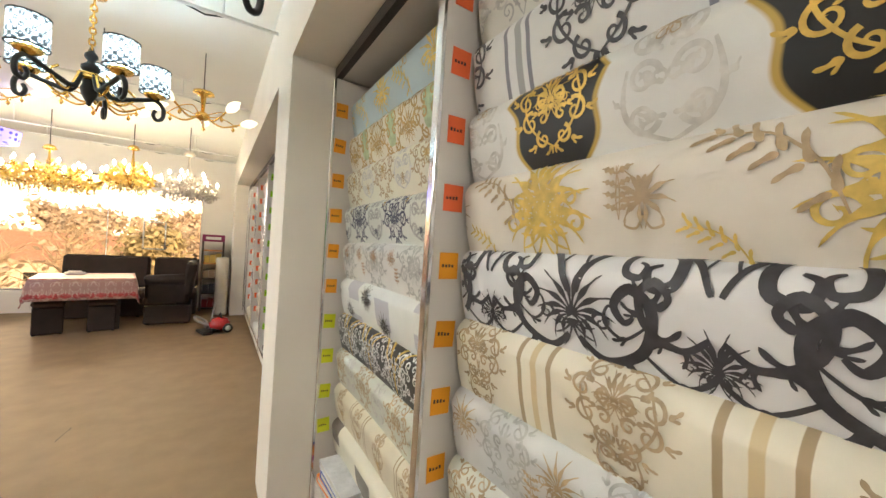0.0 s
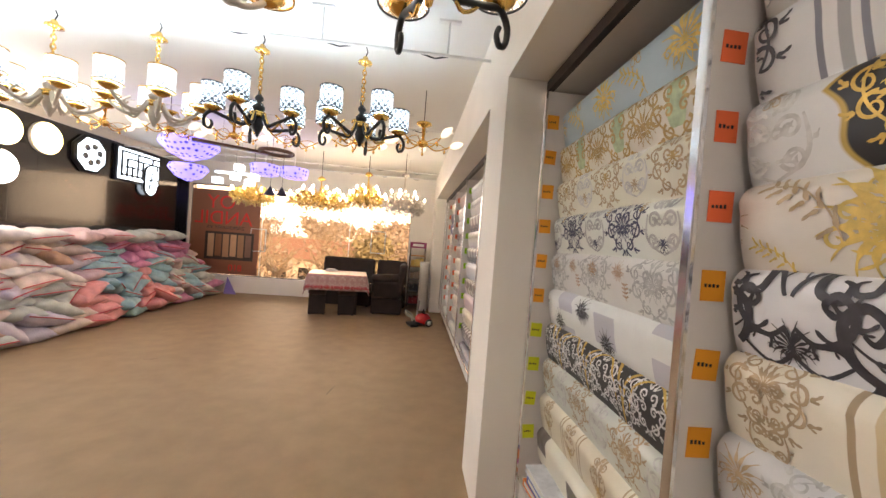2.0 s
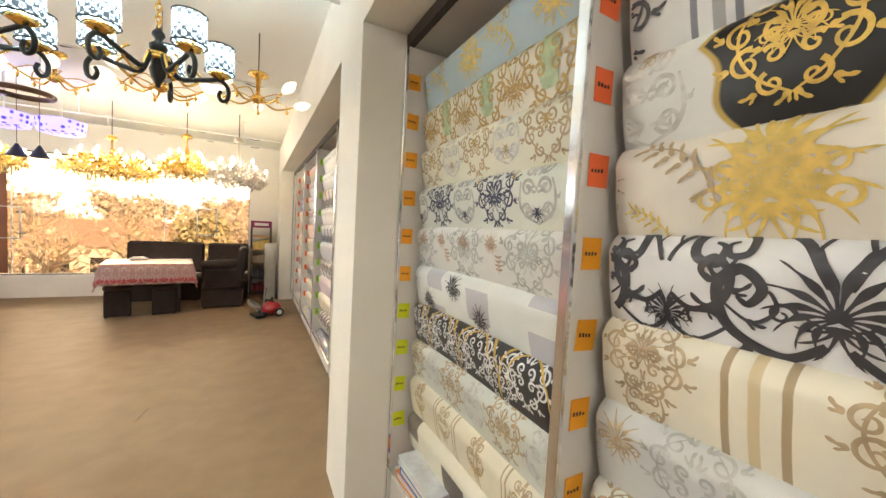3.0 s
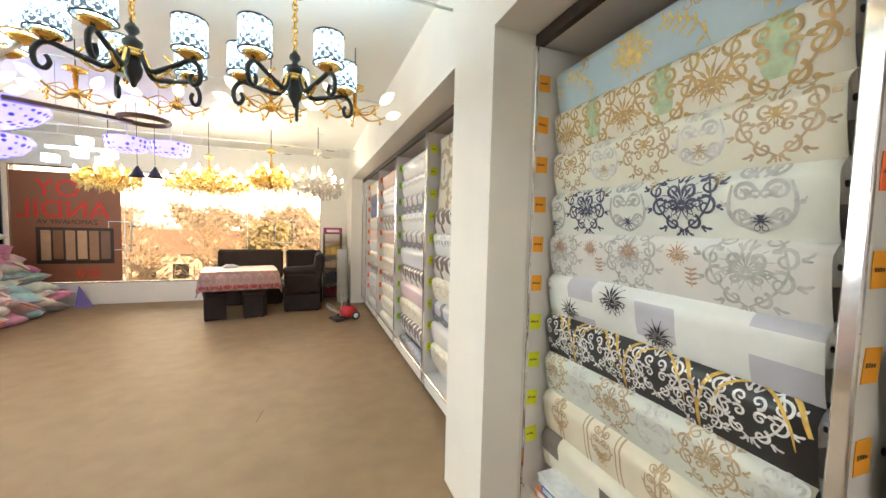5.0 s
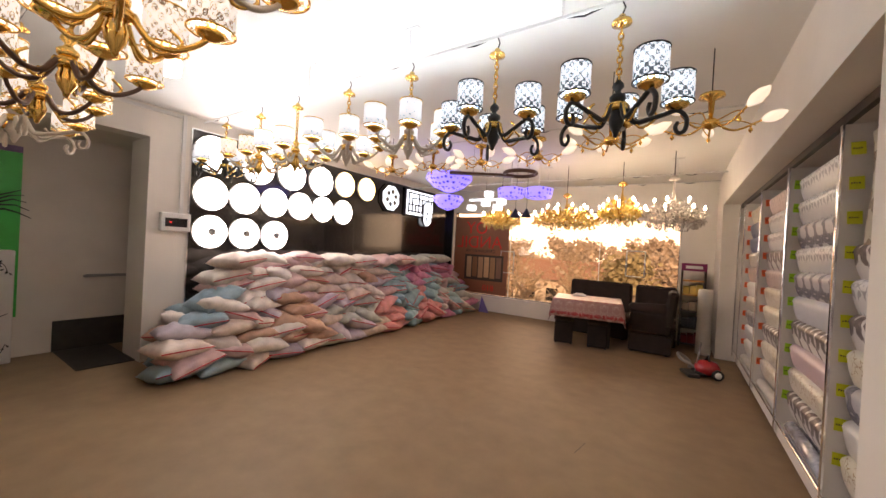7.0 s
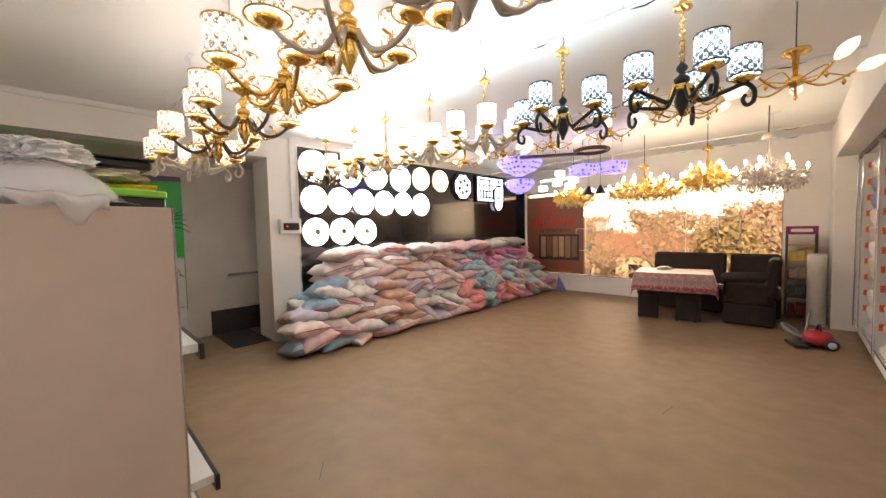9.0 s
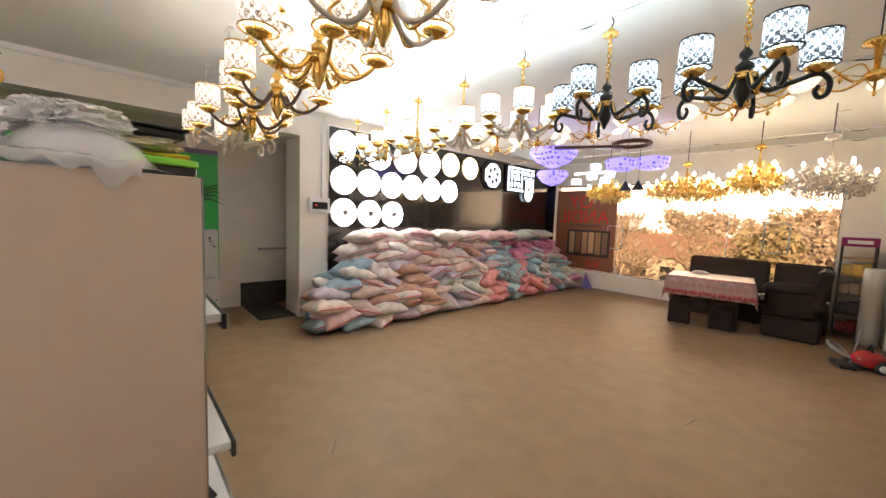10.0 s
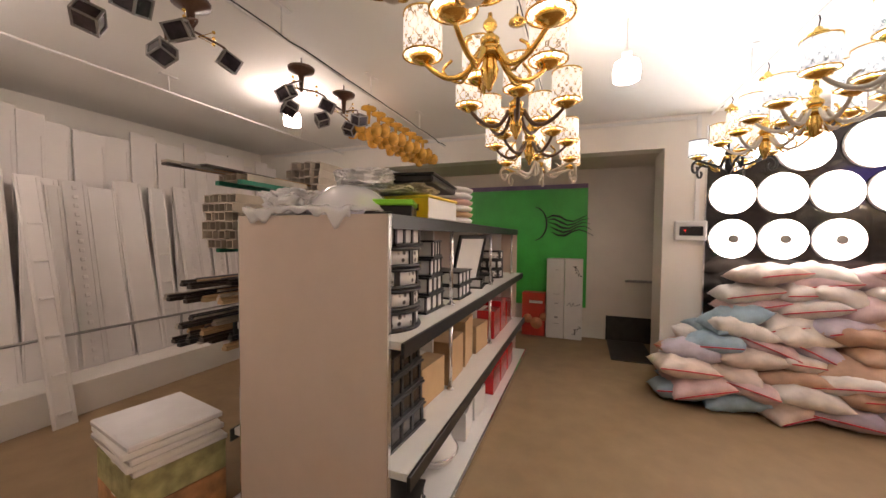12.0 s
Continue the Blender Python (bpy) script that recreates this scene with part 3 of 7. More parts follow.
I_BLACK, I_GOLD, I_YELLOW, I_TAN, I_GREY, I_SILVER, I_NAVY, I_RUST, I_GREEN, I_WHITE = (ink("ink_black", (0.025, 0.023, 0.03)), ink("ink_gold", (0.60, 0.40, 0.09), 0.4, 0.3), ink("ink_yellow", (0.66, 0.48, 0.12)), ink("ink_tan", (0.44, 0.33, 0.20)), ink("ink_grey", (0.46, 0.46, 0.45)),
    ink("ink_silver", (0.58, 0.57, 0.55)), ink("ink_navy", (0.06, 0.065, 0.12)), ink("ink_rust", (0.40, 0.24, 0.14)), ink("ink_green", (0.42, 0.52, 0.32)), ink("ink_white", (0.70, 0.70, 0.70)))
I_OCHRE, I_SLATE = ink("ink_ochre", (0.46, 0.31, 0.11)), ink("ink_slate", (0.048, 0.046, 0.056))
FAR_PRINT = [
    [(I_YELLOW, "plume", 0.22, 0.44, 0.12, 0.16), (I_YELLOW, "sprig", 0.20, 0.44, 0.30, 0.18), (I_OCHRE, "rosette", 0.09, 0.44, 0.34, 0.10)],
    [(I_GREEN, "cartouche", 0.20, 0.30, 0.13, 0.15), (I_OCHRE, "scrollwork", 0.27, 0.30, 0.13, 0.15), (I_OCHRE, "plume", 0.16, 0.30, 0.28, 0.19)],
    [(I_TAN, "scrollwork", 0.21, 0.36, 0.12, 0.15), (I_OCHRE, "rosette", 0.06, 0.36, 0.12, 0.15), (I_SILVER, "crest", 0.22, 0.36, 0.30, 0.15), (I_TAN, "rosette", 0.05, 0.36, 0.30, 0.20)],
    [(I_NAVY, "scrollwork", 0.23, 0.40, 0.34, 0.14), (I_NAVY, "plume", 0.15, 0.40, 0.34, 0.15), (I_GREY, "crest", 0.24, 0.40, 0.14, 0.15), (I_NAVY, "rosette", 0.05, 0.40, 0.14, 0.22), (I_OCHRE, "leafspray", 0.05, 0.20, 0.24, 0.10)],
    [(I_GREY, "scrollwork", 0.24, 0.36, 0.16, 0.15), (I_GREY, "plume", 0.15, 0.36, 0.16, 0.15), (I_RUST, "plume", 0.09, 0.18, 0.34, 0.13), (I_RUST, "leafspray", 0.07, 0.36, 0.30, 0.20)],
    [(I_SLATE, "plume", 0.15, 0.42, 0.58, 0.13), (I_SLATE, "plume", 0.13, 0.42, 0.40, 0.22)],
    [(I_WHITE, "scrollwork", 0.20, 0.26, 0.13, 0.13), (I_GOLD, "arch", 0.26, 0.26, 0.13, 0.15), (I_WHITE, "scrollwork", 0.16, 0.26, 0.26, 0.20)],
    [(I_TAN, "scrollwork", 0.19, 0.34, 0.22, 0.15), (I_TAN, "plume", 0.10, 0.34, 0.22, 0.14), (I_SILVER, "crest", 0.20, 0.34, 0.05, 0.15)],
    [(I_TAN, "crest", 0.16, 0.24, 0.12, 0.14), (I_OCHRE, "rosette", 0.06, 0.24, 0.12, 0.20)],
    [],
]
NEAR_PRINT = [
    [(I_GREY, "lace", 0.24, 0.20, 0.10, 0.15), (I_SILVER, "arabesque", 0.2, 0.2, 0.0, 0.14)],
    [(I_SLATE, "scrollwork", 0.24, 0.42, 0.27, 0.15), (I_SLATE, "plume", 0.12, 0.42, 0.27, 0.14)],
    [(I_SILVER, "crest", 0.24, 0.447, 0.107, 0.17), (I_GOLD, "scrollwork", 0.19, 0.447, 0.33, 0.145), (I_GOLD, "plume", 0.11, 0.447, 0.33, 0.13), (I_TAN, "rosette", 0.055, 0.447, 0.107, 0.09)],
    [(I_YELLOW, "plume", 0.27, 0.50, 0.29, 0.17), (I_YELLOW, "plume", 0.22, 0.50, 0.285, 0.13), (I_YELLOW, "crest", 0.16, 0.50, 0.29, 0.16), (I_TAN, "sprig", 0.20, 0.50, 0.36, 0.13), (I_TAN, "rosette", 0.10, 0.50, 0.58, 0.17), (I_TAN, "leafspray", 0.10, 0.50, 0.12, 0.16), (I_YELLOW, "sprig", 0.12, 0.50, 0.44, 0.24)],
    [(I_SLATE, "volute", 0.28, 0.46, 0.24, 0.15), (I_SLATE, "plume", 0.20, 0.46, 0.24, 0.17), (I_SLATE, "volute", 0.20, 0.46, 0.47, 0.13), (I_SLATE, "plume", 0.11, 0.46, 0.47, 0.22)],
    [(I_TAN, "scrollwork", 0.18, 0.36, 0.24, 0.14), (I_TAN, "plume", 0.10, 0.36, 0.24, 0.12), (I_TAN, "crest", 0.13, 0.36, 0.24, 0.23)],
    [(I_TAN, "plume", 0.13, 0.30, 0.10, 0.14), (I_GREY, "scrollwork", 0.18, 0.30, 0.25, 0.15), (I_TAN, "leafspray", 0.09, 0.30, 0.17, 0.20)],
    [(I_TAN, "scrollwork", 0.17, 0.28, 0.12, 0.14), (I_GREY, "plume", 0.12, 0.28, 0.26, 0.14)],
    [(I_SILVER, "lace", 0.2, 0.2, 0.12, 0.14)],
    [(I_TAN, "leafspray", 0.2, 0.24, 0.12, 0.14)],
]


CORE = material("paper_core", (0.62, 0.60, 0.55), 0.7)
ROLL_MESH = {}


def wallpaper_roll(y0, y1, z, paper_of, drop, group, x=1.225):
    label, mat = paper_of
    t = thing("wallpaper_roll", label + " on a display roll", "wallpaper", group, (x, (y0 + y1) / 2, z))
    length = y1 - y0
    key = (round(length, 3), round(drop, 3))
    if key not in ROLL_MESH:
        ROLL_MESH[key] = (sheet_mesh(length, drop), finish(tube([(0, -length / 2 + 0.01, 0), (0, length / 2 - 0.01, 0)], 0.046, 14), "core"), finish(tube([(0, -length / 2 - 0.028, 0), (0, length / 2 + 0.028, 0)], 0.009, 6), "rod"))
    sheet, core, rod = ROLL_MESH[key]
    s = part("sample_sheet", sheet.copy(), mat, t)
    md = s.modifiers.new("thickness", "SOLIDIFY")
    md.thickness = 0.0015
    part("roll_core", core, CORE, t)
    part("rod", rod, BLACK, t, "dark hanging rod")
    return t


# ---- display shelving in the niches ----
def niche_unit(ys, base, group):
    for a, b in zip(ys[:-1], ys[1:]):
        u = thing("display_shelf", "white laminated wallpaper display bay with chrome edges", "shelf", group, (NICHE, (a + b) / 2, 0))
        w = (b - a) / 2
        part("side_panel", boxes(((0.004, w - 0.02, 0.10), (0.62, w - 0.002, 2.30))), BOARD, u)
        part("edge_strip", boxes(((-0.012, w - 0.026, 0.10), (0.003, w + 0.004, 2.30)), bevel=0.003), CHROME, u, "chrome edge strip")
        part("back_panel", boxes(((0.625, -w + 0.002, 0.10), (0.64, w - 0.002, 2.30))), BOARD, u)
        part("bottom_board", boxes(((0.02, -w + 0.002, base - 0.03), (0.62, w - 0.022, base))), BOARD, u)
        part("kick_board", boxes(((0.012, -w + 0.002, 0.06), (0.019, w - 0.028, base)), bevel=0.002), BOARD, u)
        part("kick_strip", boxes(((0.0, -w + 0.002, base - 0.004), (0.0185, w - 0.028, base + 0.014)), bevel=0.003), CHROME, u, "chrome front strip")
        for y in (-w + 0.1, w - 0.12):
            part("foot", lathe([(0.02, 0), (0.022, 0.02), (0.014, 0.06)], 10, (0.06, y, 0)), BLACK, u)


def price_tag(y, z, colour, x=1.105):
    t = thing("price_tag", TAGS[colour][0], "label", "price tags", (x, y, z))
    w = random.uniform(0.055, 0.062)
    m = pose(0, 0, 0, random.uniform(-2, 2), random.uniform(-4, 4), 0)
    bm = bmesh.new()
    add_box(bm, (0, -0.0012, -0.036), (w, 0, 0.036), 0, m)
    part("paper", bm, TAGS[colour][1], t)
    bm = bmesh.new()
    for k in range(4):
        h = random.uniform(0.006, 0.010)
        add_box(bm, (0.008 + 0.010 * k, -0.0018, -0.004), (0.014 + 0.010 * k, -0.0013, -0.004 + h), 0, m)
    part("writing", bm, BLACK, t, "handwritten price")


TAGS = {
    "o": ("orange paper price tag", material("tag_orange", (0.85, 0.36, 0.02), 0.7, spread=0.04)),
    "r": ("coral red paper price tag", material("tag_red", (0.86, 0.16, 0.05), 0.7, spread=0.04)),
    "y": ("yellow paper price tag", material("tag_yellow", (0.68, 0.72, 0.02), 0.7, spread=0.04)),
    "g": ("lime green paper price tag", material("tag_green", (0.35, 0.66, 0.02), 0.7, spread=0.04)),
}
niche_unit([0.80, 1.958, 3.025], 0.26, "first niche bays")
niche_unit([3.49, 4.63, 5.80, 6.97, 8.13, 8.60], 0.17, "second niche bays")
solid("niche_header", boxes(((NICHE - 0.002, 0.80, 2.302), (NICHE + 0.03, 3.025, 2.356)), ((NICHE - 0.002, 3.49, 2.302), (NICHE + 0.03, 8.60, 2.356))), DARKWOOD, "dark stained head board over the display bays", "trim", kind="structure")
solid("niche_lining", boxes(((NICHE + 0.032, 0.80, 2.31), (BACK - 0.02, 8.60, 2.33))), BOARD, "white board lining above the display bays", "trim", kind="structure")
for i in range(10):
    z = 2.14 - 0.1815 * i
    print_on(wallpaper_roll(2.01, 2.965, z, FAR_COLUMN[i], 0.20, "first niche rolls", 1.235), 0.955, 0.20, FAR_PRINT[i], i)
    price_tag(3.003, z, "ooooooyyyy"[i], 1.118)
    z = 2.155 - 0.184 * i
    print_on(wallpaper_roll(0.85, 1.905, z, NEAR_COLUMN[i], 0.20, "first niche rolls", 1.235), 1.055, 0.20, NEAR_PRINT[i], 50 + i)
    price_tag(1.9365, z, "rrrroooooo"[i], 1.136)
bays = [(3.52, 4.575, "y"), (4.69, 5.745, "g"), (5.86, 6.915, "r"), (7.03, 8.075, "r")]
picks = [(0, 3, 8, 5, 0, 5, 3, 2, 8, 3, 8), (0, 0, 2, 0, 2, 1, 5, 4, 3, 5), (6, 0, 0, 5, 6, 3, 3, 5, 3, 3), (3, 7, 7, 3, 6, 8, 3, 5, 8, 8)]
for (y0, y1, c), row, far_face in zip(bays, picks, (4.608, 5.778, 6.948, 8.108)):
    for i in range(10):
        z = 2.16 - 0.194 * i
        price_tag(far_face, z, c, 1.14)
        if c != "y" or i > 2:
            wallpaper_roll(y0, y1, z, OTHER_PAPERS[row[i]], 0.18, "second niche rolls", 1.215)
# a long sample sheet that hangs over the upper rolls of one bay
bm = bmesh.new()
for k in range(12):
    f0, f1 = k / 12, (k + 1) / 12
    xa, xb = 1.19 + 0.01 * math.sin(5 * f0), 1.19 + 0.01 * math.sin(5 * f1)
    add_faces(bm, [(xa, 3.60, 2.22 - 0.66 * f0), (xa, 4.50, 2.22 - 0.66 * f0), (xb, 4.50, 2.22 - 0.66 * f1), (xb, 3.60, 2.22 - 0.66 * f1)], [(0, 1, 2, 3)], True)
bmesh.ops.remove_doubles(bm, verts=bm.verts, dist=0.0005)
uvl = bm.loops.layers.uv.new("UVMap")
for f in bm.faces:
    for lp in f.loops:
        lp[uvl].uv = (lp.vert.co.y, 2.2 - lp.vert.co.z)
sheet = solid("wallpaper_sample", bm, paper("paper_long", (0.74, 0.70, 0.58), [(TAN, 0.42, 12, 0.44, 0)], seed=90), "cream hanging wallpaper sample with tan ornament", "wallpaper")
sheet.modifiers.new("thickness", "SOLIDIFY").thickness = 0.002
tube_clear = material("wrapped_roll", (0.45, 0.46, 0.52), 0.2, 0.3, spread=0.3, scale=20)
for k, (ya, mat) in enumerate([(5.2, tube_clear), (5.2, tube_clear), (5.2, tube_clear), (6.35, CORE), (6.35, CORE), (7.5, CORE), (7.5, CORE), (4.0, CORE), (4.0, CORE)]):
    z = 0.175 + 0.047
    o = solid("wallpaper_roll", tube([(0, -0.46, 0), (0, -0.45, 0), (0, 0.45, 0), (0, 0.46, 0)], [0.02, 0.045, 0.045, 0.02], 12), mat, "spare wallpaper roll wrapped in clear film on the bottom board", "wallpaper", "spare rolls", at=pose(1.17 + 0.1 * (k % 3), ya + 0.02 * k - 0.08, z))
# far bay: small shelves with short rolls
far = thing("small_shelf_rack", "white rack with short rolls and boxes", "shelf", "", (1.16, 8.36, 0.17))
for i in range(8):
    part("shelf_board", boxes(((0, -0.20, 0.25 * i), (0.4, 0.20, 0.25 * i + 0.015))), BOARD, far)
for i in range(8):
    for k in range(3):
        o = solid("short_roll", tube([(0, -0.19, 0), (0, 0.19, 0)], 0.05, 10), OTHER_PAPERS[(i * 3 + k) % 9][1], "short wallpaper roll lying on a rack board", "wallpaper", "short rolls", at=pose(1.23 + 0.11 * k, 8.36, 0.17 + 0.25 * i + 0.066))
# catalogues on the bottom board of the first niche
for k, (c, dz, y) in enumerate([((0.35, 0.04, 0.30), 0.0, 2.72), ((0.75, 0.22, 0.03), 0.035, 2.74), ((0.08, 0.12, 0.4), 0.07, 2.70), ((0.66, 0.66, 0.68), 0.105, 2.73), ((0.7, 0.68, 0.6), 0.0, 2.42)]):
    b = thing("catalogue", "thick wallpaper sample catalogue lying flat", "book", "catalogues", (1.24, y, 0.262 + dz), random.uniform(-8, 8))
    cm = material("catalogue_cover", c, 0.3, spread=0.2, scale=15)
    part("page_block", boxes(((-0.12, -0.145, 0.004), (0.12, 0.155, 0.030))), CORE, b)
    part("front_cover", boxes(((-0.125, -0.16, 0.030), (0.125, 0.16, 0.034))), cm, b)
    part("back_cover", boxes(((-0.125, -0.16, 0.0), (0.125, 0.16, 0.004))), cm, b)
    part("spine", boxes(((-0.125, 0.156, 0.004), (0.125, 0.16, 0.030))), cm, b)

# ---- the pile of filled bags along the left wall ----
def bag_mesh(seed, w=0.50, d=0.46, h=0.205):
    rnd = random.Random(seed)
    nu, nv = 18, 16
    top, faces = [], []
    sx, sy = rnd.uniform(0, 9), rnd.uniform(0, 9)
    for side in (1, -1):
        for j in range(nv + 1):
            for i in range(nu + 1):
                a, b = 2 * i / nu - 1, 2 * j / nv - 1
                full = max(0.0, (1 - abs(a) ** 2.4)) ** 0.5 * max(0.0, (1 - abs(b) ** 2.4)) ** 0.5
                pinch = 1 - 0.07 * (1 - abs(b)) * (abs(a) > 0.98) - 0.05 * abs(a * b) ** 3
                wr = noise.noise(Vector((a * 2.2 + sx, b * 2.2 + sy, side * 3.1))) * 0.34 - abs(noise.noise(Vector((a * 4 + sx, b * 4 + sy, side)))) * 0.22
                z = side * h / 2 * full * (1 + wr)
                droop = -0.025 * (a * a) * rnd.uniform(0.95, 1.05) * 0.6
                top.append((a * w / 2 * (1 - 0.05 * (1 - b * b)), b * d / 2 * (1 - 0.05 * (1 - a * a)), z + droop * 0))
    n1 = nu + 1
    off = n1 * (nv + 1)
    for s in (0, 1):
        for j in range(nv):
            for i in range(nu):
                q = [s * off + j * n1 + i, s * off + j * n1 + i + 1, s * off + (j + 1) * n1 + i + 1, s * off + (j + 1) * n1 + i]
                faces.append(q if s == 0 else q[::-1])
    bm = bmesh.new()
    add_faces(bm, top, faces, True)
    bmesh.ops.remove_doubles(bm, verts=bm.verts, dist=0.0008)
    return finish(bm, "bag")


def piping_mesh(w=0.50, d=0.46):
    return finish(tube([(-w / 2 * 0.97, -d / 2 * 0.97, 0.0), (0, -d / 2 * 0.965, 0.004), (w / 2 * 0.97, -d / 2 * 0.97, 0.0)], 0.006, 5), "piping")


def cloth(name, c):
    m = material(name, c, 0.5, spread=0.16, scale=9, bump=0.3, fine=170, random_tint=0.14)
    return m


BAGS = [bag_mesh(s) for s in range(6)]
PIPE = piping_mesh()
PIPE.materials.append(material("red_piping", (0.55, 0.03, 0.05), 0.5))
CLOTHS = {
    "pale": ("pale beige woven", cloth("cloth_pale", (0.60, 0.49, 0.42))), "white": ("off-white", cloth("cloth_white", (0.66, 0.60, 0.55))), "pink": ("dusty pink", cloth("cloth_pink", (0.60, 0.42, 0.41))),
    "blue": ("light blue", cloth("cloth_blue", (0.30, 0.42, 0.50))), "orange": ("brown orange", cloth("cloth_orange", (0.50, 0.31, 0.21))), "green": ("grey green", cloth("cloth_green", (0.46, 0.48, 0.42))),
    "lilac": ("greyish lilac", cloth("cloth_lilac", (0.50, 0.44, 0.50))), "teal": ("teal", cloth("cloth_teal", (0.28, 0.45, 0.47))), "coral": ("coral red", cloth("cloth_coral", (0.62, 0.26, 0.24))), "magenta": ("magenta striped", cloth("cloth_magenta", (0.56, 0.22, 0.34))),
}
BAG_OF = {}
rng = random.Random(7)


def bag_colour(y, layer):
    if y < 3.75 and layer in (0, 4, 5, 6):
        return "blue"
    if 4.45 < y < 5.1 and 0 < layer < 6:
        return "orange" if rng.random() < 0.8 else rng.choice(["green", "pink", "pale"])
    if 6.65 < y < 7.2:
        return "teal"
    if 7.2 <= y < 7.75:
        return "coral" if layer < 6 else "magenta"
    if y >= 7.75:
        return rng.choice(["green", "white", "pink", "teal", "magenta"] if layer < 7 else ["magenta", "pink", "blue"])
    if 5.1 <= y < 6.2 and layer < 5:
        return rng.choice(["green", "green", "pale", "lilac"])
    if 6.2 < y < 6.65 and layer < 4:
        return "coral"
    return rng.choice(["pale", "pale", "white", "white", "pink", "lilac", "orange"] if layer < 8 else ["pale", "white", "white", "pink"])


def place_bag(x, y, z, colour, turn, tilt, lean, k):
    if (colour, k) not in BAG_OF:
        me = BAGS[k].copy()
        me.materials.append(CLOTHS[colour][1])
        BAG_OF[colour, k] = me
    o = new("filled_bag", BAG_OF[colour, k])
    o.matrix_basis = pose(x, y, z, lean, tilt, turn)
    tagged(o, CLOTHS[colour][0] + " stuffed cloth bag stacked in a pile", "bag", "pile of stuffed bags")
    if k % 2 == 0:
        part("piping", PIPE, None, o, "red edge piping")


PITCH = 0.112
for layer in range(10):
    for row in range(2 if layer < 5 else 3):
        y = 3.28 + (0.10 if layer % 2 else 0.0) + 0.075 * layer * (layer > 3) + 0.15 * (row > 0)
        while y < 9.25 - 0.02 * layer:
            front = -3.79 - 0.062 * max(0, layer - 1) - 0.44 * row
            if front < -4.42:
                y += 0.4
                continue
            step = rng.uniform(0.34, 0.42)
            z = 0.10 + PITCH * layer * (1.0 if y < 6.4 else 0.94) + rng.uniform(-0.012, 0.012)
            wild = rng.random() < 0.34 and layer > 0
            place_bag(front + rng.uniform(-0.05, 0.05), y, z, bag_colour(y, layer), 90 + rng.uniform(-28, 28), rng.uniform(-10, 10) + (rng.choice([-22, 22]) if wild else 0), rng.uniform(-12, 16), rng.randrange(6))
            y += step
for k in range(10):
    place_bag(-4.22 + rng.uniform(-0.15, 0.15), 4.0 + 0.5 * k, 1.19 + rng.uniform(-0.02, 0.01), rng.choice(["white", "pale", "green", "pink"]), 90 + rng.uniform(-25, 25), rng.uniform(-8, 8), rng.uniform(-6, 6), k % 6)
cone = bmesh.new()
add_faces(cone, [(-3.52, 9.30, 0), (-3.25, 9.30, 0), (-3.45, 9.46, 0), (-3.50, 9.40, 0.36)], [(0, 1, 2), (0, 1, 3), (1, 2, 3), (2, 0, 3)])
solid("folded_bag", cone, material("purple_cloth", (0.17, 0.13, 0.40), 0.6), "purple folded cloth bag leaning at the pile's end", "bag")

# ---- black display wall with round lamps ----
solid("display_panel", boxes(((XL, 3.645, 0.02), (XL + 0.03, 6.45, 2.73)), ((XL, 6.453, 0.02), (XL + 0.03, YW - 0.002, 2.73))), BLACKGLOSS, "glossy black display panel covering the wall", "wall panel", kind="structure")
solid("panel_edge", boxes(((XL, 3.63, 0.0), (XL + 0.035, 3.643, 2.74)), ((XL, 3.645, 2.733), (XL + 0.035, YW - 0.002, 2.745))), CHROME, "thin metal edging of the black display panel", "trim", kind="structure")
solid("corner_panel", boxes(((XL + 0.034, YW - 0.03, 0.0), (-4.48, YW - 0.002, 2.55))), BLACKGLOSS, "black panel in the corner beside the window", "wall panel", kind="structure")
LIT = material("lamp_lit_white", (0.9, 0.88, 0.84), 0.4, emit=(1.0, 0.93, 0.84), power=9.0, bump=0)
LIT_WARM = material("lamp_lit_warm", (0.9, 0.8, 0.5), 0.4, emit=(1.0, 0.72, 0.28), power=6.0, bump=0)
LIT_COOL = material("lamp_lit_cool", (0.85, 0.88, 0.9), 0.4, emit=(0.85, 0.95, 1.0), power=2.6, bump=0)
WHITE = material("white_enamel", (0.75, 0.74, 0.72), 0.35, spread=0.03, bump=0.02)
GREYPL = material("grey_plastic", (0.26, 0.25, 0.24), 0.4, bump=0.03)


def round_lamp(y, z, r, glow, knob, label, ringed=False):
    t = thing("round_wall_lamp", label, "lamp", "round lamps on the black panel", (XL + 0.031, y, z))
    m = pose(0, 0, 0, 0, 90, 0)
    bm = bmesh.new()
    add_lathe(bm, [(r, 0), (r, 0.03), (r * 0.985, 0.042)], 40, m=m)
    part("rim", bm, WHITE, t)
    bm = bmesh.new()
    add_lathe(bm, [(r * 0.975, 0.043), (r * 0.9, 0.060), (r * 0.6, 0.074), (0.001, 0.080)], 40, m=m)
    part("diffuser", bm, glow, t, "glowing domed diffuser")
    if knob:
        bm = bmesh.new()
        add_lathe(bm, [(knob, 0.074), (knob, 0.088), (knob * 0.8, 0.092)], 20, m=m)
        part("centre_cap", bm, GREYPL if knob < 0.05 else WHITE, t, "small round centre cap")
    if ringed:
        part("inner_ring", tube([(0.076, 0.075 * math.cos(a), 0.075 * math.sin(a)) for a in [2 * math.pi * k / 24 for k in range(25)]], 0.006, 6), GREYPL, t, "thin inner ring")


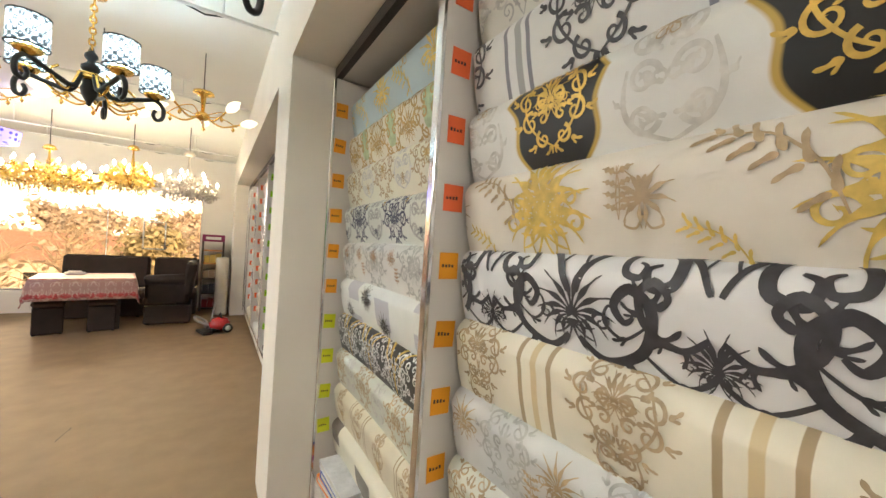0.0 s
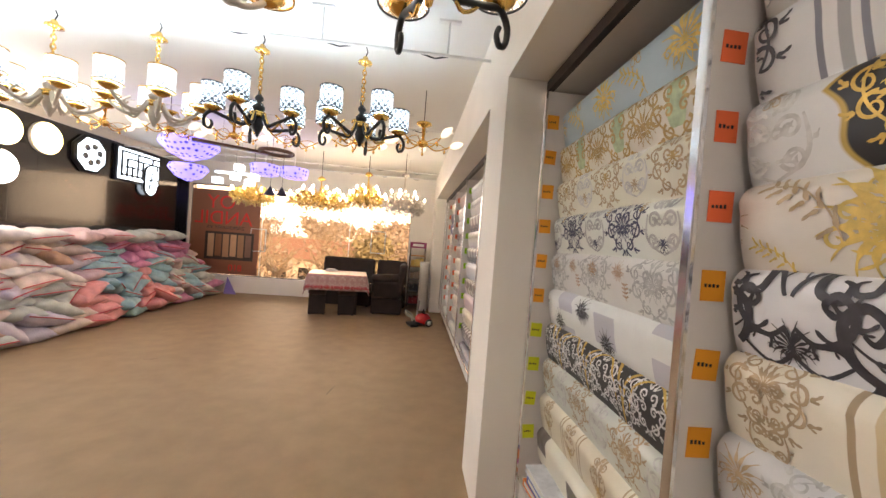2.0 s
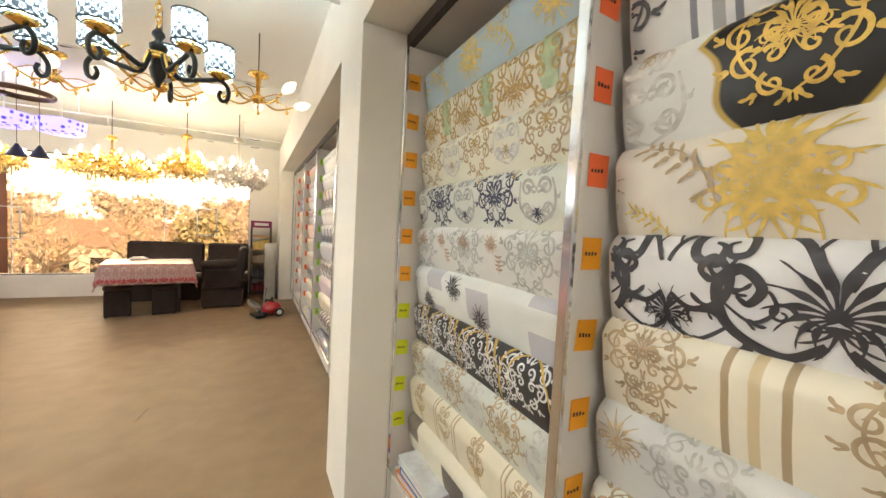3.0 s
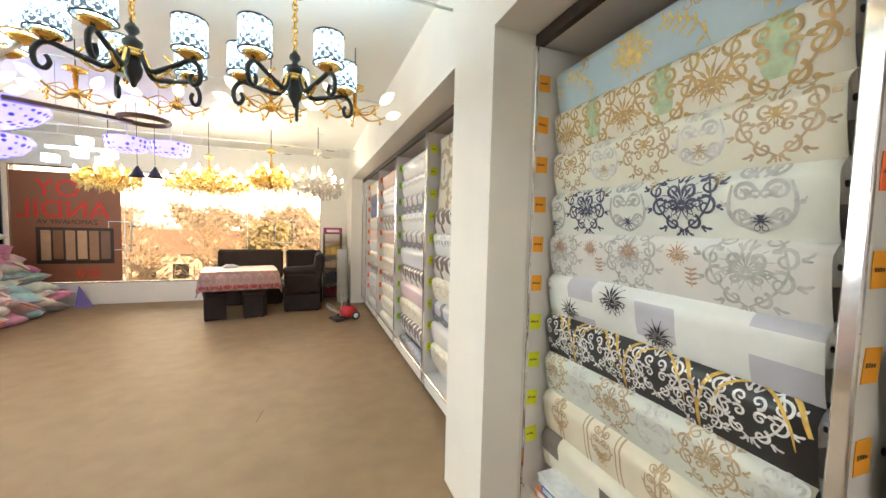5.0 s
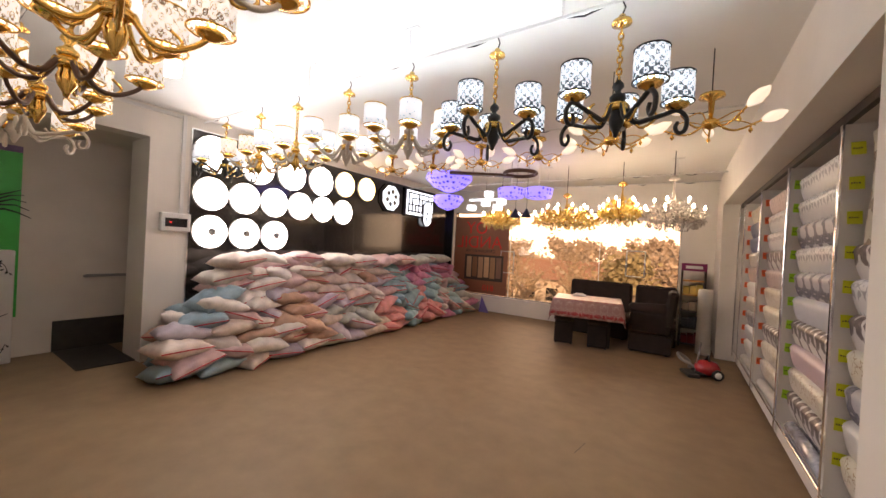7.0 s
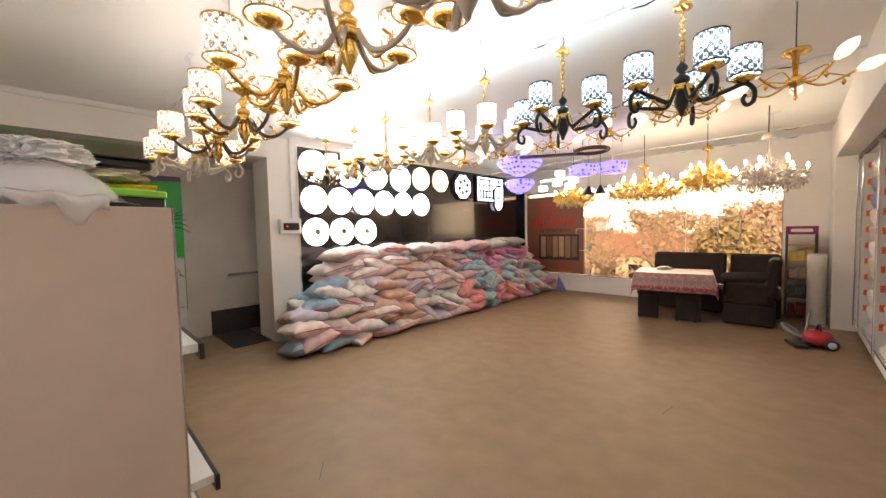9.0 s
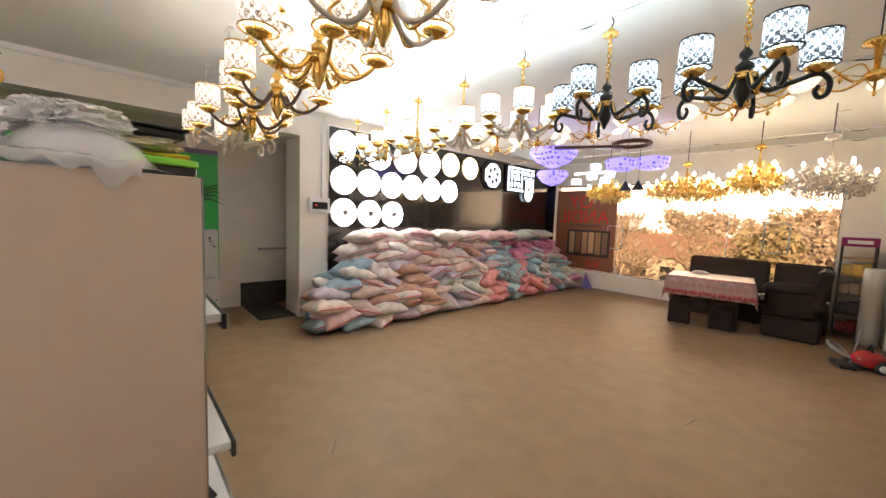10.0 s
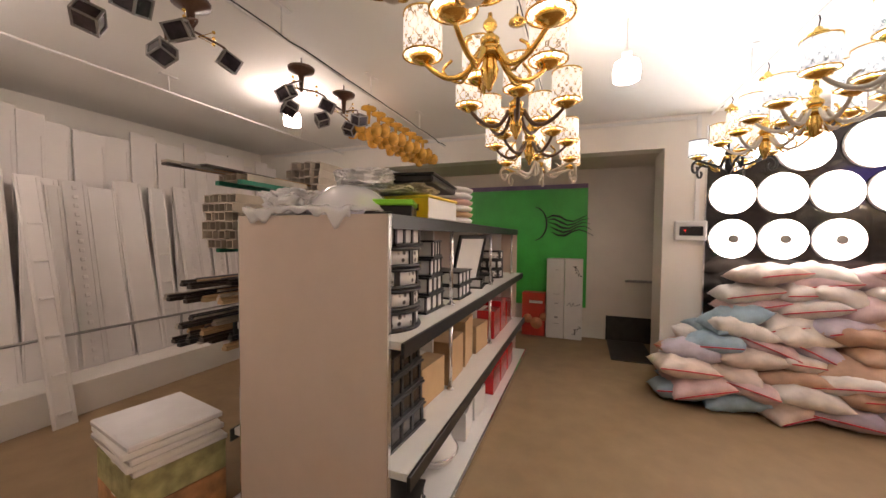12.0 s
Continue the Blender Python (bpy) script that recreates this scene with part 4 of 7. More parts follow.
WL = "round white ceiling lamp, lit, on the black panel"
for k in range(6):
    round_lamp(3.86 + 0.424 * k, 1.98, 0.208, LIT, 0.0, WL, k in (1, 2))
for k in range(3):
    round_lamp(3.87 + 0.432 * k, 1.508, 0.208, LIT, 0.046, WL)
for k, y in enumerate((3.87, 4.45, 4.97, 5.50)):
    round_lamp(y, 2.47 if k == 0 else 2.43, 0.232, LIT, 0.0, WL)
for y in (6.00, 6.52):
    round_lamp(y, 2.465, 0.215, LIT_WARM, 0.0, "round lamp with warm yellow light on the black panel")
# octagonal, square and oval lamps further along
t = thing("octagonal_wall_lamp", "octagonal black framed lamp with white floral light", "lamp", "", (XL + 0.031, 7.18, 2.40))
bm = bmesh.new()
add_lathe(bm, [(0.30, 0), (0.30, 0.05), (0.27, 0.06)], 8, m=pose(0, 0, 0, 0, 90, 0) @ pose(0, 0, 0, 0, 0, 22.5))
part("frame", bm, BLACK, t)
bm = bmesh.new()
add_lathe(bm, [(0.26, 0.061), (0.25, 0.066)], 8, m=pose(0, 0, 0, 0, 90, 0) @ pose(0, 0, 0, 0, 0, 22.5))
part("diffuser", bm, LIT_COOL, t, "cool white diffuser")
for k in range(6):
    a = k * math.pi / 3 + 0.3
    bm = bmesh.new()
    add_lathe(bm, [(0.045, 0.067), (0.05, 0.08), (0.02, 0.084)], 10, (0, 0, 0), m=Matrix.Translation((0, 0.13 * math.cos(a), 0.13 * math.sin(a))) @ pose(0, 0, 0, 0, 90, 0))
    part("petal", bm, GREYPL, t)
t = thing("square_wall_lamp", "rectangular lamp with black bars over white light", "lamp", "", (XL + 0.031, 8.17, 2.40))
part("frame", boxes(((0, -0.52, -0.30), (0.05, 0.52, 0.30)), bevel=0.01), BLACK, t)
part("diffuser", boxes(((0.051, -0.48, -0.26), (0.058, 0.48, 0.26))), LIT_COOL, t, "cool white diffuser")
for k in range(8):
    y = -0.42 + 0.12 * k
    part("bar", boxes(((0.059, y - 0.016, -0.22), (0.075, y + 0.016, 0.22 - 0.12 * (k % 3)))), BLACK, t)
for z, a, b in ((-0.20, -0.46, 0.46), (-0.06, -0.46, 0.1), (0.08, -0.3, 0.46), (0.19, -0.46, 0.46)):
    part("cross_bar", boxes(((0.0765, a, z), (0.085, b, z + 0.03))), BLACK, t)
t = thing("oval_wall_lamp", "oval ring lamp with white light hanging beside the black panel", "lamp", "", (XL + 0.10, 8.42, 2.20))
ring = [(0, 0.10 * math.cos(a), 0.10 * math.sin(a) + (0.13 if math.sin(a) > 0 else -0.13)) for a in [2 * math.pi * k / 28 for k in range(29)]]
part("outer_ring", tube([(0.0, y * 1.45, z * 1.15) for _, y, z in ring], 0.022, 8), BLACK, t)
part("light_ring", tube(ring, 0.045, 8), LIT_COOL, t, "glowing ring")
part("bracket", boxes(((-0.069, -0.03, -0.02), (0.0, 0.03, 0.02))), BLACK, t)

# fuse box on the wall and cable duct
t = thing("fuse_box", "white wall fuse box with a dark smoked window", "fuse box", "", (XL, 3.50, 1.595))
part("case", boxes(((0.001, -0.15, -0.108), (0.075, 0.15, 0.108)), bevel=0.01), WHITE, t)
part("window", boxes(((0.0755, -0.11, -0.055), (0.082, 0.11, 0.045))), BLACKGLOSS, t, "dark smoked window")
part("indicator", boxes(((0.0825, -0.07, -0.008), (0.085, -0.05, 0.008))), material("red_light", (0.6, 0.02, 0.02), 0.4, emit=(1, 0.03, 0.02), power=1.5), t, "small red light")
solid("cable_duct", boxes(((XL + 0.001, 3.54, 1.705), (XL + 0.03, 3.58, 2.86)), ((XL + 0.001, -2.5, 2.82), (XL + 0.022, 3.535, 2.855)), bevel=0.003), WHITE, "white plastic cable duct on the wall", "cable duct")

# ---- recess and stairs ----
DARKFLOOR = material("dark_stair_floor", (0.03, 0.024, 0.018), 0.6, spread=0.3, scale=9)
WALLBEIGE = material("beige_plaster", (0.66, 0.60, 0.53), 0.8, spread=0.04, scale=3)
solid("wall_recess", boxes(((XS - 0.18, -0.399, 0), (XS, 3.999, 2.53))), WALLBEIGE, "beige plastered wall at the back of the stair recess", "wall", kind="structure")
solid("ceiling_recess", boxes(((XS - 0.18, -0.4, 2.532), (XL - 0.252, 3.239, 2.63)), ((XS - 0.18, 3.2395, 2.532), (XL - 0.541, 4.1, 2.63))), WALLBEIGE, "beige plastered soffit of the stair recess", "ceiling", kind="structure")
solid("stair_skirting", boxes(((XS + 0.001, 2.74, 0.0), (XS + 0.03, 3.998, 0.36)), bevel=0.004), DARKFLOOR, "dark brown skirting board at the stairs", "baseboard", kind="structure")
# flat dark sheet added in place of the dark stairwell floor
solid("stair_floor_sheet", boxes(((XS + 0.032, 2.75, 0.001), (-4.74, 3.235, 0.012)), bevel=0.003), DARKFLOOR, "flat dark brown sheet standing for the dark stair floor", "mat")
solid("handrail", tube([(XS + 0.001, 3.0, 0.88), (XS + 0.06, 3.02, 0.89), (XS + 0.06, 3.7, 0.89)], 0.018, 8), GREYPL, "short grey wall handrail", "handrail")
GREEN = material("green_poster", (0.03, 0.42, 0.06), 0.45, spread=0.12, scale=4)
p = thing("wall_poster", "large green wall poster with a black flowing motif", "poster", "", (XS, 1.84, 1.70))
part("sheet", boxes(((0.001, -1.75, -1.25), (0.008, 0.62, 0.55))), GREEN, p)
part("purple_band", boxes(((0.002, -1.75, 0.551), (0.009, 0.62, 0.62))), material("purple_band", (0.16, 0.1, 0.2), 0.5), p, "purple top band")
for k in range(5):
    pts = [(0.012, 0.02 + 0.1 * s + 0.02 * k, 0.10 - 0.055 * k + 0.05 * math.sin(s * 1.25 + k * 0.7)) for s in range(7)]
    part("wave_line", tube(pts, [0.004, 0.016, 0.02, 0.014, 0.012, 0.008, 0.003], 6), BLACK, p, "black flowing line")
part("motif_head", tube([(0.012, -0.16 + 0.19 * math.cos(a), 0.02 + 0.26 * math.sin(a)) for a in [-1.5 + 3.0 * k / 16 for k in range(17)]], [0.006 + 0.008 * math.sin(math.pi * k / 16) for k in range(17)], 6), BLACK, p, "black curved outline")
for y0, lab in ((1.90, "white cardboard carton with grey printed lines"), (2.16, "white cardboard carton with black floral print")):
    c = thing("carton", lab, "box", "tall cartons", (XS + 0.12, y0 + 0.127, 0))
    part("box", boxes(((-0.118, -0.125, 0), (0.10, 0.125, 1.19)), bevel=0.006), material("carton_white", (0.66, 0.63, 0.60), 0.6, spread=0.04), c)
    if y0 < 2.0:
        for z, w_, h_ in ((1.02, 0.05, 0.008), (0.66, 0.09, 0.006), (0.52, 0.06, 0.012), (0.30, 0.05, 0.03), (0.22, 0.08, 0.006)):
            part("print", boxes(((0.1005, 0.02 - w_ / 2, z), (0.102, 0.02 + w_ / 2, z + h_))), GREYPL, c)
    else:
        for z0, flip in ((1.02, 1), (0.14, -1)):
            bm = bmesh.new()
            add_tube(bm, smooth_path([(0.1012, -0.02, z0 + 0.07 * flip), (0.1012, 0.05, z0 + 0.02 * flip), (0.1012, 0.08, z0 - 0.07 * flip)], 4), 0.003, 4)
            for q in range(7):
                yy, zz, aa = 0.0 + 0.014 * q, z0 + (0.06 - 0.02 * q) * flip, 0.9 * q
                dy, dz = 0.022 * math.cos(aa), 0.022 * math.sin(aa)
                add_faces(bm, [(0.1016, yy, zz), (0.1016, yy + dy - dz * 0.4, zz + dz + dy * 0.4), (0.1016, yy + dy * 1.8, zz + dz * 1.8), (0.1016, yy + dy + dz * 0.4, zz + dz - dy * 0.4)], [(0, 1, 2, 3)])
            part("print", bm, BLACK, c, "black floral print")
        part("print", tube(smooth_path([(0.1012, -0.09, 0.50), (0.1012, -0.05, 0.54), (0.1012, -0.03, 0.49), (0.1012, 0.0, 0.54), (0.1012, 0.02, 0.50), (0.1012, 0.09, 0.53)], 4), 0.0035, 4), BLACK, c, "black scrolled stroke")
c = thing("carton", "red carton with printed round pictures", "box", "tall cartons", (XS + 0.1, 1.71, 0))
part("box", boxes(((-0.09, -0.17, 0), (0.10, 0.17, 0.66)), bevel=0.006), material("carton_red", (0.55, 0.04, 0.02), 0.5), c)
for y, z, r in ((0.05, 0.2, 0.09), (0.16, 0.3, 0.06), (-0.08, 0.26, 0.07)):
    part("print", lathe([(r, 0), (r * 0.5, 0.002), (r * 0.5, 0.003), (0.001, 0.003)], 20), material("print_orange", (0.7, 0.3, 0.15), 0.5), c).matrix_basis = pose(0.1008, y, z, 0, 90, 0)
part("lettering", boxes(((0.1008, -0.06, 0.5), (0.102, 0.14, 0.54))), WHITE, c, "white lettering bar")

# ---- window, banner and outside ----
glass = bpy.data.materials.new("tinted_glass")
glass.use_nodes = True
gn, gl = glass.node_tree.nodes, glass.node_tree.links
tr, gs, mx, fr = gn.new("ShaderNodeBsdfTransparent"), gn.new("ShaderNodeBsdfGlossy"), gn.new("ShaderNodeMixShader"), gn.new("ShaderNodeFresnel")
tr.inputs[0].default_value, gs.inputs["Roughness"].default_value, fr.inputs[0].default_value = (1.0, 0.88, 0.74, 1), 0.02, 1.4
gl.new(fr.outputs[0], mx.inputs[0]), gl.new(tr.outputs[0], mx.inputs[1]), gl.new(gs.outputs[0], mx.inputs[2])
gl.new(mx.outputs[0], gn["Material Output"].inputs[0])
w = thing("window_1", "broad shop window of tinted glass panes", "window", "", (0, YW + 0.12, 0), kind="structure")
for a, b in ((-4.45, -2.95), (-2.945, -0.995), (-0.99, 0.37)):
    o = part("pane", boxes(((a, -0.004, 0.38), (b, 0.004, 2.34))), glass, w)
    o.visible_shadow = False
part("window_frame", boxes(((-4.46, -0.03, 0.361), (0.38, 0.03, 0.379)), ((-4.46, -0.03, 2.341), (0.38, 0.03, 2.359)), ((-4.46, -0.03, 0.38), (-4.451, 0.03, 2.34)), ((0.371, -0.03, 0.38), (0.379, 0.03, 2.34))), DARKWOOD, w)
for x in (-2.947, -0.992):
    part("joint", boxes(((x - 0.006, -0.012, 0.38), (x + 0.006, 0.012, 2.34))), WHITE, w, "thin pale joint between panes")
for x, z, s in ((-0.33, 1.35, 1), (-3.0, 1.2, 1)):
    hnd = thing("wall_bracket_frame", "thin white rectangular frame clipped to the glass", "frame", "frames on the glass", (x, YW + 0.095, z))
    loop = [(-0.16, 0, -0.25), (0.16, 0, -0.25), (0.16, 0, 0.25), (-0.16, 0, 0.25), (-0.16, 0, -0.2501)]
    for a, b in zip(loop[:-1], loop[1:]):
        part("bar", tube([a, b], 0.013, 6), WHITE, hnd)
    for a, b in ((0.16, 0.17), (0.16, -0.17), (-0.16, -0.05)):
        part("clip", boxes(((a - 0.05, 0.002, b - 0.012), (a + 0.05, 0.02, b + 0.012)), bevel=0.003), BLACK, hnd)
BANNER = material("banner_vinyl", (0.26, 0.10, 0.05), 0.55, spread=0.06, scale=3)
bn = thing("window_banner", "brown vinyl banner on the glass, its red letters seen in reverse", "banner", "", (-3.71, YW + 0.085, 1.33))
part("sheet", boxes(((-0.73, 0, -0.94), (0.73, 0.004, 0.93))), BANNER, bn)
RED = material("banner_red", (0.66, 0.02, 0.012), 0.5)


def letters(text, size, mat, parent, at, mirrored=False, depth=0.002, name="lettering", label=""):
    cu = bpy.data.curves.new(name, "FONT")
    cu.body, cu.size, cu.extrude, cu.align_x = text, size, depth, "CENTER"
    tmp = new("tmp", cu)
    me = bpy.data.meshes.new_from_object(tmp.evaluated_get(bpy.context.evaluated_depsgraph_get()))
    bpy.data.objects.remove(tmp)
    me.materials.append(mat)
    if mirrored:
        me.transform(Matrix.Diagonal((-1, 1, 1, 1)))
        me.flip_normals()
    o = part(name, me, None, parent, label)
    o.matrix_basis = at
    return o


letters("OY", 0.42, RED, bn, pose(-0.12, -0.003, 0.52, 90), True, label="red letters in reverse")
letters("ANDIL", 0.42, RED, bn, pose(-0.05, -0.003, 0.17, 90), True, label="red letters in reverse")
letters("ZAMONAVIY VA", 0.11, DARKWOOD, bn, pose(0.0, -0.003, 0.06, 90), True, label="small dark letters in reverse")
part("picture_ground", boxes(((-0.42, -0.004, -0.62), (0.62, -0.001, 0.0))), DARKWOOD, bn, "dark picture of rolls")
for k in range(6):
    c = [(0.52, 0.32, 0.18), (0.24, 0.11, 0.05), (0.45, 0.26, 0.14), (0.58, 0.36, 0.2), (0.36, 0.2, 0.1), (0.22, 0.12, 0.08)][k]
    part("picture_roll", boxes(((-0.36 + 0.16 * k, -0.007, -0.56 + 0.02 * (k % 2)), (-0.23 + 0.16 * k, -0.0045, -0.05)), bevel=0.001), material("picture_tone", c, 0.6), bn)
letters("810", 0.2, RED, bn, pose(0.25, -0.003, -0.86, 90), True, label="red digits in reverse")

GROUND = material("outside_ground", (0.55, 0.46, 0.36), 0.9, spread=0.25, scale=0.6)
gm = bmesh.new()
add_box(gm, (-400, 9.9, -5.2), (400, 900, -5.0))
solid("ground", gm, GROUND, "dry ground and road outside the window", "ground", kind="structure")
SKYGLOW = material("bright_haze", (0.8, 0.8, 0.8), 0.9, emit=(1.0, 0.93, 0.84), power=2.7, bump=0)
solid("backdrop", boxes(((-600, 420, -20), (600, 421, 260))), SKYGLOW, "pale bright evening sky haze in the distance", "sky", kind="structure")
BARK = material("bark", (0.44, 0.33, 0.22), 0.9, spread=0.3)
# leaf colours are lightened so that they carry the distance haze
LEAF_G = material("foliage_green_hazed", (0.33, 0.27, 0.14), 0.8, spread=0.4, scale=2)
LEAF_B = material("foliage_brown_hazed", (0.46, 0.36, 0.27), 0.8, spread=0.35, scale=2)


def tree(x, y, height, crown, mat, leaves, seed, label, twiggy):
    r = random.Random(seed)
    t = thing("tree", label, "tree", "trees outside the window", (x, y, -5.0))
    bm = bmesh.new()
    add_tube(bm, [(0, 0, 0), (0.1, 0, height * 0.35), (0.0, 0.1, height * 0.7), (0.1, 0, height * 0.97)], [0.22, 0.17, 0.1, 0.02], 7)
    tips = []
    for k in range(26 if twiggy else 14):
        h = height * r.uniform(0.28, 0.92)
        a, ln = r.uniform(0, 6.28), crown * r.uniform(0.5, 1.0) * (1.25 - h / height)
        p = Vector((0, 0, h))
        e = p + Vector((math.cos(a) * ln, math.sin(a) * ln, ln * r.uniform(0.4, 1.0)))
        mid = p.lerp(e, 0.5) + Vector((0, 0, -0.1 * ln))
        add_tube(bm, [p, mid, e], [0.07, 0.045, 0.015], 4, False)
        tips += [mid, e]
        if twiggy:
            for _ in range(7):
                q = p.lerp(e, r.uniform(0.3, 1))
                d = Vector((r.uniform(-1, 1), r.uniform(-1, 1), r.uniform(0.1, 1.3))) * r.uniform(0.4, 1.1)
                add_tube(bm, [q, q + d * 0.5, q + d], [0.022, 0.016, 0.006], 3, False)
    part("trunk", bm, BARK, t, "trunk and limbs")
    verts, faces = [], []
    for _ in range(leaves):
        c = r.choice(tips) + Vector((r.gauss(0, 0.5), r.gauss(0, 0.5), r.gauss(0, 0.45))) * (crown * 0.26)
        s = r.uniform(0.07, 0.2) * (1.0 if y < 50 else 2.2)
        u, v = Vector((r.gauss(0, 1), r.gauss(0, 1), r.gauss(0, 1))).normalized() * s, Vector((r.gauss(0, 1), r.gauss(0, 1), r.gauss(0, 1))).normalized() * s
        i = len(verts)
        verts += [c - u, c + v, c + u, c - v]
        faces.append((i, i + 1, i + 2, i + 3))
    me = bpy.data.meshes.new("crown")
    me.from_pydata(verts, [], faces)
    part("crown", me, mat, t, "crown of small leaves")


tree(-1.9, 24, 6.5, 2.4, LEAF_G, 2600, 1, "bushy evergreen tree beyond the window", False)
tree(-0.2, 30, 6.5, 2.8, LEAF_B, 2600, 2, "brown leafed tree beyond the window", False)
tree(2.0, 34, 6.8, 3.2, LEAF_B, 2600, 3, "broad brown tree beyond the window", False)
tree(4.6, 27, 6.3, 2.6, LEAF_G, 2200, 4, "green tree beyond the window", False)
for k, (x, y, h) in enumerate(((-8.0, 22, 5.9), (-6.2, 20, 5.7), (-5.0, 24, 6.4), (-3.4, 19, 5.6), (-9.5, 27, 6.5), (-2.6, 28, 6.3))):
    tree(x, y, h, 2.4, LEAF_B, 60, 20 + k, "bare tree with thin branches beyond the window", True)
tree(-13, 60, 7.0, 4.0, LEAF_B, 900, 9, "brown leafless tree far beyond the window", True)
tree(9, 52, 7.5, 4.0, LEAF_B, 2600, 10, "brown leafless tree far beyond the window", False)
for k in range(11):
    tree(-34 + 6.4 * k + (k * 37 % 5), 66 + (k * 53 % 17), 7.4 + (k * 29 % 7) * 0.35, 5.2, LEAF_B, 2600, 40 + k, "hazy brown tree in the distant woods", False)
hs = thing("house", "low house with a broad pale roof across the road", "house", "", (-11.0, 46, -5.0))
part("wall", boxes(((-7, -4, 0), (7, 4, 3.6))), material("house_wall", (0.55, 0.45, 0.34), 0.8), hs)
bm = bmesh.new()
add_faces(bm, [(-7.6, -4.8, 3.5), (7.6, -4.8, 3.5), (7.6, 4.8, 3.5), (-7.6, 4.8, 3.5), (-6, 0, 5.6), (6, 0, 5.6)], [(0, 1, 5, 4), (2, 3, 4, 5), (1, 2, 5), (3, 0, 4), (3, 2, 1, 0)])
part("roof", bm, material("house_roof", (0.42, 0.22, 0.14), 0.7), hs)
for k in range(5):
    wn = part("window", boxes(((-6 + 2.6 * k, -4.05, 1.1), (-4.7 + 2.6 * k, -4.01, 2.5))), BLACKGLOSS, hs)
for k, (x, y) in enumerate(((-6.4, 30), (-4.2, 31), (-8.8, 31))):
    car = thing("parked_car", "white parked car on the ground outside", "car", "parked cars", (x, y, -5.0), 8 * k)
    part("body", boxes(((-2.0, -0.8, 0.3), (2.0, 0.8, 0.85)), ((-1.1, -0.7, 0.85), (1.2, 0.7, 1.4)), bevel=0.12), WHITE, car)
    part("windows", boxes(((-1.0, -0.72, 0.92), (1.1, 0.72, 1.32)), bevel=0.05), BLACKGLOSS, car)
    for sx in (-1.25, 1.25):
        for sy in (-0.75, 0.75):
            part("wheel", tube([(sx, sy - 0.1, 0.31), (sx, sy + 0.1, 0.31)], 0.31, 14), BLACK, car)

# ---- hanging rails ----
def rail(y, x0, x1, z, hangers, cabled=True):
    t = thing("ceiling_rail", "white tubular rail hung under the ceiling with clips and cable", "rail", "lamp rails", (0, y, z))
    part("bar", tube([(x0, 0, 0), (x1, 0, 0)], 0.009, 8), WHITE, t)
    pts = [(x0 + (x1 - x0) * k / 40, 0.01, 0.008 - 0.035 * abs(math.sin(k * 1.3)) * (k % 5 == 2)) for k in range(41)]
    if cabled:
        part("cable", tube(pts, 0.005, 5), BLACK, t, "black cable")
    for x in hangers:
        part("hanger", tube([(x, 0, 0), (x, 0, H - z - 0.012)], 0.006, 6), WHITE, t)
        part("hanger_plate", boxes(((x - 0.07, -0.02, H - z - 0.012), (x + 0.07, 0.02, H - z - 0.0005)), bevel=0.002), WHITE, t)
    return t


rail(3.49, -3.95, 0.88, 2.665, (-3.12, -2.2, -1.17, -0.19, 0.6))
rail(2.05, -4.2, 0.8, 2.67, (-3.9, -2.9, -1.9, -0.9, 0.1))
rail(0.66, -4.4, 0.6, 2.70, (-3.6, -2.6, -1.6, -0.6))
rail(-1.0, -4.5, 0.5, 2.74, (-3.6, -2.0, -0.4), False)
rail(5.3, -4.4, 0.85, 2.72, (-3.3, -1.5, 0.3))
rail(7.6, -4.4, 0.85, 2.66, (-3.3, -1.5, 0.3))
rail(8.6, -4.4, 0.85, 2.72, (-3.3, -1.5, 0.3))


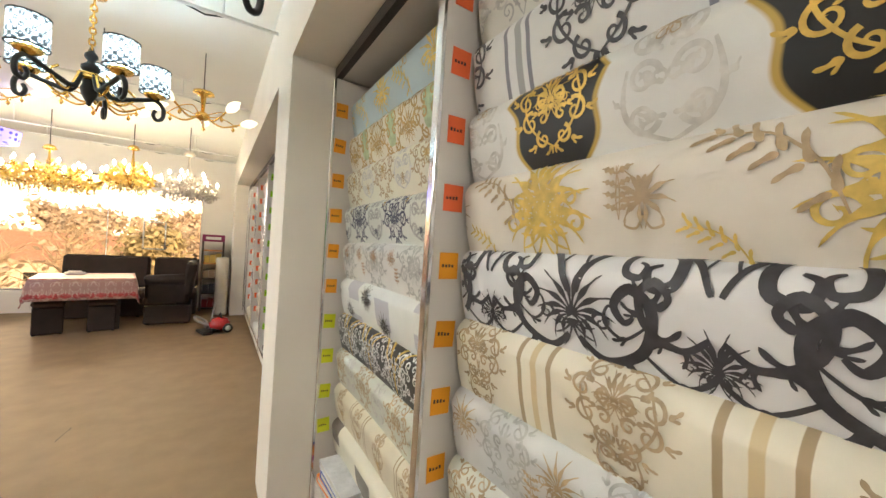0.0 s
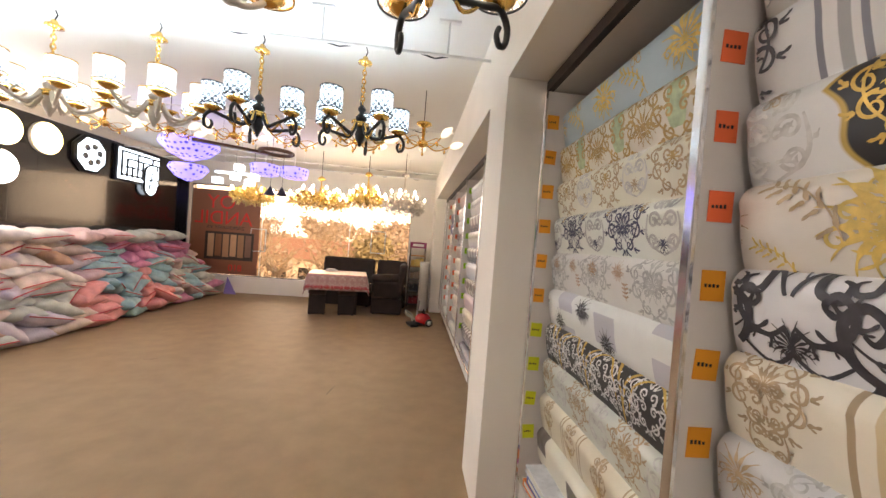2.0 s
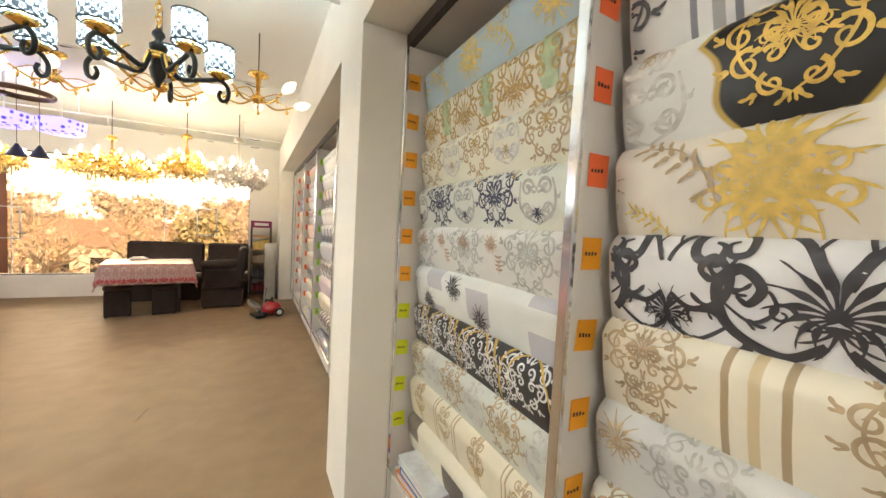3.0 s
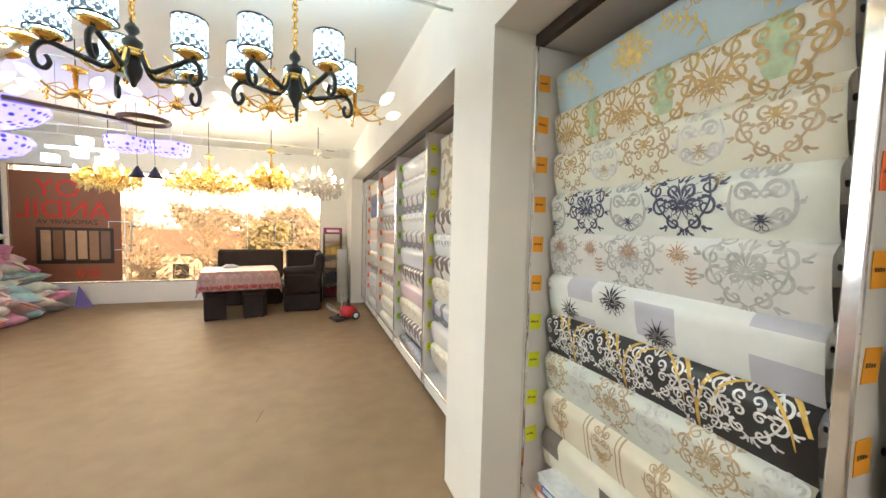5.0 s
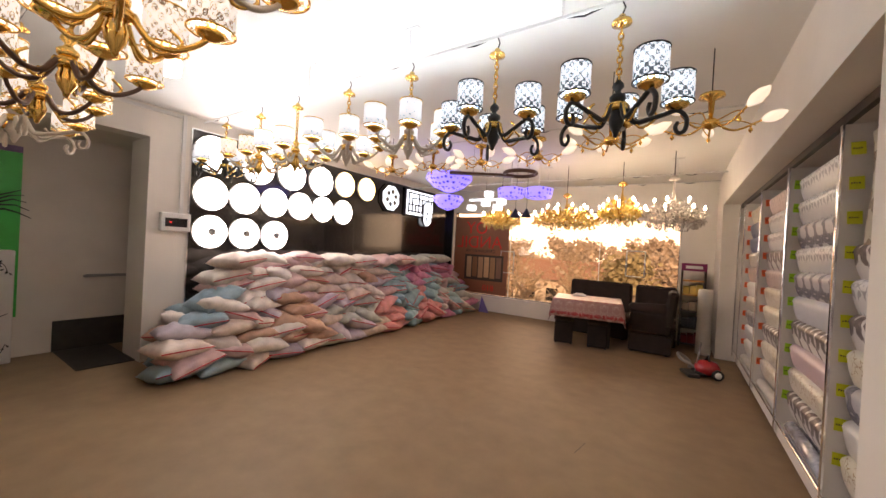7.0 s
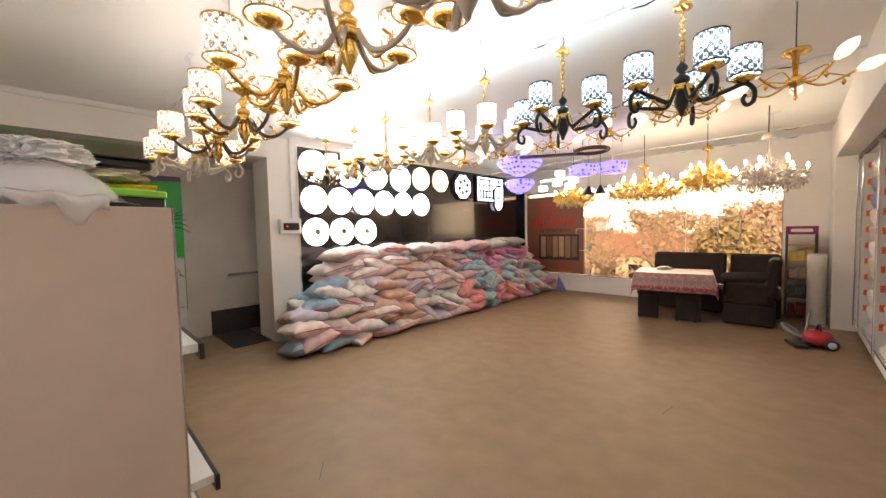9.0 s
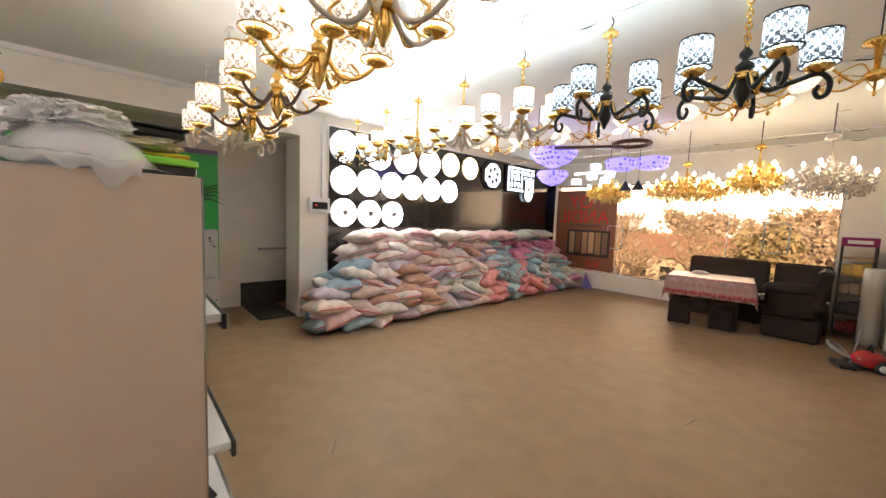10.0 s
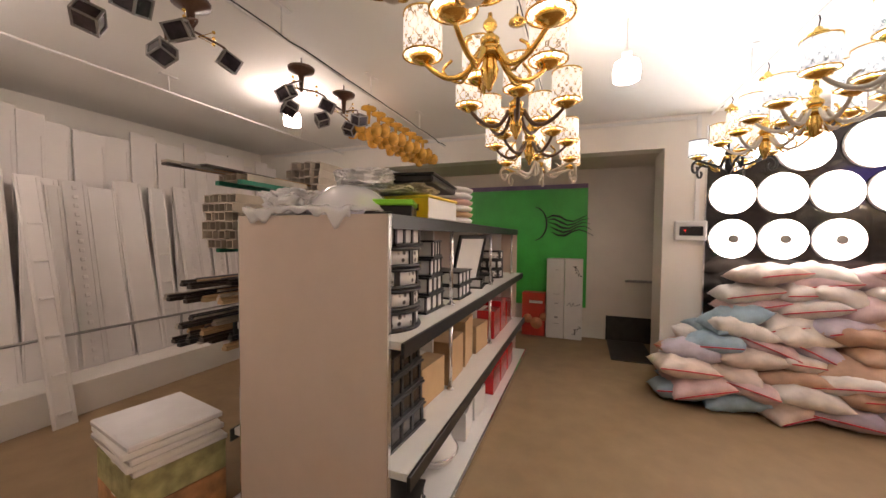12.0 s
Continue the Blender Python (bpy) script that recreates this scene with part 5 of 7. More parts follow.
# ---- lamps ----
def lace(name, ground, line, power, scale, width, emit, style="damask"):
    """A lit fabric or glass with a printed pattern: damask lattice round the drum, or dots."""
    m = material(name, ground, 0.6, bump=0.0)
    n, l = m.node_tree.nodes, m.node_tree.links
    b = n["Principled BSDF"]
    co, mr, mx_, lg = n.new("ShaderNodeTexCoord"), n.new("ShaderNodeMapRange"), n.new("ShaderNodeMix"), n.new("ShaderNodeMath")

    def calc(op, p, q=None):
        k = n.new("ShaderNodeMath")
        k.operation = op
        for i, v in ((0, p), (1, q)):
            if v is None:
                continue
            if isinstance(v, (int, float)):
                k.inputs[i].default_value = v
            else:
                l.new(v, k.inputs[i])
        return k.outputs[0]

    if style == "dots":
        vo = n.new("ShaderNodeTexVoronoi")
        vo.inputs["Scale"].default_value, vo.inputs["Randomness"].default_value = scale, 0.25
        l.new(co.outputs["Object"], vo.inputs["Vector"])
        value = vo.outputs["Distance"]
    else:
        sp = n.new("ShaderNodeSeparateXYZ")
        l.new(co.outputs["Object"], sp.inputs[0])
        th = calc("ARCTAN2", sp.outputs["Y"], sp.outputs["X"])
        no = n.new("ShaderNodeTexNoise")
        no.inputs["Scale"].default_value, no.inputs["Detail"].default_value = 75.0, 1.0
        l.new(co.outputs["Object"], no.inputs["Vector"])
        fray = calc("MULTIPLY", calc("SUBTRACT", no.outputs["Fac"], 0.5), 1.6)
        ca, cb = calc("ADD", calc("COSINE", calc("MULTIPLY", th, 11.0)), fray), calc("COSINE", calc("MULTIPLY", sp.outputs["Z"], scale))
        lattice = calc("ABSOLUTE", calc("ADD", ca, cb))
        petals = calc("ABSOLUTE", calc("SUBTRACT", calc("MULTIPLY", calc("COSINE", calc("MULTIPLY", th, 18.0)), calc("COSINE", calc("MULTIPLY", sp.outputs["Z"], scale * 2))), 0.62))
        edge = calc("MULTIPLY", calc("ABSOLUTE", calc("SUBTRACT", calc("ABSOLUTE", calc("SUBTRACT", ca, cb)), 1.25)), 0.8)
        # pattern lines thicken toward the rims, imitating the bulb's falloff in the print
        rim_falloff = calc("ADD", calc("MULTIPLY", calc("ABSOLUTE", calc("SUBTRACT", calc("MULTIPLY", sp.outputs["Z"], 6.0), 0.48)), 2.2), 0.45)
        value = calc("DIVIDE", calc("MINIMUM", calc("MINIMUM", lattice, petals), edge), rim_falloff)
    mr.inputs[1].default_value, mr.inputs[2].default_value = width, width * 1.5
    l.new(value, mr.inputs[0])
    mx_.data_type = "RGBA"
    mx_.inputs[6].default_value, mx_.inputs[7].default_value = (*line, 1), (*ground, 1)
    l.new(mr.outputs[0], mx_.inputs[0])
    l.new(mx_.outputs[2], b.inputs["Base Color"])
    b.inputs["Emission Color"].default_value = (*emit, 1)
    lg.operation = "MULTIPLY_ADD"
    lg.inputs[1].default_value, lg.inputs[2].default_value = power * 0.92, power * 0.08
    l.new(mr.outputs[0], lg.inputs[0])
    l.new(lg.outputs[0], b.inputs["Emission Strength"])
    return m


SHADE_BLUE = lace("shade_black_lace", (0.8, 0.84, 0.88), (0.01, 0.03, 0.06), 1.35, 150, 0.24, (0.78, 0.93, 1.0))
SHADE_CREAM = lace("shade_cream_lace", (0.85, 0.8, 0.7), (0.30, 0.18, 0.06), 0.85, 110, 0.13, (1.0, 0.93, 0.80))
SHADE_ICE = lace("shade_pale_lace", (0.82, 0.85, 0.86), (0.35, 0.4, 0.45), 1.0, 130, 0.11, (0.86, 0.96, 1.0))
BULB_IN = material("bulb_in_shade", (0.9, 0.88, 0.8), 0.3, emit=(1.0, 0.95, 0.87), power=21.0, bump=0)
BULB_COOL = material("cool_bulb_in_shade", (0.88, 0.9, 0.9), 0.3, emit=(0.80, 0.97, 1.0), power=88.0, bump=0)
BULB = material("bulb_lit", (0.9, 0.85, 0.7), 0.3, emit=(1.0, 0.84, 0.58), power=70.0, bump=0)
CRYSTAL = material("crystal", (0.75, 0.68, 0.6), 0.06, 0.35, spread=0.3, bump=0)
GILT_LEAF = material("gilt_leaf", (0.86, 0.58, 0.14), 0.35, 0.25, spread=0.25, scale=40, bump=0)
GILT_DROP = material("amber_crystal", (0.86, 0.62, 0.25), 0.12, 0.3, spread=0.3, bump=0)
IVORYM = material("ivory_lacquer", (0.55, 0.48, 0.40), 0.3, bump=0.02)
BROWNM = material("brown_lacquer", (0.10, 0.045, 0.025), 0.3, bump=0.02)
SHADE_MESH = {}


def chandelier(x, y, top, bottom, arm_mat, body_mat, shade_mat, n, reach, label, turn=0.0, scroll=True, dr=0.084, dh=0.158, group="shaded chandeliers", chain=True):
    """A chandelier with scrolled arms and drum shades; bottom: the height of its lowest knob."""
    t = thing("chandelier", label, "chandelier", group, (x, y, bottom), turn)
    hh = top - bottom
    part("canopy", lathe([(0.008, hh), (0.016, hh - 0.008), (0.02, hh - 0.022), (0.042, hh - 0.034), (0.044, hh - 0.046), (0.014, hh - 0.055), (0.008, hh - 0.06)], 16), GOLD, t, "gilt ceiling cup")
    part("hook", tube([(0, 0, hh - 0.004), (0.012, 0, hh + 0.03), (0, 0, hh + 0.06)], 0.004, 5), BLACK, t)
    if chain and hh > 0.45:
        bm = bmesh.new()
        z, k = hh - 0.06, 0
        while z > 0.26:
            pts = [((0.011 * math.cos(a)) * (k % 2), (0.011 * math.cos(a)) * (1 - k % 2), z - 0.016 + 0.018 * math.sin(a)) for a in [2 * math.pi * i / 8 for i in range(9)]]
            add_tube(bm, pts, 0.0045, 4)
            z, k = z - 0.027, k + 1
        part("chain", bm, GOLD, t, "gilt chain")
    stem = min(0.28, hh - 0.05)
    part("body", lathe([(0.001, 0), (0.009, 0.006), (0.012, 0.02), (0.028, 0.05), (0.034, 0.08), (0.026, 0.105), (0.03, 0.12)], 16), body_mat, t, "turned drop")
    part("collar", lathe([(0.03, 0.12), (0.046, 0.127), (0.047, 0.135), (0.04, 0.139), (0.047, 0.143), (0.046, 0.151), (0.03, 0.158)], 16), GOLD, t, "gilt collar")
    part("stem", lathe([(0.024, 0.158), (0.034, 0.172), (0.036, 0.188), (0.016, 0.205), (0.012, 0.215), (0.026, 0.232), (0.024, 0.246), (0.01, 0.262), (0.008, stem)], 14), body_mat, t)
    if not SHADE_MESH.get((dr, dh)):
        SHADE_MESH[dr, dh] = (finish(lathe_open(dr, dh), "shade"), [finish(b_, "ring") for b_ in lathe_rings(dr, dh)], finish(lathe([(0.012, 0.02), (0.026, 0.05), (0.028, 0.085), (0.002, 0.12)], 10), "bulb"))
    for k in range(n):
        a = 2 * math.pi * k / n
        c, s = math.cos(a), math.sin(a)
        lift = -0.03 if scroll else -0.02
        prof = [(0.04, 0.14), (reach * 0.35, 0.075), (reach * 0.6, 0.065), (reach * 0.85, 0.11 + lift * 0.4), (reach, 0.165 + lift)]
        if scroll:
            prof = [(0.04, 0.14), (reach * 0.3, 0.07), (reach * 0.55, 0.08), (reach * 0.8, 0.13 + lift), (reach * 1.02, 0.145 + lift), (reach * 1.16, 0.11 + lift), (reach * 1.15, 0.06 + lift), (reach * 1.05, 0.045 + lift), (reach * 0.99, 0.07 + lift), (reach * 1.03, 0.095 + lift)]
        pts = smooth_path([(r_ * c, r_ * s, z_) for r_, z_ in prof])
        m_ = len(pts)
        arm = part("arm", tube(pts, [0.0125 - 0.004 * i / m_ for i in range(m_)], 6), arm_mat, t)
        part("inner_scroll", tube(smooth_path([(0.045 * c, 0.045 * s, 0.15), (reach * 0.4 * c, reach * 0.4 * s, 0.045), (reach * 0.68 * c, reach * 0.68 * s, 0.09), (reach * 0.55 * c, reach * 0.55 * s, 0.13)]), 0.006, 5), GOLD if arm_mat is BLACK else body_mat, arm)
        zt = 0.165 + lift
        part("candle_cup", lathe([(0.012, zt - 0.02), (0.042, zt - 0.005), (0.05, zt + 0.008), (0.018, zt + 0.02), (0.016, zt + 0.07), (0.005, zt + 0.075)], 12, (reach * c, reach * s, 0)), GOLD, arm, "gilt candle cup")
        sh = part("shade", SHADE_MESH[dr, dh][0].copy(), shade_mat, t, "lit drum shade with lace pattern")
        sh.matrix_basis = pose(reach * c, reach * s, zt + 0.015, 0, 0, 40 * k)
        for nm, me_ in zip(("lower_ring", "upper_ring"), SHADE_MESH[dr, dh][1]):
            part(nm, me_.copy(), arm_mat if arm_mat is BLACK else GOLD, sh)
        part("bulb", SHADE_MESH[dr, dh][2], BULB_IN if shade_mat is SHADE_CREAM else BULB_COOL, sh, "lit bulb inside the shade")
    return t


def lathe_open(r, h):
    bm = bmesh.new()
    n = 26
    prof = [(r * 1.0, 0), (r * 1.0, h * 0.33), (r * 0.99, h * 0.66), (r * 0.98, h), (r * 0.965, h), (r * 0.975, h * 0.5), (r * 0.985, 0)]
    verts, faces = [], []
    for rr, z in prof:
        for k in range(n):
            a = 2 * math.pi * k / n
            verts.append((rr * math.cos(a), rr * math.sin(a), z))
    m = len(prof)
    for i in range(m):
        j = (i + 1) % m
        for k in range(n):
            faces.append((i * n + k, i * n + (k + 1) % n, j * n + (k + 1) % n, j * n + k))
    add_faces(bm, verts, faces, True)
    return bm


def lathe_rings(r, h):
    out = []
    for z, rr in ((0.0, r * 1.005), (h, r * 0.985)):
        bm = bmesh.new()
        add_tube(bm, [(rr * math.cos(a), rr * math.sin(a), z) for a in [2 * math.pi * k / 26 for k in range(27)]], 0.004, 5)
        out.append(bm)
    return out


BL = "black scrolled chandelier with lit blue-white lace shades"
WH = "ivory and gold chandelier with lit pale shades"
CR = "gold chandelier with lit cream patterned shades"
for x, arms, body, cloth_, n, label, turn, scrolled in (
        (0.085, BLACK, BLACK, SHADE_BLUE, 5, BL, 18, True), (-0.54, BLACK, BLACK, SHADE_BLUE, 5, BL, 50, True), (-1.14, IVORYM, IVORYM, SHADE_ICE, 6, WH, 10, False),
        (-1.72, IVORYM, IVORYM, SHADE_ICE, 5, WH, 33, False), (-2.33, IVORYM, GOLD, SHADE_ICE, 6, WH, 5, False), (-2.87, IVORYM, GOLD, SHADE_CREAM, 5, CR, 20, False),
        (-3.48, BLACK, BLACK, SHADE_ICE, 5, "black chandelier with lit pale shades", 70, True)):
    chandelier(x, 3.49, 2.60, 2.03, arms, body, cloth_, n, 0.245, label, turn, scrolled, 0.064, 0.125)
BG = "brown and gold chandelier with lit cream shades"
for x, bottom, arms, body, n, reach, label, turn, scrolled, dr, dh in (
        (0.46, 2.04, BLACK, GOLD, 5, 0.25, "black and gold scrolled chandelier with lit cream shades", 36, True, 0.078, 0.155), (-0.10, 2.01, IVORYM, IVORYM, 5, 0.255, CR, 0, False, 0.074, 0.15),
        (-0.65, 2.05, IVORYM, GOLD, 5, 0.255, CR, 25, False, 0.074, 0.15), (-1.18, 2.03, GOLD, GOLD, 5, 0.255, CR, 60, False, 0.074, 0.15), (-1.75, 2.00, BROWNM, GOLD, 5, 0.245, BG, 12, False, 0.068, 0.135),
        (-2.28, 1.97, BROWNM, GOLD, 5, 0.245, BG, 40, False, 0.068, 0.135), (-2.85, 1.94, IVORYM, IVORYM, 6, 0.27, "ivory scrolled chandelier with lit cream shades", 0, True, 0.07, 0.14)):
    chandelier(x, 2.05, 2.63, bottom, arms, body, SHADE_CREAM, n, reach, label, turn, scrolled, dr, dh, "cream chandeliers", False)


def crystal_chandelier(x, y, top, bottom, r, metal, label, n, seed, tiers=2):
    """A tiered metal chandelier with candle bulbs, foliage and hanging drops."""
    rd = random.Random(seed)
    t = thing("chandelier", label, "chandelier", "crystal chandeliers", (x, y, bottom))
    hh = top - bottom
    part("stem", lathe([(0.02, 0.12), (0.05, 0.16), (0.02, 0.2), (0.05, 0.26), (0.03, hh * 0.6), (0.012, hh * 0.75), (0.01, hh)], 12), metal, t)
    part("canopy", lathe([(0.02, hh - 0.08), (0.07, hh - 0.06), (0.05, hh - 0.02), (0.01, hh)], 14), metal, t)
    part("hook", tube([(0, 0, hh - 0.01), (0, 0, H - bottom - 0.001)], 0.006, 6), BLACK, t)
    for tier in range(tiers):
        rr, zz = r * (1 - 0.38 * tier), 0.22 + 0.11 * tier
        cnt = max(5, n - 3 * tier)
        for k in range(cnt):
            a = 2 * math.pi * (k + 0.5 * tier) / cnt
            c, s = math.cos(a), math.sin(a)
            arm = part("arm", tube(smooth_path([(0.03 * c, 0.03 * s, zz), (rr * 0.5 * c, rr * 0.5 * s, zz - 0.07), (rr * 0.85 * c, rr * 0.85 * s, zz - 0.03), (rr * c, rr * s, zz + 0.03)], 4), 0.009, 6), metal, t)
            part("candle", lathe([(0.03, zz + 0.02), (0.034, zz + 0.034), (0.012, zz + 0.04), (0.012, zz + 0.085)], 10, (rr * c, rr * s, 0)), metal, arm)
            part("bulb", lathe([(0.008, zz + 0.086), (0.016, zz + 0.10), (0.013, zz + 0.118), (0.002, zz + 0.138)], 8, (rr * c, rr * s, 0)), BULB, arm, "lit candle bulb")
    bm = bmesh.new()
    for _ in range(int(900 * (0.6 + r))):
        a, q = rd.uniform(0, 6.28), r * rd.random() ** 0.6
        z = rd.uniform(0.10 + 0.06 * q / r, 0.22 + 0.26 * (1 - q / r) ** 0.8)
        d = Vector((math.cos(a) * 0.6 + rd.gauss(0, 0.6), math.sin(a) * 0.6 + rd.gauss(0, 0.6), rd.gauss(0.1, 0.7))).normalized() * rd.uniform(0.04, 0.08)
        e = d.orthogonal().normalized() * 0.016
        p = Vector((q * math.cos(a), q * math.sin(a), z))
        lip = Vector((0, 0, 0.008))
        add_faces(bm, [p, p + d * 0.5 + e, p + d, p + d * 0.5 - e + lip], [(0, 1, 2, 3)])
    tagged(part("foliage", bm, GILT_LEAF if metal is GOLD else metal, t, "metal leaf ornament"), kind="stuff")
    bm = bmesh.new()
    for _ in range(int(230 * (0.4 + r))):
        a, q = rd.uniform(0, 6.28), r * math.sqrt(rd.random()) * 0.95
        x0, y0, z0 = q * math.cos(a), q * math.sin(a), 0.17 + 0.05 * (1 - q / r)
        ln = rd.uniform(0.02, 0.20 - 0.13 * q / r)
        add_tube(bm, [(x0, y0, z0), (x0, y0, z0 - ln)], 0.0015, 3, False)
        add_lathe(bm, [(0.001, -0.034), (0.009, -0.02), (0.006, -0.006), (0.001, 0)], 4, (x0, y0, z0 - ln))
    tagged(part("crystal_drop", bm, GILT_DROP if metal is GOLD else CRYSTAL, t, "hanging crystal drops"), kind="stuff")
    return t


crystal_chandelier(-0.38, 7.6, 2.60, 1.89, 0.31, GOLD, "gilt tiered chandelier with lit candle bulbs and crystal drops", 8, 1)
crystal_chandelier(-1.18, 7.6, 2.45, 1.79, 0.50, GOLD, "broad gilt foliage chandelier with lit bulbs and crystal drops", 12, 2)
crystal_chandelier(0.27, 7.2, 2.57, 1.81, 0.34, material("dark_silver", (0.62, 0.55, 0.48), 0.3, 0.4), "silvered crystal chandelier with lit candle bulbs", 7, 3, 2)
crystal_chandelier(-2.31, 7.6, 2.45, 1.79, 0.33, GOLD, "gilt chandelier with lit bulbs and crystal drops", 8, 4, 1)


def leaf_lamp(x, y, z, n, r, label, seed, tone):
    t = thing("leaf_ceiling_lamp", label, "lamp", "leaf lamps", (x, y, z))
    part("canopy", lathe([(0.07, 0.21), (0.075, 0.19), (0.02, 0.17), (0.012, 0.06)], 14), GOLD, t)
    part("cord", tube([(0, 0, 0.2), (0, 0, H - z - 0.001)], 0.004, 5), BLACK, t)
    part("hub", lathe([(0.01, -0.02), (0.05, 0.0), (0.05, 0.03), (0.012, 0.06)], 12), GOLD, t)
    for k in range(n):
        a = 2 * math.pi * k / n + seed
        c, s = math.cos(a), math.sin(a)
        arm = part("arm", tube(smooth_path([(0.04 * c, 0.04 * s, 0.01), (r * 0.5 * c, r * 0.5 * s, -0.03), (r * c, r * s, 0.03)], 4), 0.007, 6), GOLD, t)
        bm = bmesh.new()
        add_lathe(bm, [(0.008, 0.0), (0.022, 0.02), (0.036, 0.06), (0.030, 0.105), (0.010, 0.14), (0.001, 0.15)], 12, m=Matrix.Translation((r * c, r * s, 0.03)) @ pose(0, 0, 0, 0, 0, math.degrees(a)) @ pose(0, 0, 0, 0, 68, 0))
        part("glass_shade", bm, tone, arm, "lit leaf-shaped glass")
        part("leaf_stem", tube(smooth_path([(0.04 * c, 0.04 * s, 0.02), (r * 0.55 * c - 0.04 * s, r * 0.55 * s + 0.04 * c, 0.05), (r * 0.9 * c, r * 0.9 * s, 0.0)], 4), 0.004, 5), GOLD, arm)
        part("finial", lathe([(0.001, -0.04), (0.014, -0.02), (0.004, 0.0), (0.004, 0.02)], 8, (r * 0.8 * c, r * 0.8 * s, -0.01)), GOLD, arm)


LITSOFT = material("lamp_lit_soft", (0.9, 0.8, 0.62), 0.3, emit=(1.0, 0.85, 0.62), power=0.9, bump=0)
leaf_lamp(0.49, 4.6, 2.37, 5, 0.28, "gilt leaf ceiling lamp with lit leaf-shaped glasses", 0.3, LITSOFT)
leaf_lamp(-0.12, 4.65, 2.34, 6, 0.26, "rose gilt leaf ceiling lamp with lit leaf-shaped glasses", 0.9, LITSOFT)
for k in range(4):
    leaf_lamp(-0.90 - 0.66 * k, 5.3, 2.44, 5, 0.24, "gilt ceiling lamp with lit leaf-shaped glasses", 0.5 * k, LITSOFT)

# blue glowing lamps
BLUE = lace("blue_lamp_glass", (0.3, 0.28, 0.8), (0.06, 0.04, 0.3), 1.6, 17, 0.26, (0.26, 0.20, 1.0), "dots")
t = thing("blue_pendant_lamp", "two-tier violet blue glowing beaded ceiling lamp", "lamp", "", (-2.42, 6.0, 2.0))
part("upper_bowl", lathe([(0.05, 0.26), (0.22, 0.33), (0.33, 0.44), (0.32, 0.50), (0.05, 0.52)], 28), BLUE, t)
part("lower_bowl", lathe([(0.02, 0), (0.14, 0.05), (0.22, 0.15), (0.20, 0.20), (0.05, 0.22)], 28), BLUE, t)
part("plate", lathe([(0.20, 0.521), (0.20, 0.545), (0.01, 0.55), (0.008, 0.88)], 24), WHITE, t)
for x, y in ((-1.85, 6.9), (-1.45, 7.0)):
    t = thing("blue_ring_lamp", "violet blue glowing drum ceiling lamp", "lamp", "blue drum lamps", (x, y, 2.28))
    part("drum", lathe([(0.13, 0), (0.19, 0.02), (0.21, 0.15), (0.18, 0.16)], 26), BLUE, t)
    part("plate", lathe([(0.1, 0.161), (0.1, 0.18), (0.008, 0.185), (0.006, 0.60)], 18), WHITE, t)
for x, y, z in ((-1.86, 5.9, 2.44), (-1.40, 6.1, 2.46)):
    t = thing("flat_ceiling_lamp", "dark flat unlit pendant lamp hung on thin wires", "lamp", "flat dark lamps", (x, y, z))
    if x < -1.8:
        part("plate", boxes(((-0.05, -0.42, 0), (0.05, 0.42, 0.035)), bevel=0.008), BROWNM, t).matrix_basis = pose(0, 0, 0, 0, 0, -58)
    else:
        part("ring", tube([(0.2 * math.cos(a), 0.2 * math.sin(a), 0.02) for a in [2 * math.pi * k / 24 for k in range(25)]], 0.025, 8), BROWNM, t)
    for sx in (-0.12, 0.12):
        part("wire", tube([(sx, 0.0, 0.03), (sx, 0.0, H - z - 0.001)], 0.002, 4), GREYPL, t)
t = thing("cube_pendant_lamp", "cluster of small lit white cube lamps under a bar", "lamp", "", (-2.35, 7.05, 2.12))
part("bar", boxes(((-0.3, -0.02, 0.16), (0.3, 0.02, 0.19)), bevel=0.004), LIT_COOL, t)
for dx, dz in ((-0.26, 0.0), (0, 0.07), (0.22, 0.0), (0.05, 0.22), (0.28, 0.09)):
    part("cube", boxes(((dx - 0.06, -0.06, dz), (dx + 0.06, 0.06, dz + 0.09)), bevel=0.01), LIT_COOL, t, "lit cube")
part("wire", tube([(0, 0, 0.19), (0, 0, H - 2.12 - 0.001)], 0.003, 4), GREYPL, t)
for x in (-1.72, -1.55):
    t = thing("cone_pendant_lamp", "small black cone pendant lamp", "lamp", "cone pendants", (x, 6.8, 1.98))
    part("cone", lathe([(0.085, 0), (0.08, 0.01), (0.02, 0.11), (0.012, 0.13)], 14), BLACK, t)
    part("cord", tube([(0, 0, 0.13), (0, 0, H - 1.98 - 0.001)], 0.003, 4), BLACK, t)

# smoked glass spot clusters and amber cups on the rear rail
SMOKE = material("smoked_glass", (0.05, 0.04, 0.05), 0.12, 0.3, spread=0.4, scale=30)
AMBER = material("amber_glass", (0.80, 0.42, 0.08), 0.1, 0.1, spread=0.3, scale=20, bump=0)


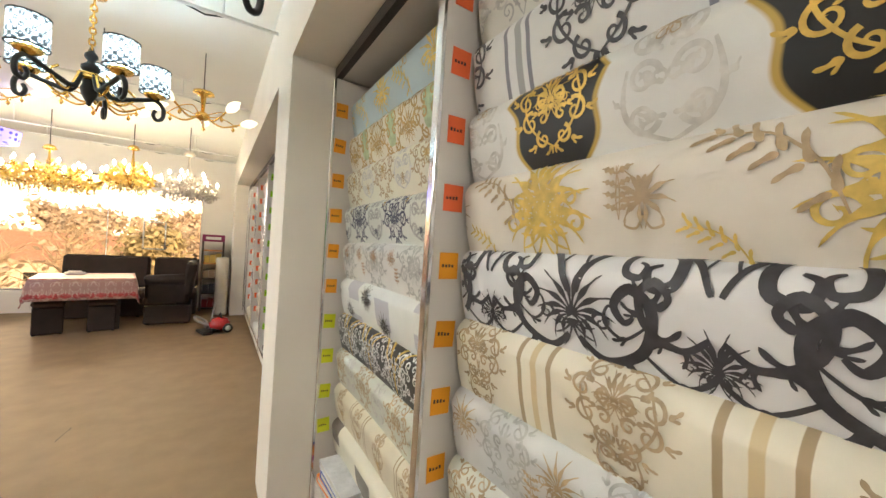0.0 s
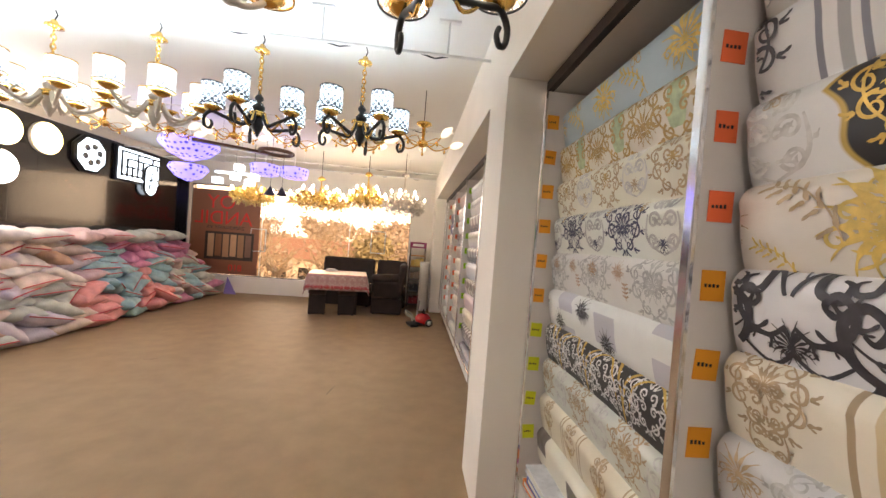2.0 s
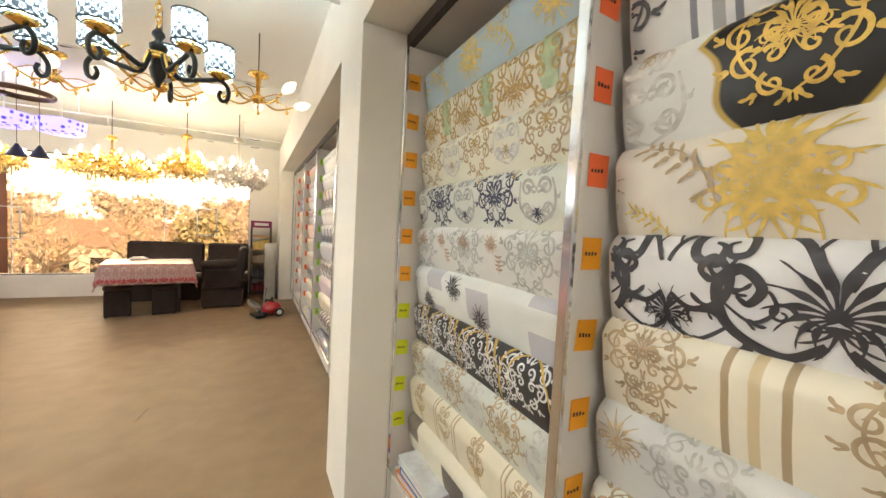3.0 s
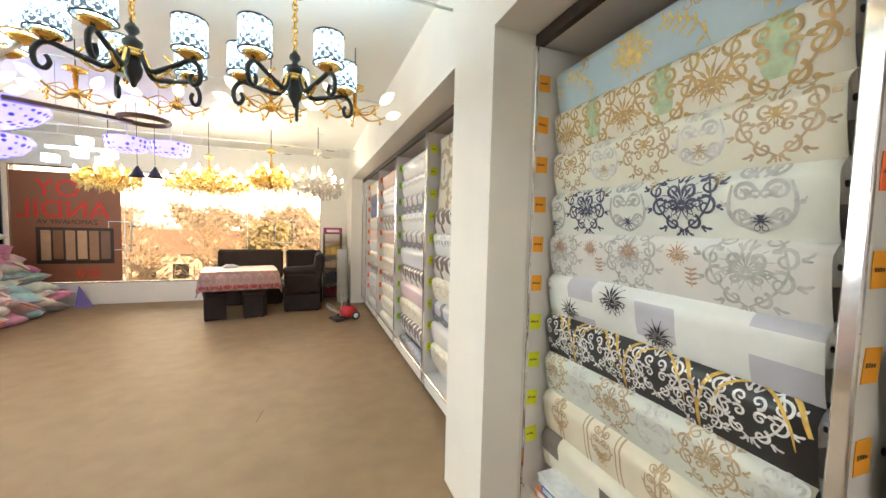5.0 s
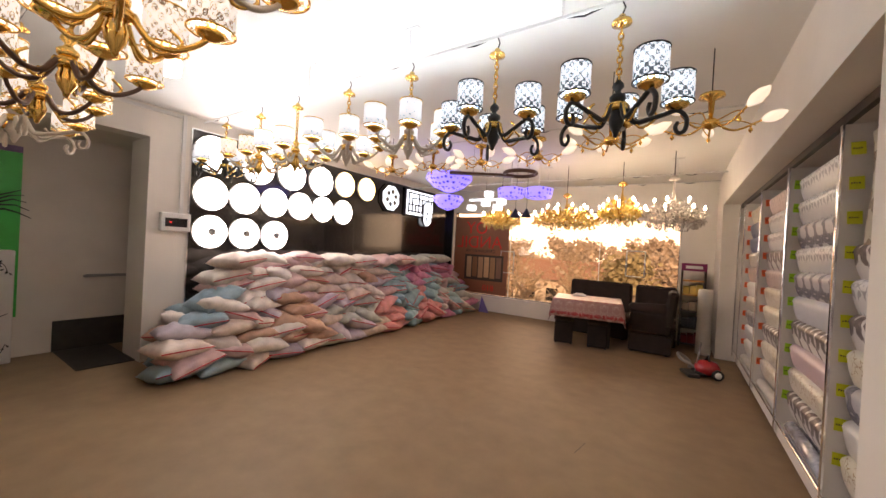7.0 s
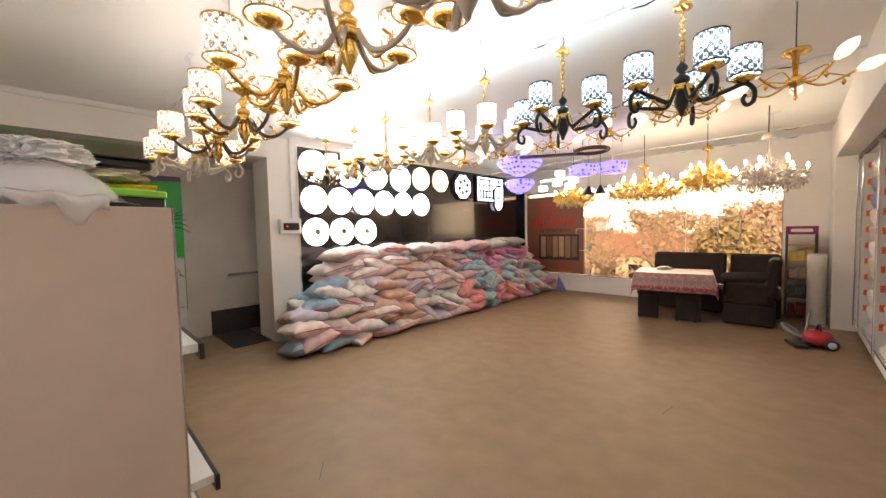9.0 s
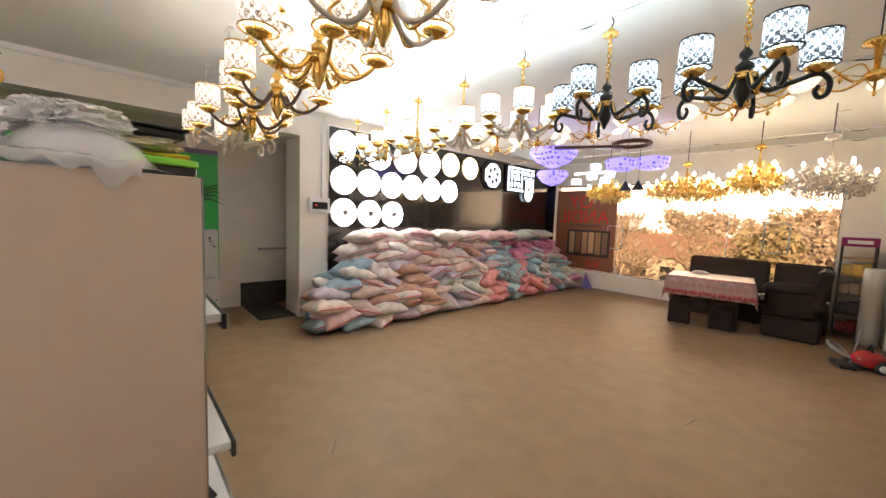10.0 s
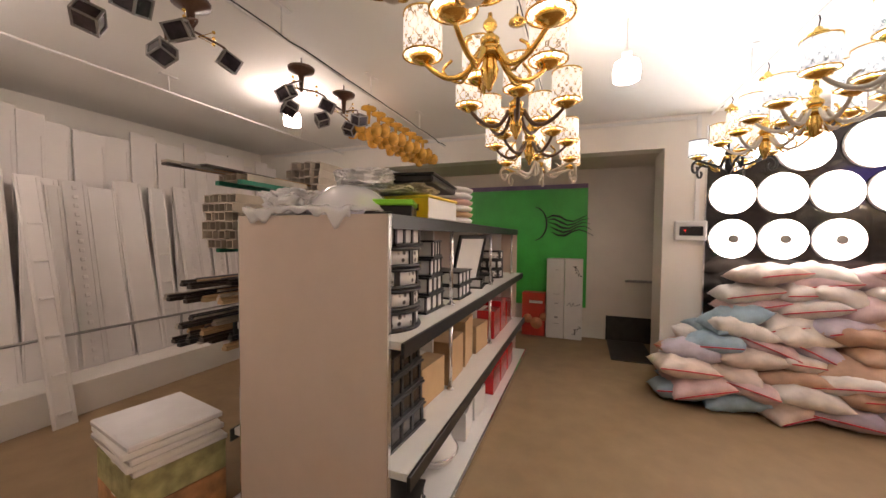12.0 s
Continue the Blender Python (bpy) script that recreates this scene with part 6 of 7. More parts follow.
def spot_cluster(x, y, z, turn, n=3):
    t = thing("spot_lamp_cluster", "unlit ceiling lamp with smoked glass cubes on curved arms", "lamp", "smoked glass lamps", (x, y, z), turn)
    part("canopy", lathe([(0.09, 0.16), (0.085, 0.14), (0.02, 0.11), (0.012, 0.0)], 16), BROWNM, t)
    part("cord", tube([(0, 0, 0.155), (0, 0, 0.23)], 0.004, 4), BLACK, t)
    for k in range(n):
        a = 2 * math.pi * k / n
        c, s = math.cos(a), math.sin(a)
        arm = part("arm", tube(smooth_path([(0, 0, 0.02), (0.09 * c - 0.05 * s, 0.09 * s + 0.05 * c, 0.03), (0.15 * c, 0.15 * s, -0.01), (0.165 * c, 0.165 * s, -0.035)], 5), 0.006, 6), BROWNM, t)
        bm = bmesh.new()
        m = pose(0.172 * c, 0.172 * s, -0.075, 20, 24, math.degrees(a)) @ Matrix.Scale(0.78, 4)
        add_box(bm, (-0.055, -0.055, -0.045), (0.055, 0.055, 0.045), 0.008, m)
        part("glass_cube", bm, SMOKE, arm, "smoked glass cube")
        bm = bmesh.new()
        for sx in (-1, 1):
            for sy in (-1, 1):
                add_box(bm, (sx * 0.056 - 0.005, sy * 0.056 - 0.005, -0.05), (sx * 0.056 + 0.005, sy * 0.056 + 0.005, 0.05), 0, m)
            for sz in (-0.05, 0.042):
                add_box(bm, (-0.06, sx * 0.056 - 0.005, sz), (0.06, sx * 0.056 + 0.005, sz + 0.008), 0, m)
                add_box(bm, (sx * 0.056 - 0.005, -0.06, sz), (sx * 0.056 + 0.005, 0.06, sz + 0.008), 0, m)
        part("cube_frame", bm, GREYPL, arm)
    bm = bmesh.new()
    for k in range(8):
        a = k * 2.1
        add_tube(bm, [(0.03 * math.cos(a), 0.03 * math.sin(a), 0.0), (0.10 * math.cos(a), 0.10 * math.sin(a), 0.06 - 0.01 * k)], 0.002, 3)
        add_ball(bm, (0.10 * math.cos(a), 0.10 * math.sin(a), 0.06 - 0.01 * k), 0.009, 6)
    tagged(part("beads", bm, GOLD, t, "beaded sprigs"), kind="stuff")


for x, turn in ((-0.72, 0), (-1.14, 40), (-1.90, 10), (-2.38, 80)):
    spot_cluster(x, 0.54, 2.50, turn)
for k in range(8):
    x = -2.72 - 0.17 * k
    t = thing("amber_lamp", "amber glass ceiling lamp with small cups", "lamp", "amber lamps", (x, 0.56, 2.52))
    part("canopy", lathe([(0.07, 0.14), (0.07, 0.125), (0.02, 0.11), (0.01, 0.0)], 12), AMBER, t)
    part("cord", tube([(0, 0, 0.135), (0, 0, 0.175)], 0.004, 4), BLACK, t)
    for j in range(6):
        a = j * 1.05 + k
        part("glass_cup", lathe([(0.01, 0.03), (0.045, 0.0), (0.05, -0.05), (0.035, -0.09), (0.001, -0.10)], 10, (0.14 * math.cos(a), 0.14 * math.sin(a), -0.02 - 0.03 * (j % 2))), AMBER, t)
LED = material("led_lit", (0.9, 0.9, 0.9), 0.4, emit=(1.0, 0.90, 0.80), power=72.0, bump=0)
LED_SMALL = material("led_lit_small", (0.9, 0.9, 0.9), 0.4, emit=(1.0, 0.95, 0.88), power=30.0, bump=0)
# the last two bulbs are unseen, added to brighten the island end and mouldings
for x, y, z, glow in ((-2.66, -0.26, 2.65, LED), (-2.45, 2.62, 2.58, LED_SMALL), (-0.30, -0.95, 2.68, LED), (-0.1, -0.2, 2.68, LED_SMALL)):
    t = thing("led_bulb", "lit white bulb on a ceiling cord, two of four added unseen", "lamp", "bare bulbs", (x, y, z))
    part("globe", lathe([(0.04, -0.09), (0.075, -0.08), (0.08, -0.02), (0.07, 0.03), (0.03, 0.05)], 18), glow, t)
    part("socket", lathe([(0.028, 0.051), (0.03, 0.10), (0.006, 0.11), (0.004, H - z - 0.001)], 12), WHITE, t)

# ---- table corner ----
VELOUR = material("brown_velour", (0.022, 0.012, 0.009), 0.85, spread=0.35, scale=6, bump=0.4, fine=300)
SEAT = material("worn_brown_seat", (0.06, 0.032, 0.022), 0.8, spread=0.3, scale=5, bump=0.3, fine=300)
CLOTH = paper("tablecloth_print", (0.34, 0.19, 0.17), [((0.34, 0.035, 0.04), 0.22, 9, 0.42, 0), ((0.5, 0.36, 0.32), 0.17, 10, 0.42, 0.2)], seed=95, rough=0.3)
tb = thing("table", "dark wooden dining table under a flowered cloth", "table", "", (-0.87, 8.08, 0), 9)
part("tabletop", boxes(((-0.50, -0.40, 0.715), (0.50, 0.40, 0.745)), bevel=0.006), DARKWOOD, tb)
for sx in (-0.34, 0.34):
    for sy in (-0.14, 0.30):
        part("leg", boxes(((sx - 0.025, sy - 0.025, 0), (sx + 0.025, sy + 0.025, 0.714)), bevel=0.004), DARKWOOD, tb)
bm = bmesh.new()
verts, uvs, faces = [], [], []
nx, ny = 34, 24
for j in range(ny + 1):
    for i in range(nx + 1):
        u, v = (i / nx - 0.5) * 1.58, (j / ny - 0.5) * 1.38
        ex, ey = max(0, abs(u) - 0.515), max(0, abs(v) - 0.415)
        drop = max(ex, ey) + 0.3 * min(ex, ey)
        k = 0.02 * math.sin(22 * u + 9 * v) * min(1, drop * 8)
        x = math.copysign(min(abs(u), 0.515) + 0.12 * ex + abs(k) * (ex > 0), u)
        y = math.copysign(min(abs(v), 0.415) + 0.12 * ey + abs(k) * (ey > 0), v)
        verts.append((x, y, 0.752 - drop))
        uvs.append((u, v))
for j in range(ny):
    for i in range(nx):
        a = j * (nx + 1) + i
        faces.append((a, a + 1, a + nx + 2, a + nx + 1))
me = bpy.data.meshes.new("tablecloth")
me.from_pydata(verts, [], faces)
lay = me.uv_layers.new(name="UVMap")
for lp in me.loops:
    lay.data[lp.index].uv = uvs[lp.vertex_index]
for p in me.polygons:
    p.use_smooth = True
me.materials.append(CLOTH)
cl = new("tablecloth", me)
cl.matrix_basis = pose(-0.87, 8.08, 0, 0, 0, 9)
cl.modifiers.new("thickness", "SOLIDIFY").thickness = 0.003
tagged(cl, "red and beige flowered oilcloth spread over the table", "tablecloth")
solid("paper_bag", boxes(((-0.11, -0.06, 0), (0.11, 0.07, 0.025)), ((-0.08, -0.05, 0.0255), (0.07, 0.04, 0.045)), bevel=0.01), WHITE, "small white packet lying on the tablecloth", "packet", at=pose(-1.05, 8.3, 0.754, 0, 0, 15))


def stool(x, y, turn):
    t = thing("stool", "square dark brown velour stool by the table", "stool", "stools", (x, y, 0), turn)
    part("base", boxes(((-0.145, -0.145, 0.012), (0.145, 0.145, 0.36)), bevel=0.012), VELOUR, t)
    bm = boxes(((-0.158, -0.158, 0.362), (0.158, 0.158, 0.44)), bevel=0.03)
    part("cushion", bm, SEAT, t, "padded seat cushion")
    for sx in (-0.12, 0.12):
        for sy in (-0.12, 0.12):
            part("foot", lathe([(0.018, 0), (0.02, 0.012)], 8, (sx, sy, 0)), BLACK, t)


stool(-1.20, 7.93, 14)
stool(-0.68, 7.99, 10)


def sofa(length, at, turn, label, arm_end):
    t = thing("corner_bench_sofa", label, "sofa", "corner bench", at, turn)
    h = length / 2
    part("base", boxes(((-h, -0.30, 0.02), (h, 0.28, 0.30)), bevel=0.015), VELOUR, t)
    n = max(1, round(length / 0.75))
    for k in range(n):
        a = -h + length * k / n
        part("seat_cushion", boxes(((a + 0.005, -0.32, 0.302), (a + length / n - 0.005, 0.12, 0.44)), bevel=0.035), SEAT, t, "worn seat cushion")
    for k in range(n):
        a = -h + length * k / n
        bm = bmesh.new()
        add_box(bm, (a + 0.004, 0.0, 0), (a + length / n - 0.004, 0.15, 0.55), 0.04, pose(0, 0.13, 0.44, -8))
        part("backrest", bm, VELOUR, t)
    if arm_end:
        bm = bmesh.new()
        sx = arm_end * (h - 0.10)
        add_box(bm, (sx - 0.09, -0.30, 0.30), (sx + 0.10, 0.25, 0.66), 0.05)
        add_tube(bm, [(sx, -0.31, 0.66), (sx, -0.28, 0.67), (sx, 0.2, 0.70), (sx, 0.23, 0.70)], [0.06, 0.09, 0.09, 0.06], 12)
        part("armrest", bm, VELOUR, t, "rolled armrest")
    for sx in (-h + 0.08, h - 0.08):
        for sy in (-0.25, 0.22):
            part("foot", lathe([(0.025, 0), (0.028, 0.02)], 8, (sx, sy, 0)), BLACK, t)


sofa(1.12, (-0.88, 9.08, 0), 0, "dark brown velour corner bench under the window", 0)
sofa(0.66, (0.06, 9.05, 0), 0, "dark brown velour corner seat under the window", 0)
sofa(0.66, (0.06, 8.42, 0), -90, "dark brown velour bench end with a worn seat", 1)

# narrow rack with coloured cards
rk = thing("card_rack", "narrow dark display rack with sample cards and boxes", "rack", "", (0.60, 9.28, 0))
for sx in (-0.165, 0.165):
    part("upright", boxes(((sx - 0.015, -0.14, 0), (sx + 0.015, 0.15, 1.30)), bevel=0.003), DARKWOOD, rk)
for k, z in enumerate((0.04, 0.32, 0.60, 0.88, 1.12)):
    part("shelf", boxes(((-0.149, -0.16, z), (0.149, 0.14, z + 0.02))), DARKWOOD if k < 3 else material("rack_wood", (0.48, 0.24, 0.06), 0.5), rk)
part("header", boxes(((-0.18, -0.15, 1.301), (0.18, -0.12, 1.43)), bevel=0.003), material("rack_header", (0.22, 0.015, 0.09), 0.4), rk, "dark magenta header board")
part("header_sign", boxes(((-0.12, -0.154, 1.34), (0.12, -0.151, 1.39))), WHITE, rk, "white sign bar")
for k, (z, c) in enumerate(((0.062, (0.25, 0.02, 0.03)), (0.342, (0.05, 0.05, 0.06)), (0.622, (0.3, 0.22, 0.15)), (0.902, (0.6, 0.42, 0.1)))):
    for j in range(3):
        solid("sample_box", boxes(((-0.045, -0.10, 0), (0.045, 0.10, 0.13 + 0.02 * j)), bevel=0.004), material("sample_box_paper", c, 0.6, spread=0.2), "small sample box on the narrow rack", "box", "sample boxes", at=pose(0.60 - 0.095 + 0.095 * j, 9.28, z))
# white roll standing in the corner
bm = bmesh.new()
add_lathe(bm, [(0.02, 0.0), (0.10, 0.002), (0.105, 0.04), (0.10, 0.5), (0.104, 1.0), (0.09, 1.03), (0.03, 1.02)], 20)
solid("packing_roll", bm, material("white_foam", (0.62, 0.59, 0.55), 0.6, spread=0.05), "white foam packing roll standing upright in the corner", "roll", at=pose(0.76, 8.78, 0))
# floor cleaner
REDP = material("red_plastic", (0.45, 0.015, 0.02), 0.25, bump=0.0, coat=0.5)
vc = thing("vacuum_cleaner", "red and black vacuum cleaner standing on the floor", "vacuum cleaner", "", (0.74, 7.46, 0), 20)
part("body", lathe([(0.10, 0.03), (0.14, 0.07), (0.145, 0.12), (0.11, 0.19), (0.03, 0.21)], 18), REDP, vc)
part("base", boxes(((-0.15, -0.11, 0.025), (0.15, 0.11, 0.07)), bevel=0.02), BLACK, vc)
for s in (-1, 1):
    wh = part("wheel", tube([(0.06, s * 0.12, 0.065), (0.06, s * 0.16, 0.065)], 0.065, 16), BLACK, vc)
    part("hub", tube([(0.06, s * 0.161, 0.065), (0.06, s * 0.166, 0.065)], 0.038, 14), WHITE, wh)
part("handle", tube([(0, -0.06, 0.20), (0.0, -0.02, 0.27), (0.0, 0.05, 0.2)], 0.013, 8), BLACK, vc)
part("hose", tube(smooth_path([(-0.12, 0, 0.1), (-0.25, 0.12, 0.16), (-0.22, 0.30, 0.20), (-0.08, 0.32, 0.1), (-0.10, 0.25, 0.03)], 6), 0.02, 8), GREYPL, vc, "ribbed hose")
part("tube", tube([(-0.14, -0.02, 0.05), (-0.06, 0.05, 0.42)], 0.012, 8), GREYPL, vc, "grey suction tube")
part("nozzle", boxes(((-0.27, -0.16, 0.0), (-0.13, 0.12, 0.045)), bevel=0.012), BLACK, vc, "floor nozzle")

# ---- shelf island ----
LAMINATE = material("beige_laminate", (0.62, 0.50, 0.42), 0.5, spread=0.02, bump=0.02)
U0, U1, UY0, UY1, UYM = -1.225, -4.55, 0.745, 1.607, 1.176
un = thing("shelf_island", "beige laminated double-sided shelf island with black-edged white boards", "shelf", "", ((U0 + U1) / 2, UYM, 0))
L = (U0 - U1) / 2
part("end_panel", boxes(((L - 0.02, UY0 - UYM, 0.0), (L, UY1 - UYM, 1.60)), bevel=0.002), LAMINATE, un)
part("end_panel", boxes(((-L, UY0 - UYM, 0.0), (-L + 0.02, UY1 - UYM, 1.60)), bevel=0.002), LAMINATE, un)
for sy in (UY0 - UYM - 0.003, UY1 - UYM + 0.001):
    part("panel_edge", boxes(((L - 0.021, sy, 0.0), (L + 0.001, sy + 0.006, 1.60))), CHROME, un, "chrome panel edging")
part("back_board", boxes(((-L + 0.021, -0.01, 0.05), (L - 0.021, 0.01, 1.56))), LAMINATE, un)
for f in (0.44, -0.23, -0.9):
    part("divider", boxes(((L * f - 0.01, 0.011, 0.485), (L * f + 0.01, 0.26, 1.55))), WHITE, un)
for side in (1, -1):
    for z, d in ((1.565, 0.425), (1.015, 0.50), (0.445, 0.53), (0.04, 0.56)):
        y0, y1 = (0.011, d) if side > 0 else (-d + 0.03, -0.011)
        b = part("shelf_board", boxes(((-L + 0.021, y0, z), (L - 0.021, y1 - 0.006, z + 0.035))), WHITE, un)
        e = (y1 - 0.005, y1 + 0.012) if side > 0 else (y0 - 0.012, y0 - 0.001)
        part("edge_profile", boxes(((-L, e[0], z - 0.03), (L - 0.001, e[1], z + 0.037)), bevel=0.002), BLACK if z > 0.1 else CHROME, b, "black edge profile")
for f in (0.45, -0.22, -0.89):
    for z0, z1 in ((0.0755, 0.444), (0.481, 1.014), (1.051, 1.564)):
        p = part("post", tube([(L * f, 0.395, z0), (L * f, 0.395, z1)], 0.013, 10), CHROME, un, "chrome post")
        part("post_foot", lathe([(0.028, z0 + 0.0005), (0.028, z0 + 0.006), (0.014, z0 + 0.015)], 12, (L * f, 0.395, 0)), CHROME, p)

DOTTED = lace("dotted_white_glass", (0.74, 0.72, 0.70), (0.05, 0.04, 0.04), 0.0, 30, 0.26, (1, 1, 1), "dots")


def drum_lamp(x, y, z, r, group):
    t = thing("drum_ceiling_lamp", "black rimmed drum ceiling lamp with dotted white band", "lamp", group, (x, y, z), random.uniform(0, 90))
    part("band", lathe([(r, 0.018), (r * 1.01, 0.05), (r, 0.082)], 30), DOTTED, t, "dotted white band")
    part("lower_rim", lathe([(r * 1.08, 0), (r * 1.1, 0.008), (r * 1.08, 0.017)], 30), BLACK, t)
    part("upper_rim", lathe([(r * 1.08, 0.083), (r * 1.1, 0.092), (r * 1.0, 0.10)], 30), BLACK, t)
    for k in range(8):
        a = k * math.pi / 4
        part("strap", boxes(((-0.013, -0.004, 0.017), (0.013, 0.008, 0.083))), BLACK, t).matrix_basis = pose(r * 1.0 * math.cos(a), r * 1.0 * math.sin(a), 0, 0, 0, math.degrees(a) - 90)


def square_lamp(x, y, z, s, h, turn, group, tilt=0.0):
    t = thing("square_ceiling_lamp", "square black and white ceiling lamp, unlit, stacked on a shelf", "lamp", group, (x, y, z))
    t.matrix_basis = pose(x, y, z, tilt, 0, turn)
    part("plate", boxes(((-s, -s, 0), (s, s, 0.012)), bevel=0.003), BLACK, t)
    part("glass", boxes(((-s * 0.9, -s * 0.9, 0.0125), (s * 0.9, s * 0.9, h - 0.0125)), bevel=0.006), (BLACKGLOSS if group == "lower square lamps" else DOTTED) if s > 0.15 else WHITE, t, "glass body")
    part("cover", boxes(((-s, -s, h - 0.012), (s, s, h)), bevel=0.003), BLACK, t)
    for sx in (-1, -0.33, 0.33, 1):
        for sy in (-1, 1):
            part("strap", boxes(((sx * s * 0.88 - 0.012, sy * s * 0.905 - 0.004, 0.0125), (sx * s * 0.88 + 0.012, sy * s * 0.905 + 0.004, h - 0.0125))), BLACK, t)


for k in range(4):
    drum_lamp(-1.49, 1.41, 1.051 + 0.101 * k, 0.195, "drum lamps")
for k in range(4):
    square_lamp(-1.93, 1.40, 1.051 + 0.108 * k, 0.15, 0.107, 4 * k, "square lamps")
square_lamp(-1.52, 1.40, 1.457, 0.17, 0.10, 3, "square lamps")
for k in range(2):
    square_lamp(-2.48, 1.40, 1.051 + 0.101 * k, 0.17, 0.10, 2, "square lamps")
for k in range(4):
    square_lamp(-1.52, 1.40 - 0.005 * k, 0.482 + 0.115 * k, 0.18, 0.114, -4 + 2 * k, "lower square lamps")
for k in range(2):
    square_lamp(-3.05 - 0.34 * k, 1.42, 1.051, 0.14, 0.09, 8, "far square lamps")
for k in range(3):
    drum_lamp(-3.9, 1.42, 1.052 + 0.101 * k, 0.13, "far drum lamps")
fr_ = thing("picture_frame", "black frame with a white panel leaning on the shelf", "frame", "", (-2.86, 1.42, 1.053))
m_ = pose(0, 0, 0, -14, 0, -20)
bm = bmesh.new()
for lo, hi in (((-0.19, -0.01, 0), (0.19, 0.01, 0.03)), ((-0.19, -0.01, 0.45), (0.19, 0.01, 0.48)), ((-0.19, -0.01, 0.03), (-0.16, 0.01, 0.45)), ((0.16, -0.01, 0.03), (0.19, 0.01, 0.45))):
    add_box(bm, lo, hi, 0.003, m_)
part("frame", bm, BLACK, fr_)
bm = bmesh.new()
add_box(bm, (-0.159, -0.003, 0.031), (0.159, 0.003, 0.449), 0, m_)
part("panel", bm, WHITE, fr_)
KRAFT = material("kraft_card", (0.46, 0.30, 0.16), 0.75, spread=0.08)


def carton(x, y, z, sx, sy, sz, mat, label, turn=0.0, group="cartons"):
    t = thing("carton", label, "box", group, (x, y, z), turn)
    part("box", boxes(((-sx, -sy, 0), (sx, sy, sz)), bevel=0.004), mat, t)
    part("tape", boxes(((-sx * 1.002, -0.025, sz + 0.0003), (sx * 1.002, 0.025, sz + 0.0012))), CORE, t, "strip of tape")
    for d in (-1, 1):
        part("flap_line", boxes(((-sx, d * sy * 0.985 - 0.001, sz + 0.0002), (sx, d * sy * 0.985 + 0.001, sz + 0.001))), DARKWOOD, t)


for k in range(4):
    carton(-1.96 - 0.37 * k, 1.37 + 0.02 * (k % 2), 0.481, 0.16, 0.16, 0.24 + 0.06 * (k % 3), KRAFT, "brown kraft cardboard carton on the shelf", 5 * (k % 3) - 4, "kraft cartons")
for k in range(3):
    carton(-3.55 - 0.32 * k, 1.43, 0.481, 0.14, 0.15, 0.28 + 0.05 * (k % 2), REDP, "red lamp carton on the shelf", 0, "red cartons")
carton(-2.36, 1.52, 0.076, 0.13, 0.12, 0.2, WHITE, "printed white lamp carton on the bottom board", 6, "printed cartons")
carton(-2.68, 1.52, 0.076, 0.13, 0.12, 0.2, WHITE, "printed white lamp carton on the bottom board", -4, "printed cartons")
for k in range(3):
    carton(-3.2 - 0.34 * k, 1.53, 0.076, 0.15, 0.13, 0.22, REDP, "red carton on the bottom board", 0, "red cartons")
# bowl lamp wrapped in film
bl = thing("bowl_lamp", "white glass bowl lamp with metal rings on the bottom board", "lamp", "", (-1.98, 1.50, 0.076))
part("bowl", lathe([(0.06, 0), (0.15, 0.03), (0.17, 0.08), (0.13, 0.15), (0.05, 0.19)], 24), WHITE, bl)
part("ring", tube([(0.17 * math.cos(a), 0.17 * math.sin(a), 0.08) for a in [2 * math.pi * k / 24 for k in range(25)]], 0.008, 6), CHROME, bl)
square_lamp(-1.48, 1.49, 0.076, 0.15, 0.10, 12, "lower square lamps")

# things on top of the island
FILM = material("cloudy_film", (0.92, 0.90, 0.91), 0.10, spread=0.04, scale=10, bump=0.12, fine=18, coat=1.0)
FILM.node_tree.nodes["Principled BSDF"].inputs["Transmission Weight"].default_value = 0.15
CLEAR = material("clear_film", (0.92, 0.90, 0.90), 0.12, spread=0.04, scale=10, bump=0.08, fine=26, coat=0.8)
CLEAR.node_tree.nodes["Principled BSDF"].inputs["Alpha"].default_value = 0.42
BLUEGLASS = material("bluish_white_glass", (0.70, 0.70, 0.80), 0.1, spread=0.03, bump=0.0, coat=0.5)


def wrapped(name, label, x, y, z, sx, sy, sz, seed, mat, turn=0.0):
    """A crumpled film parcel."""
    r = random.Random(seed)
    bm = bmesh.new()
    nu, nv = 64, 36
    verts, faces = [], []
    for j in range(nv + 1):
        for i in range(nu):
            a, b = 2 * math.pi * i / nu, math.pi * j / nv - math.pi / 2
            d = Vector((math.cos(a) * math.cos(b), math.sin(a) * math.cos(b), math.sin(b)))
            k = 1 + 0.22 * noise.noise(d * 2.0 + Vector((seed, 0, 0))) - 0.30 * abs(noise.noise(d * 3.2 + Vector((seed, 3, 0)))) - 0.20 * abs(noise.noise(d * 7.5 + Vector((seed, 5, 0)))) - 0.10 * abs(noise.noise(d * 14 + Vector((seed, 9, 0))))
            q = Vector([math.copysign(abs(c) ** 0.6, c) for c in d])
            verts.append((q.x * sx * k, q.y * sy * k, max(-sz, q.z * sz * k)))
    for j in range(nv):
        for i in range(nu):
            faces.append((j * nu + i, j * nu + (i + 1) % nu, (j + 1) * nu + (i + 1) % nu, (j + 1) * nu + i))
    add_faces(bm, verts, faces)
    bmesh.ops.remove_doubles(bm, verts=bm.verts, dist=0.0005)
    return solid(name, bm, mat, label, "parcel", "parcels on the island", at=pose(x, y, z + sz, 0, 0, turn))


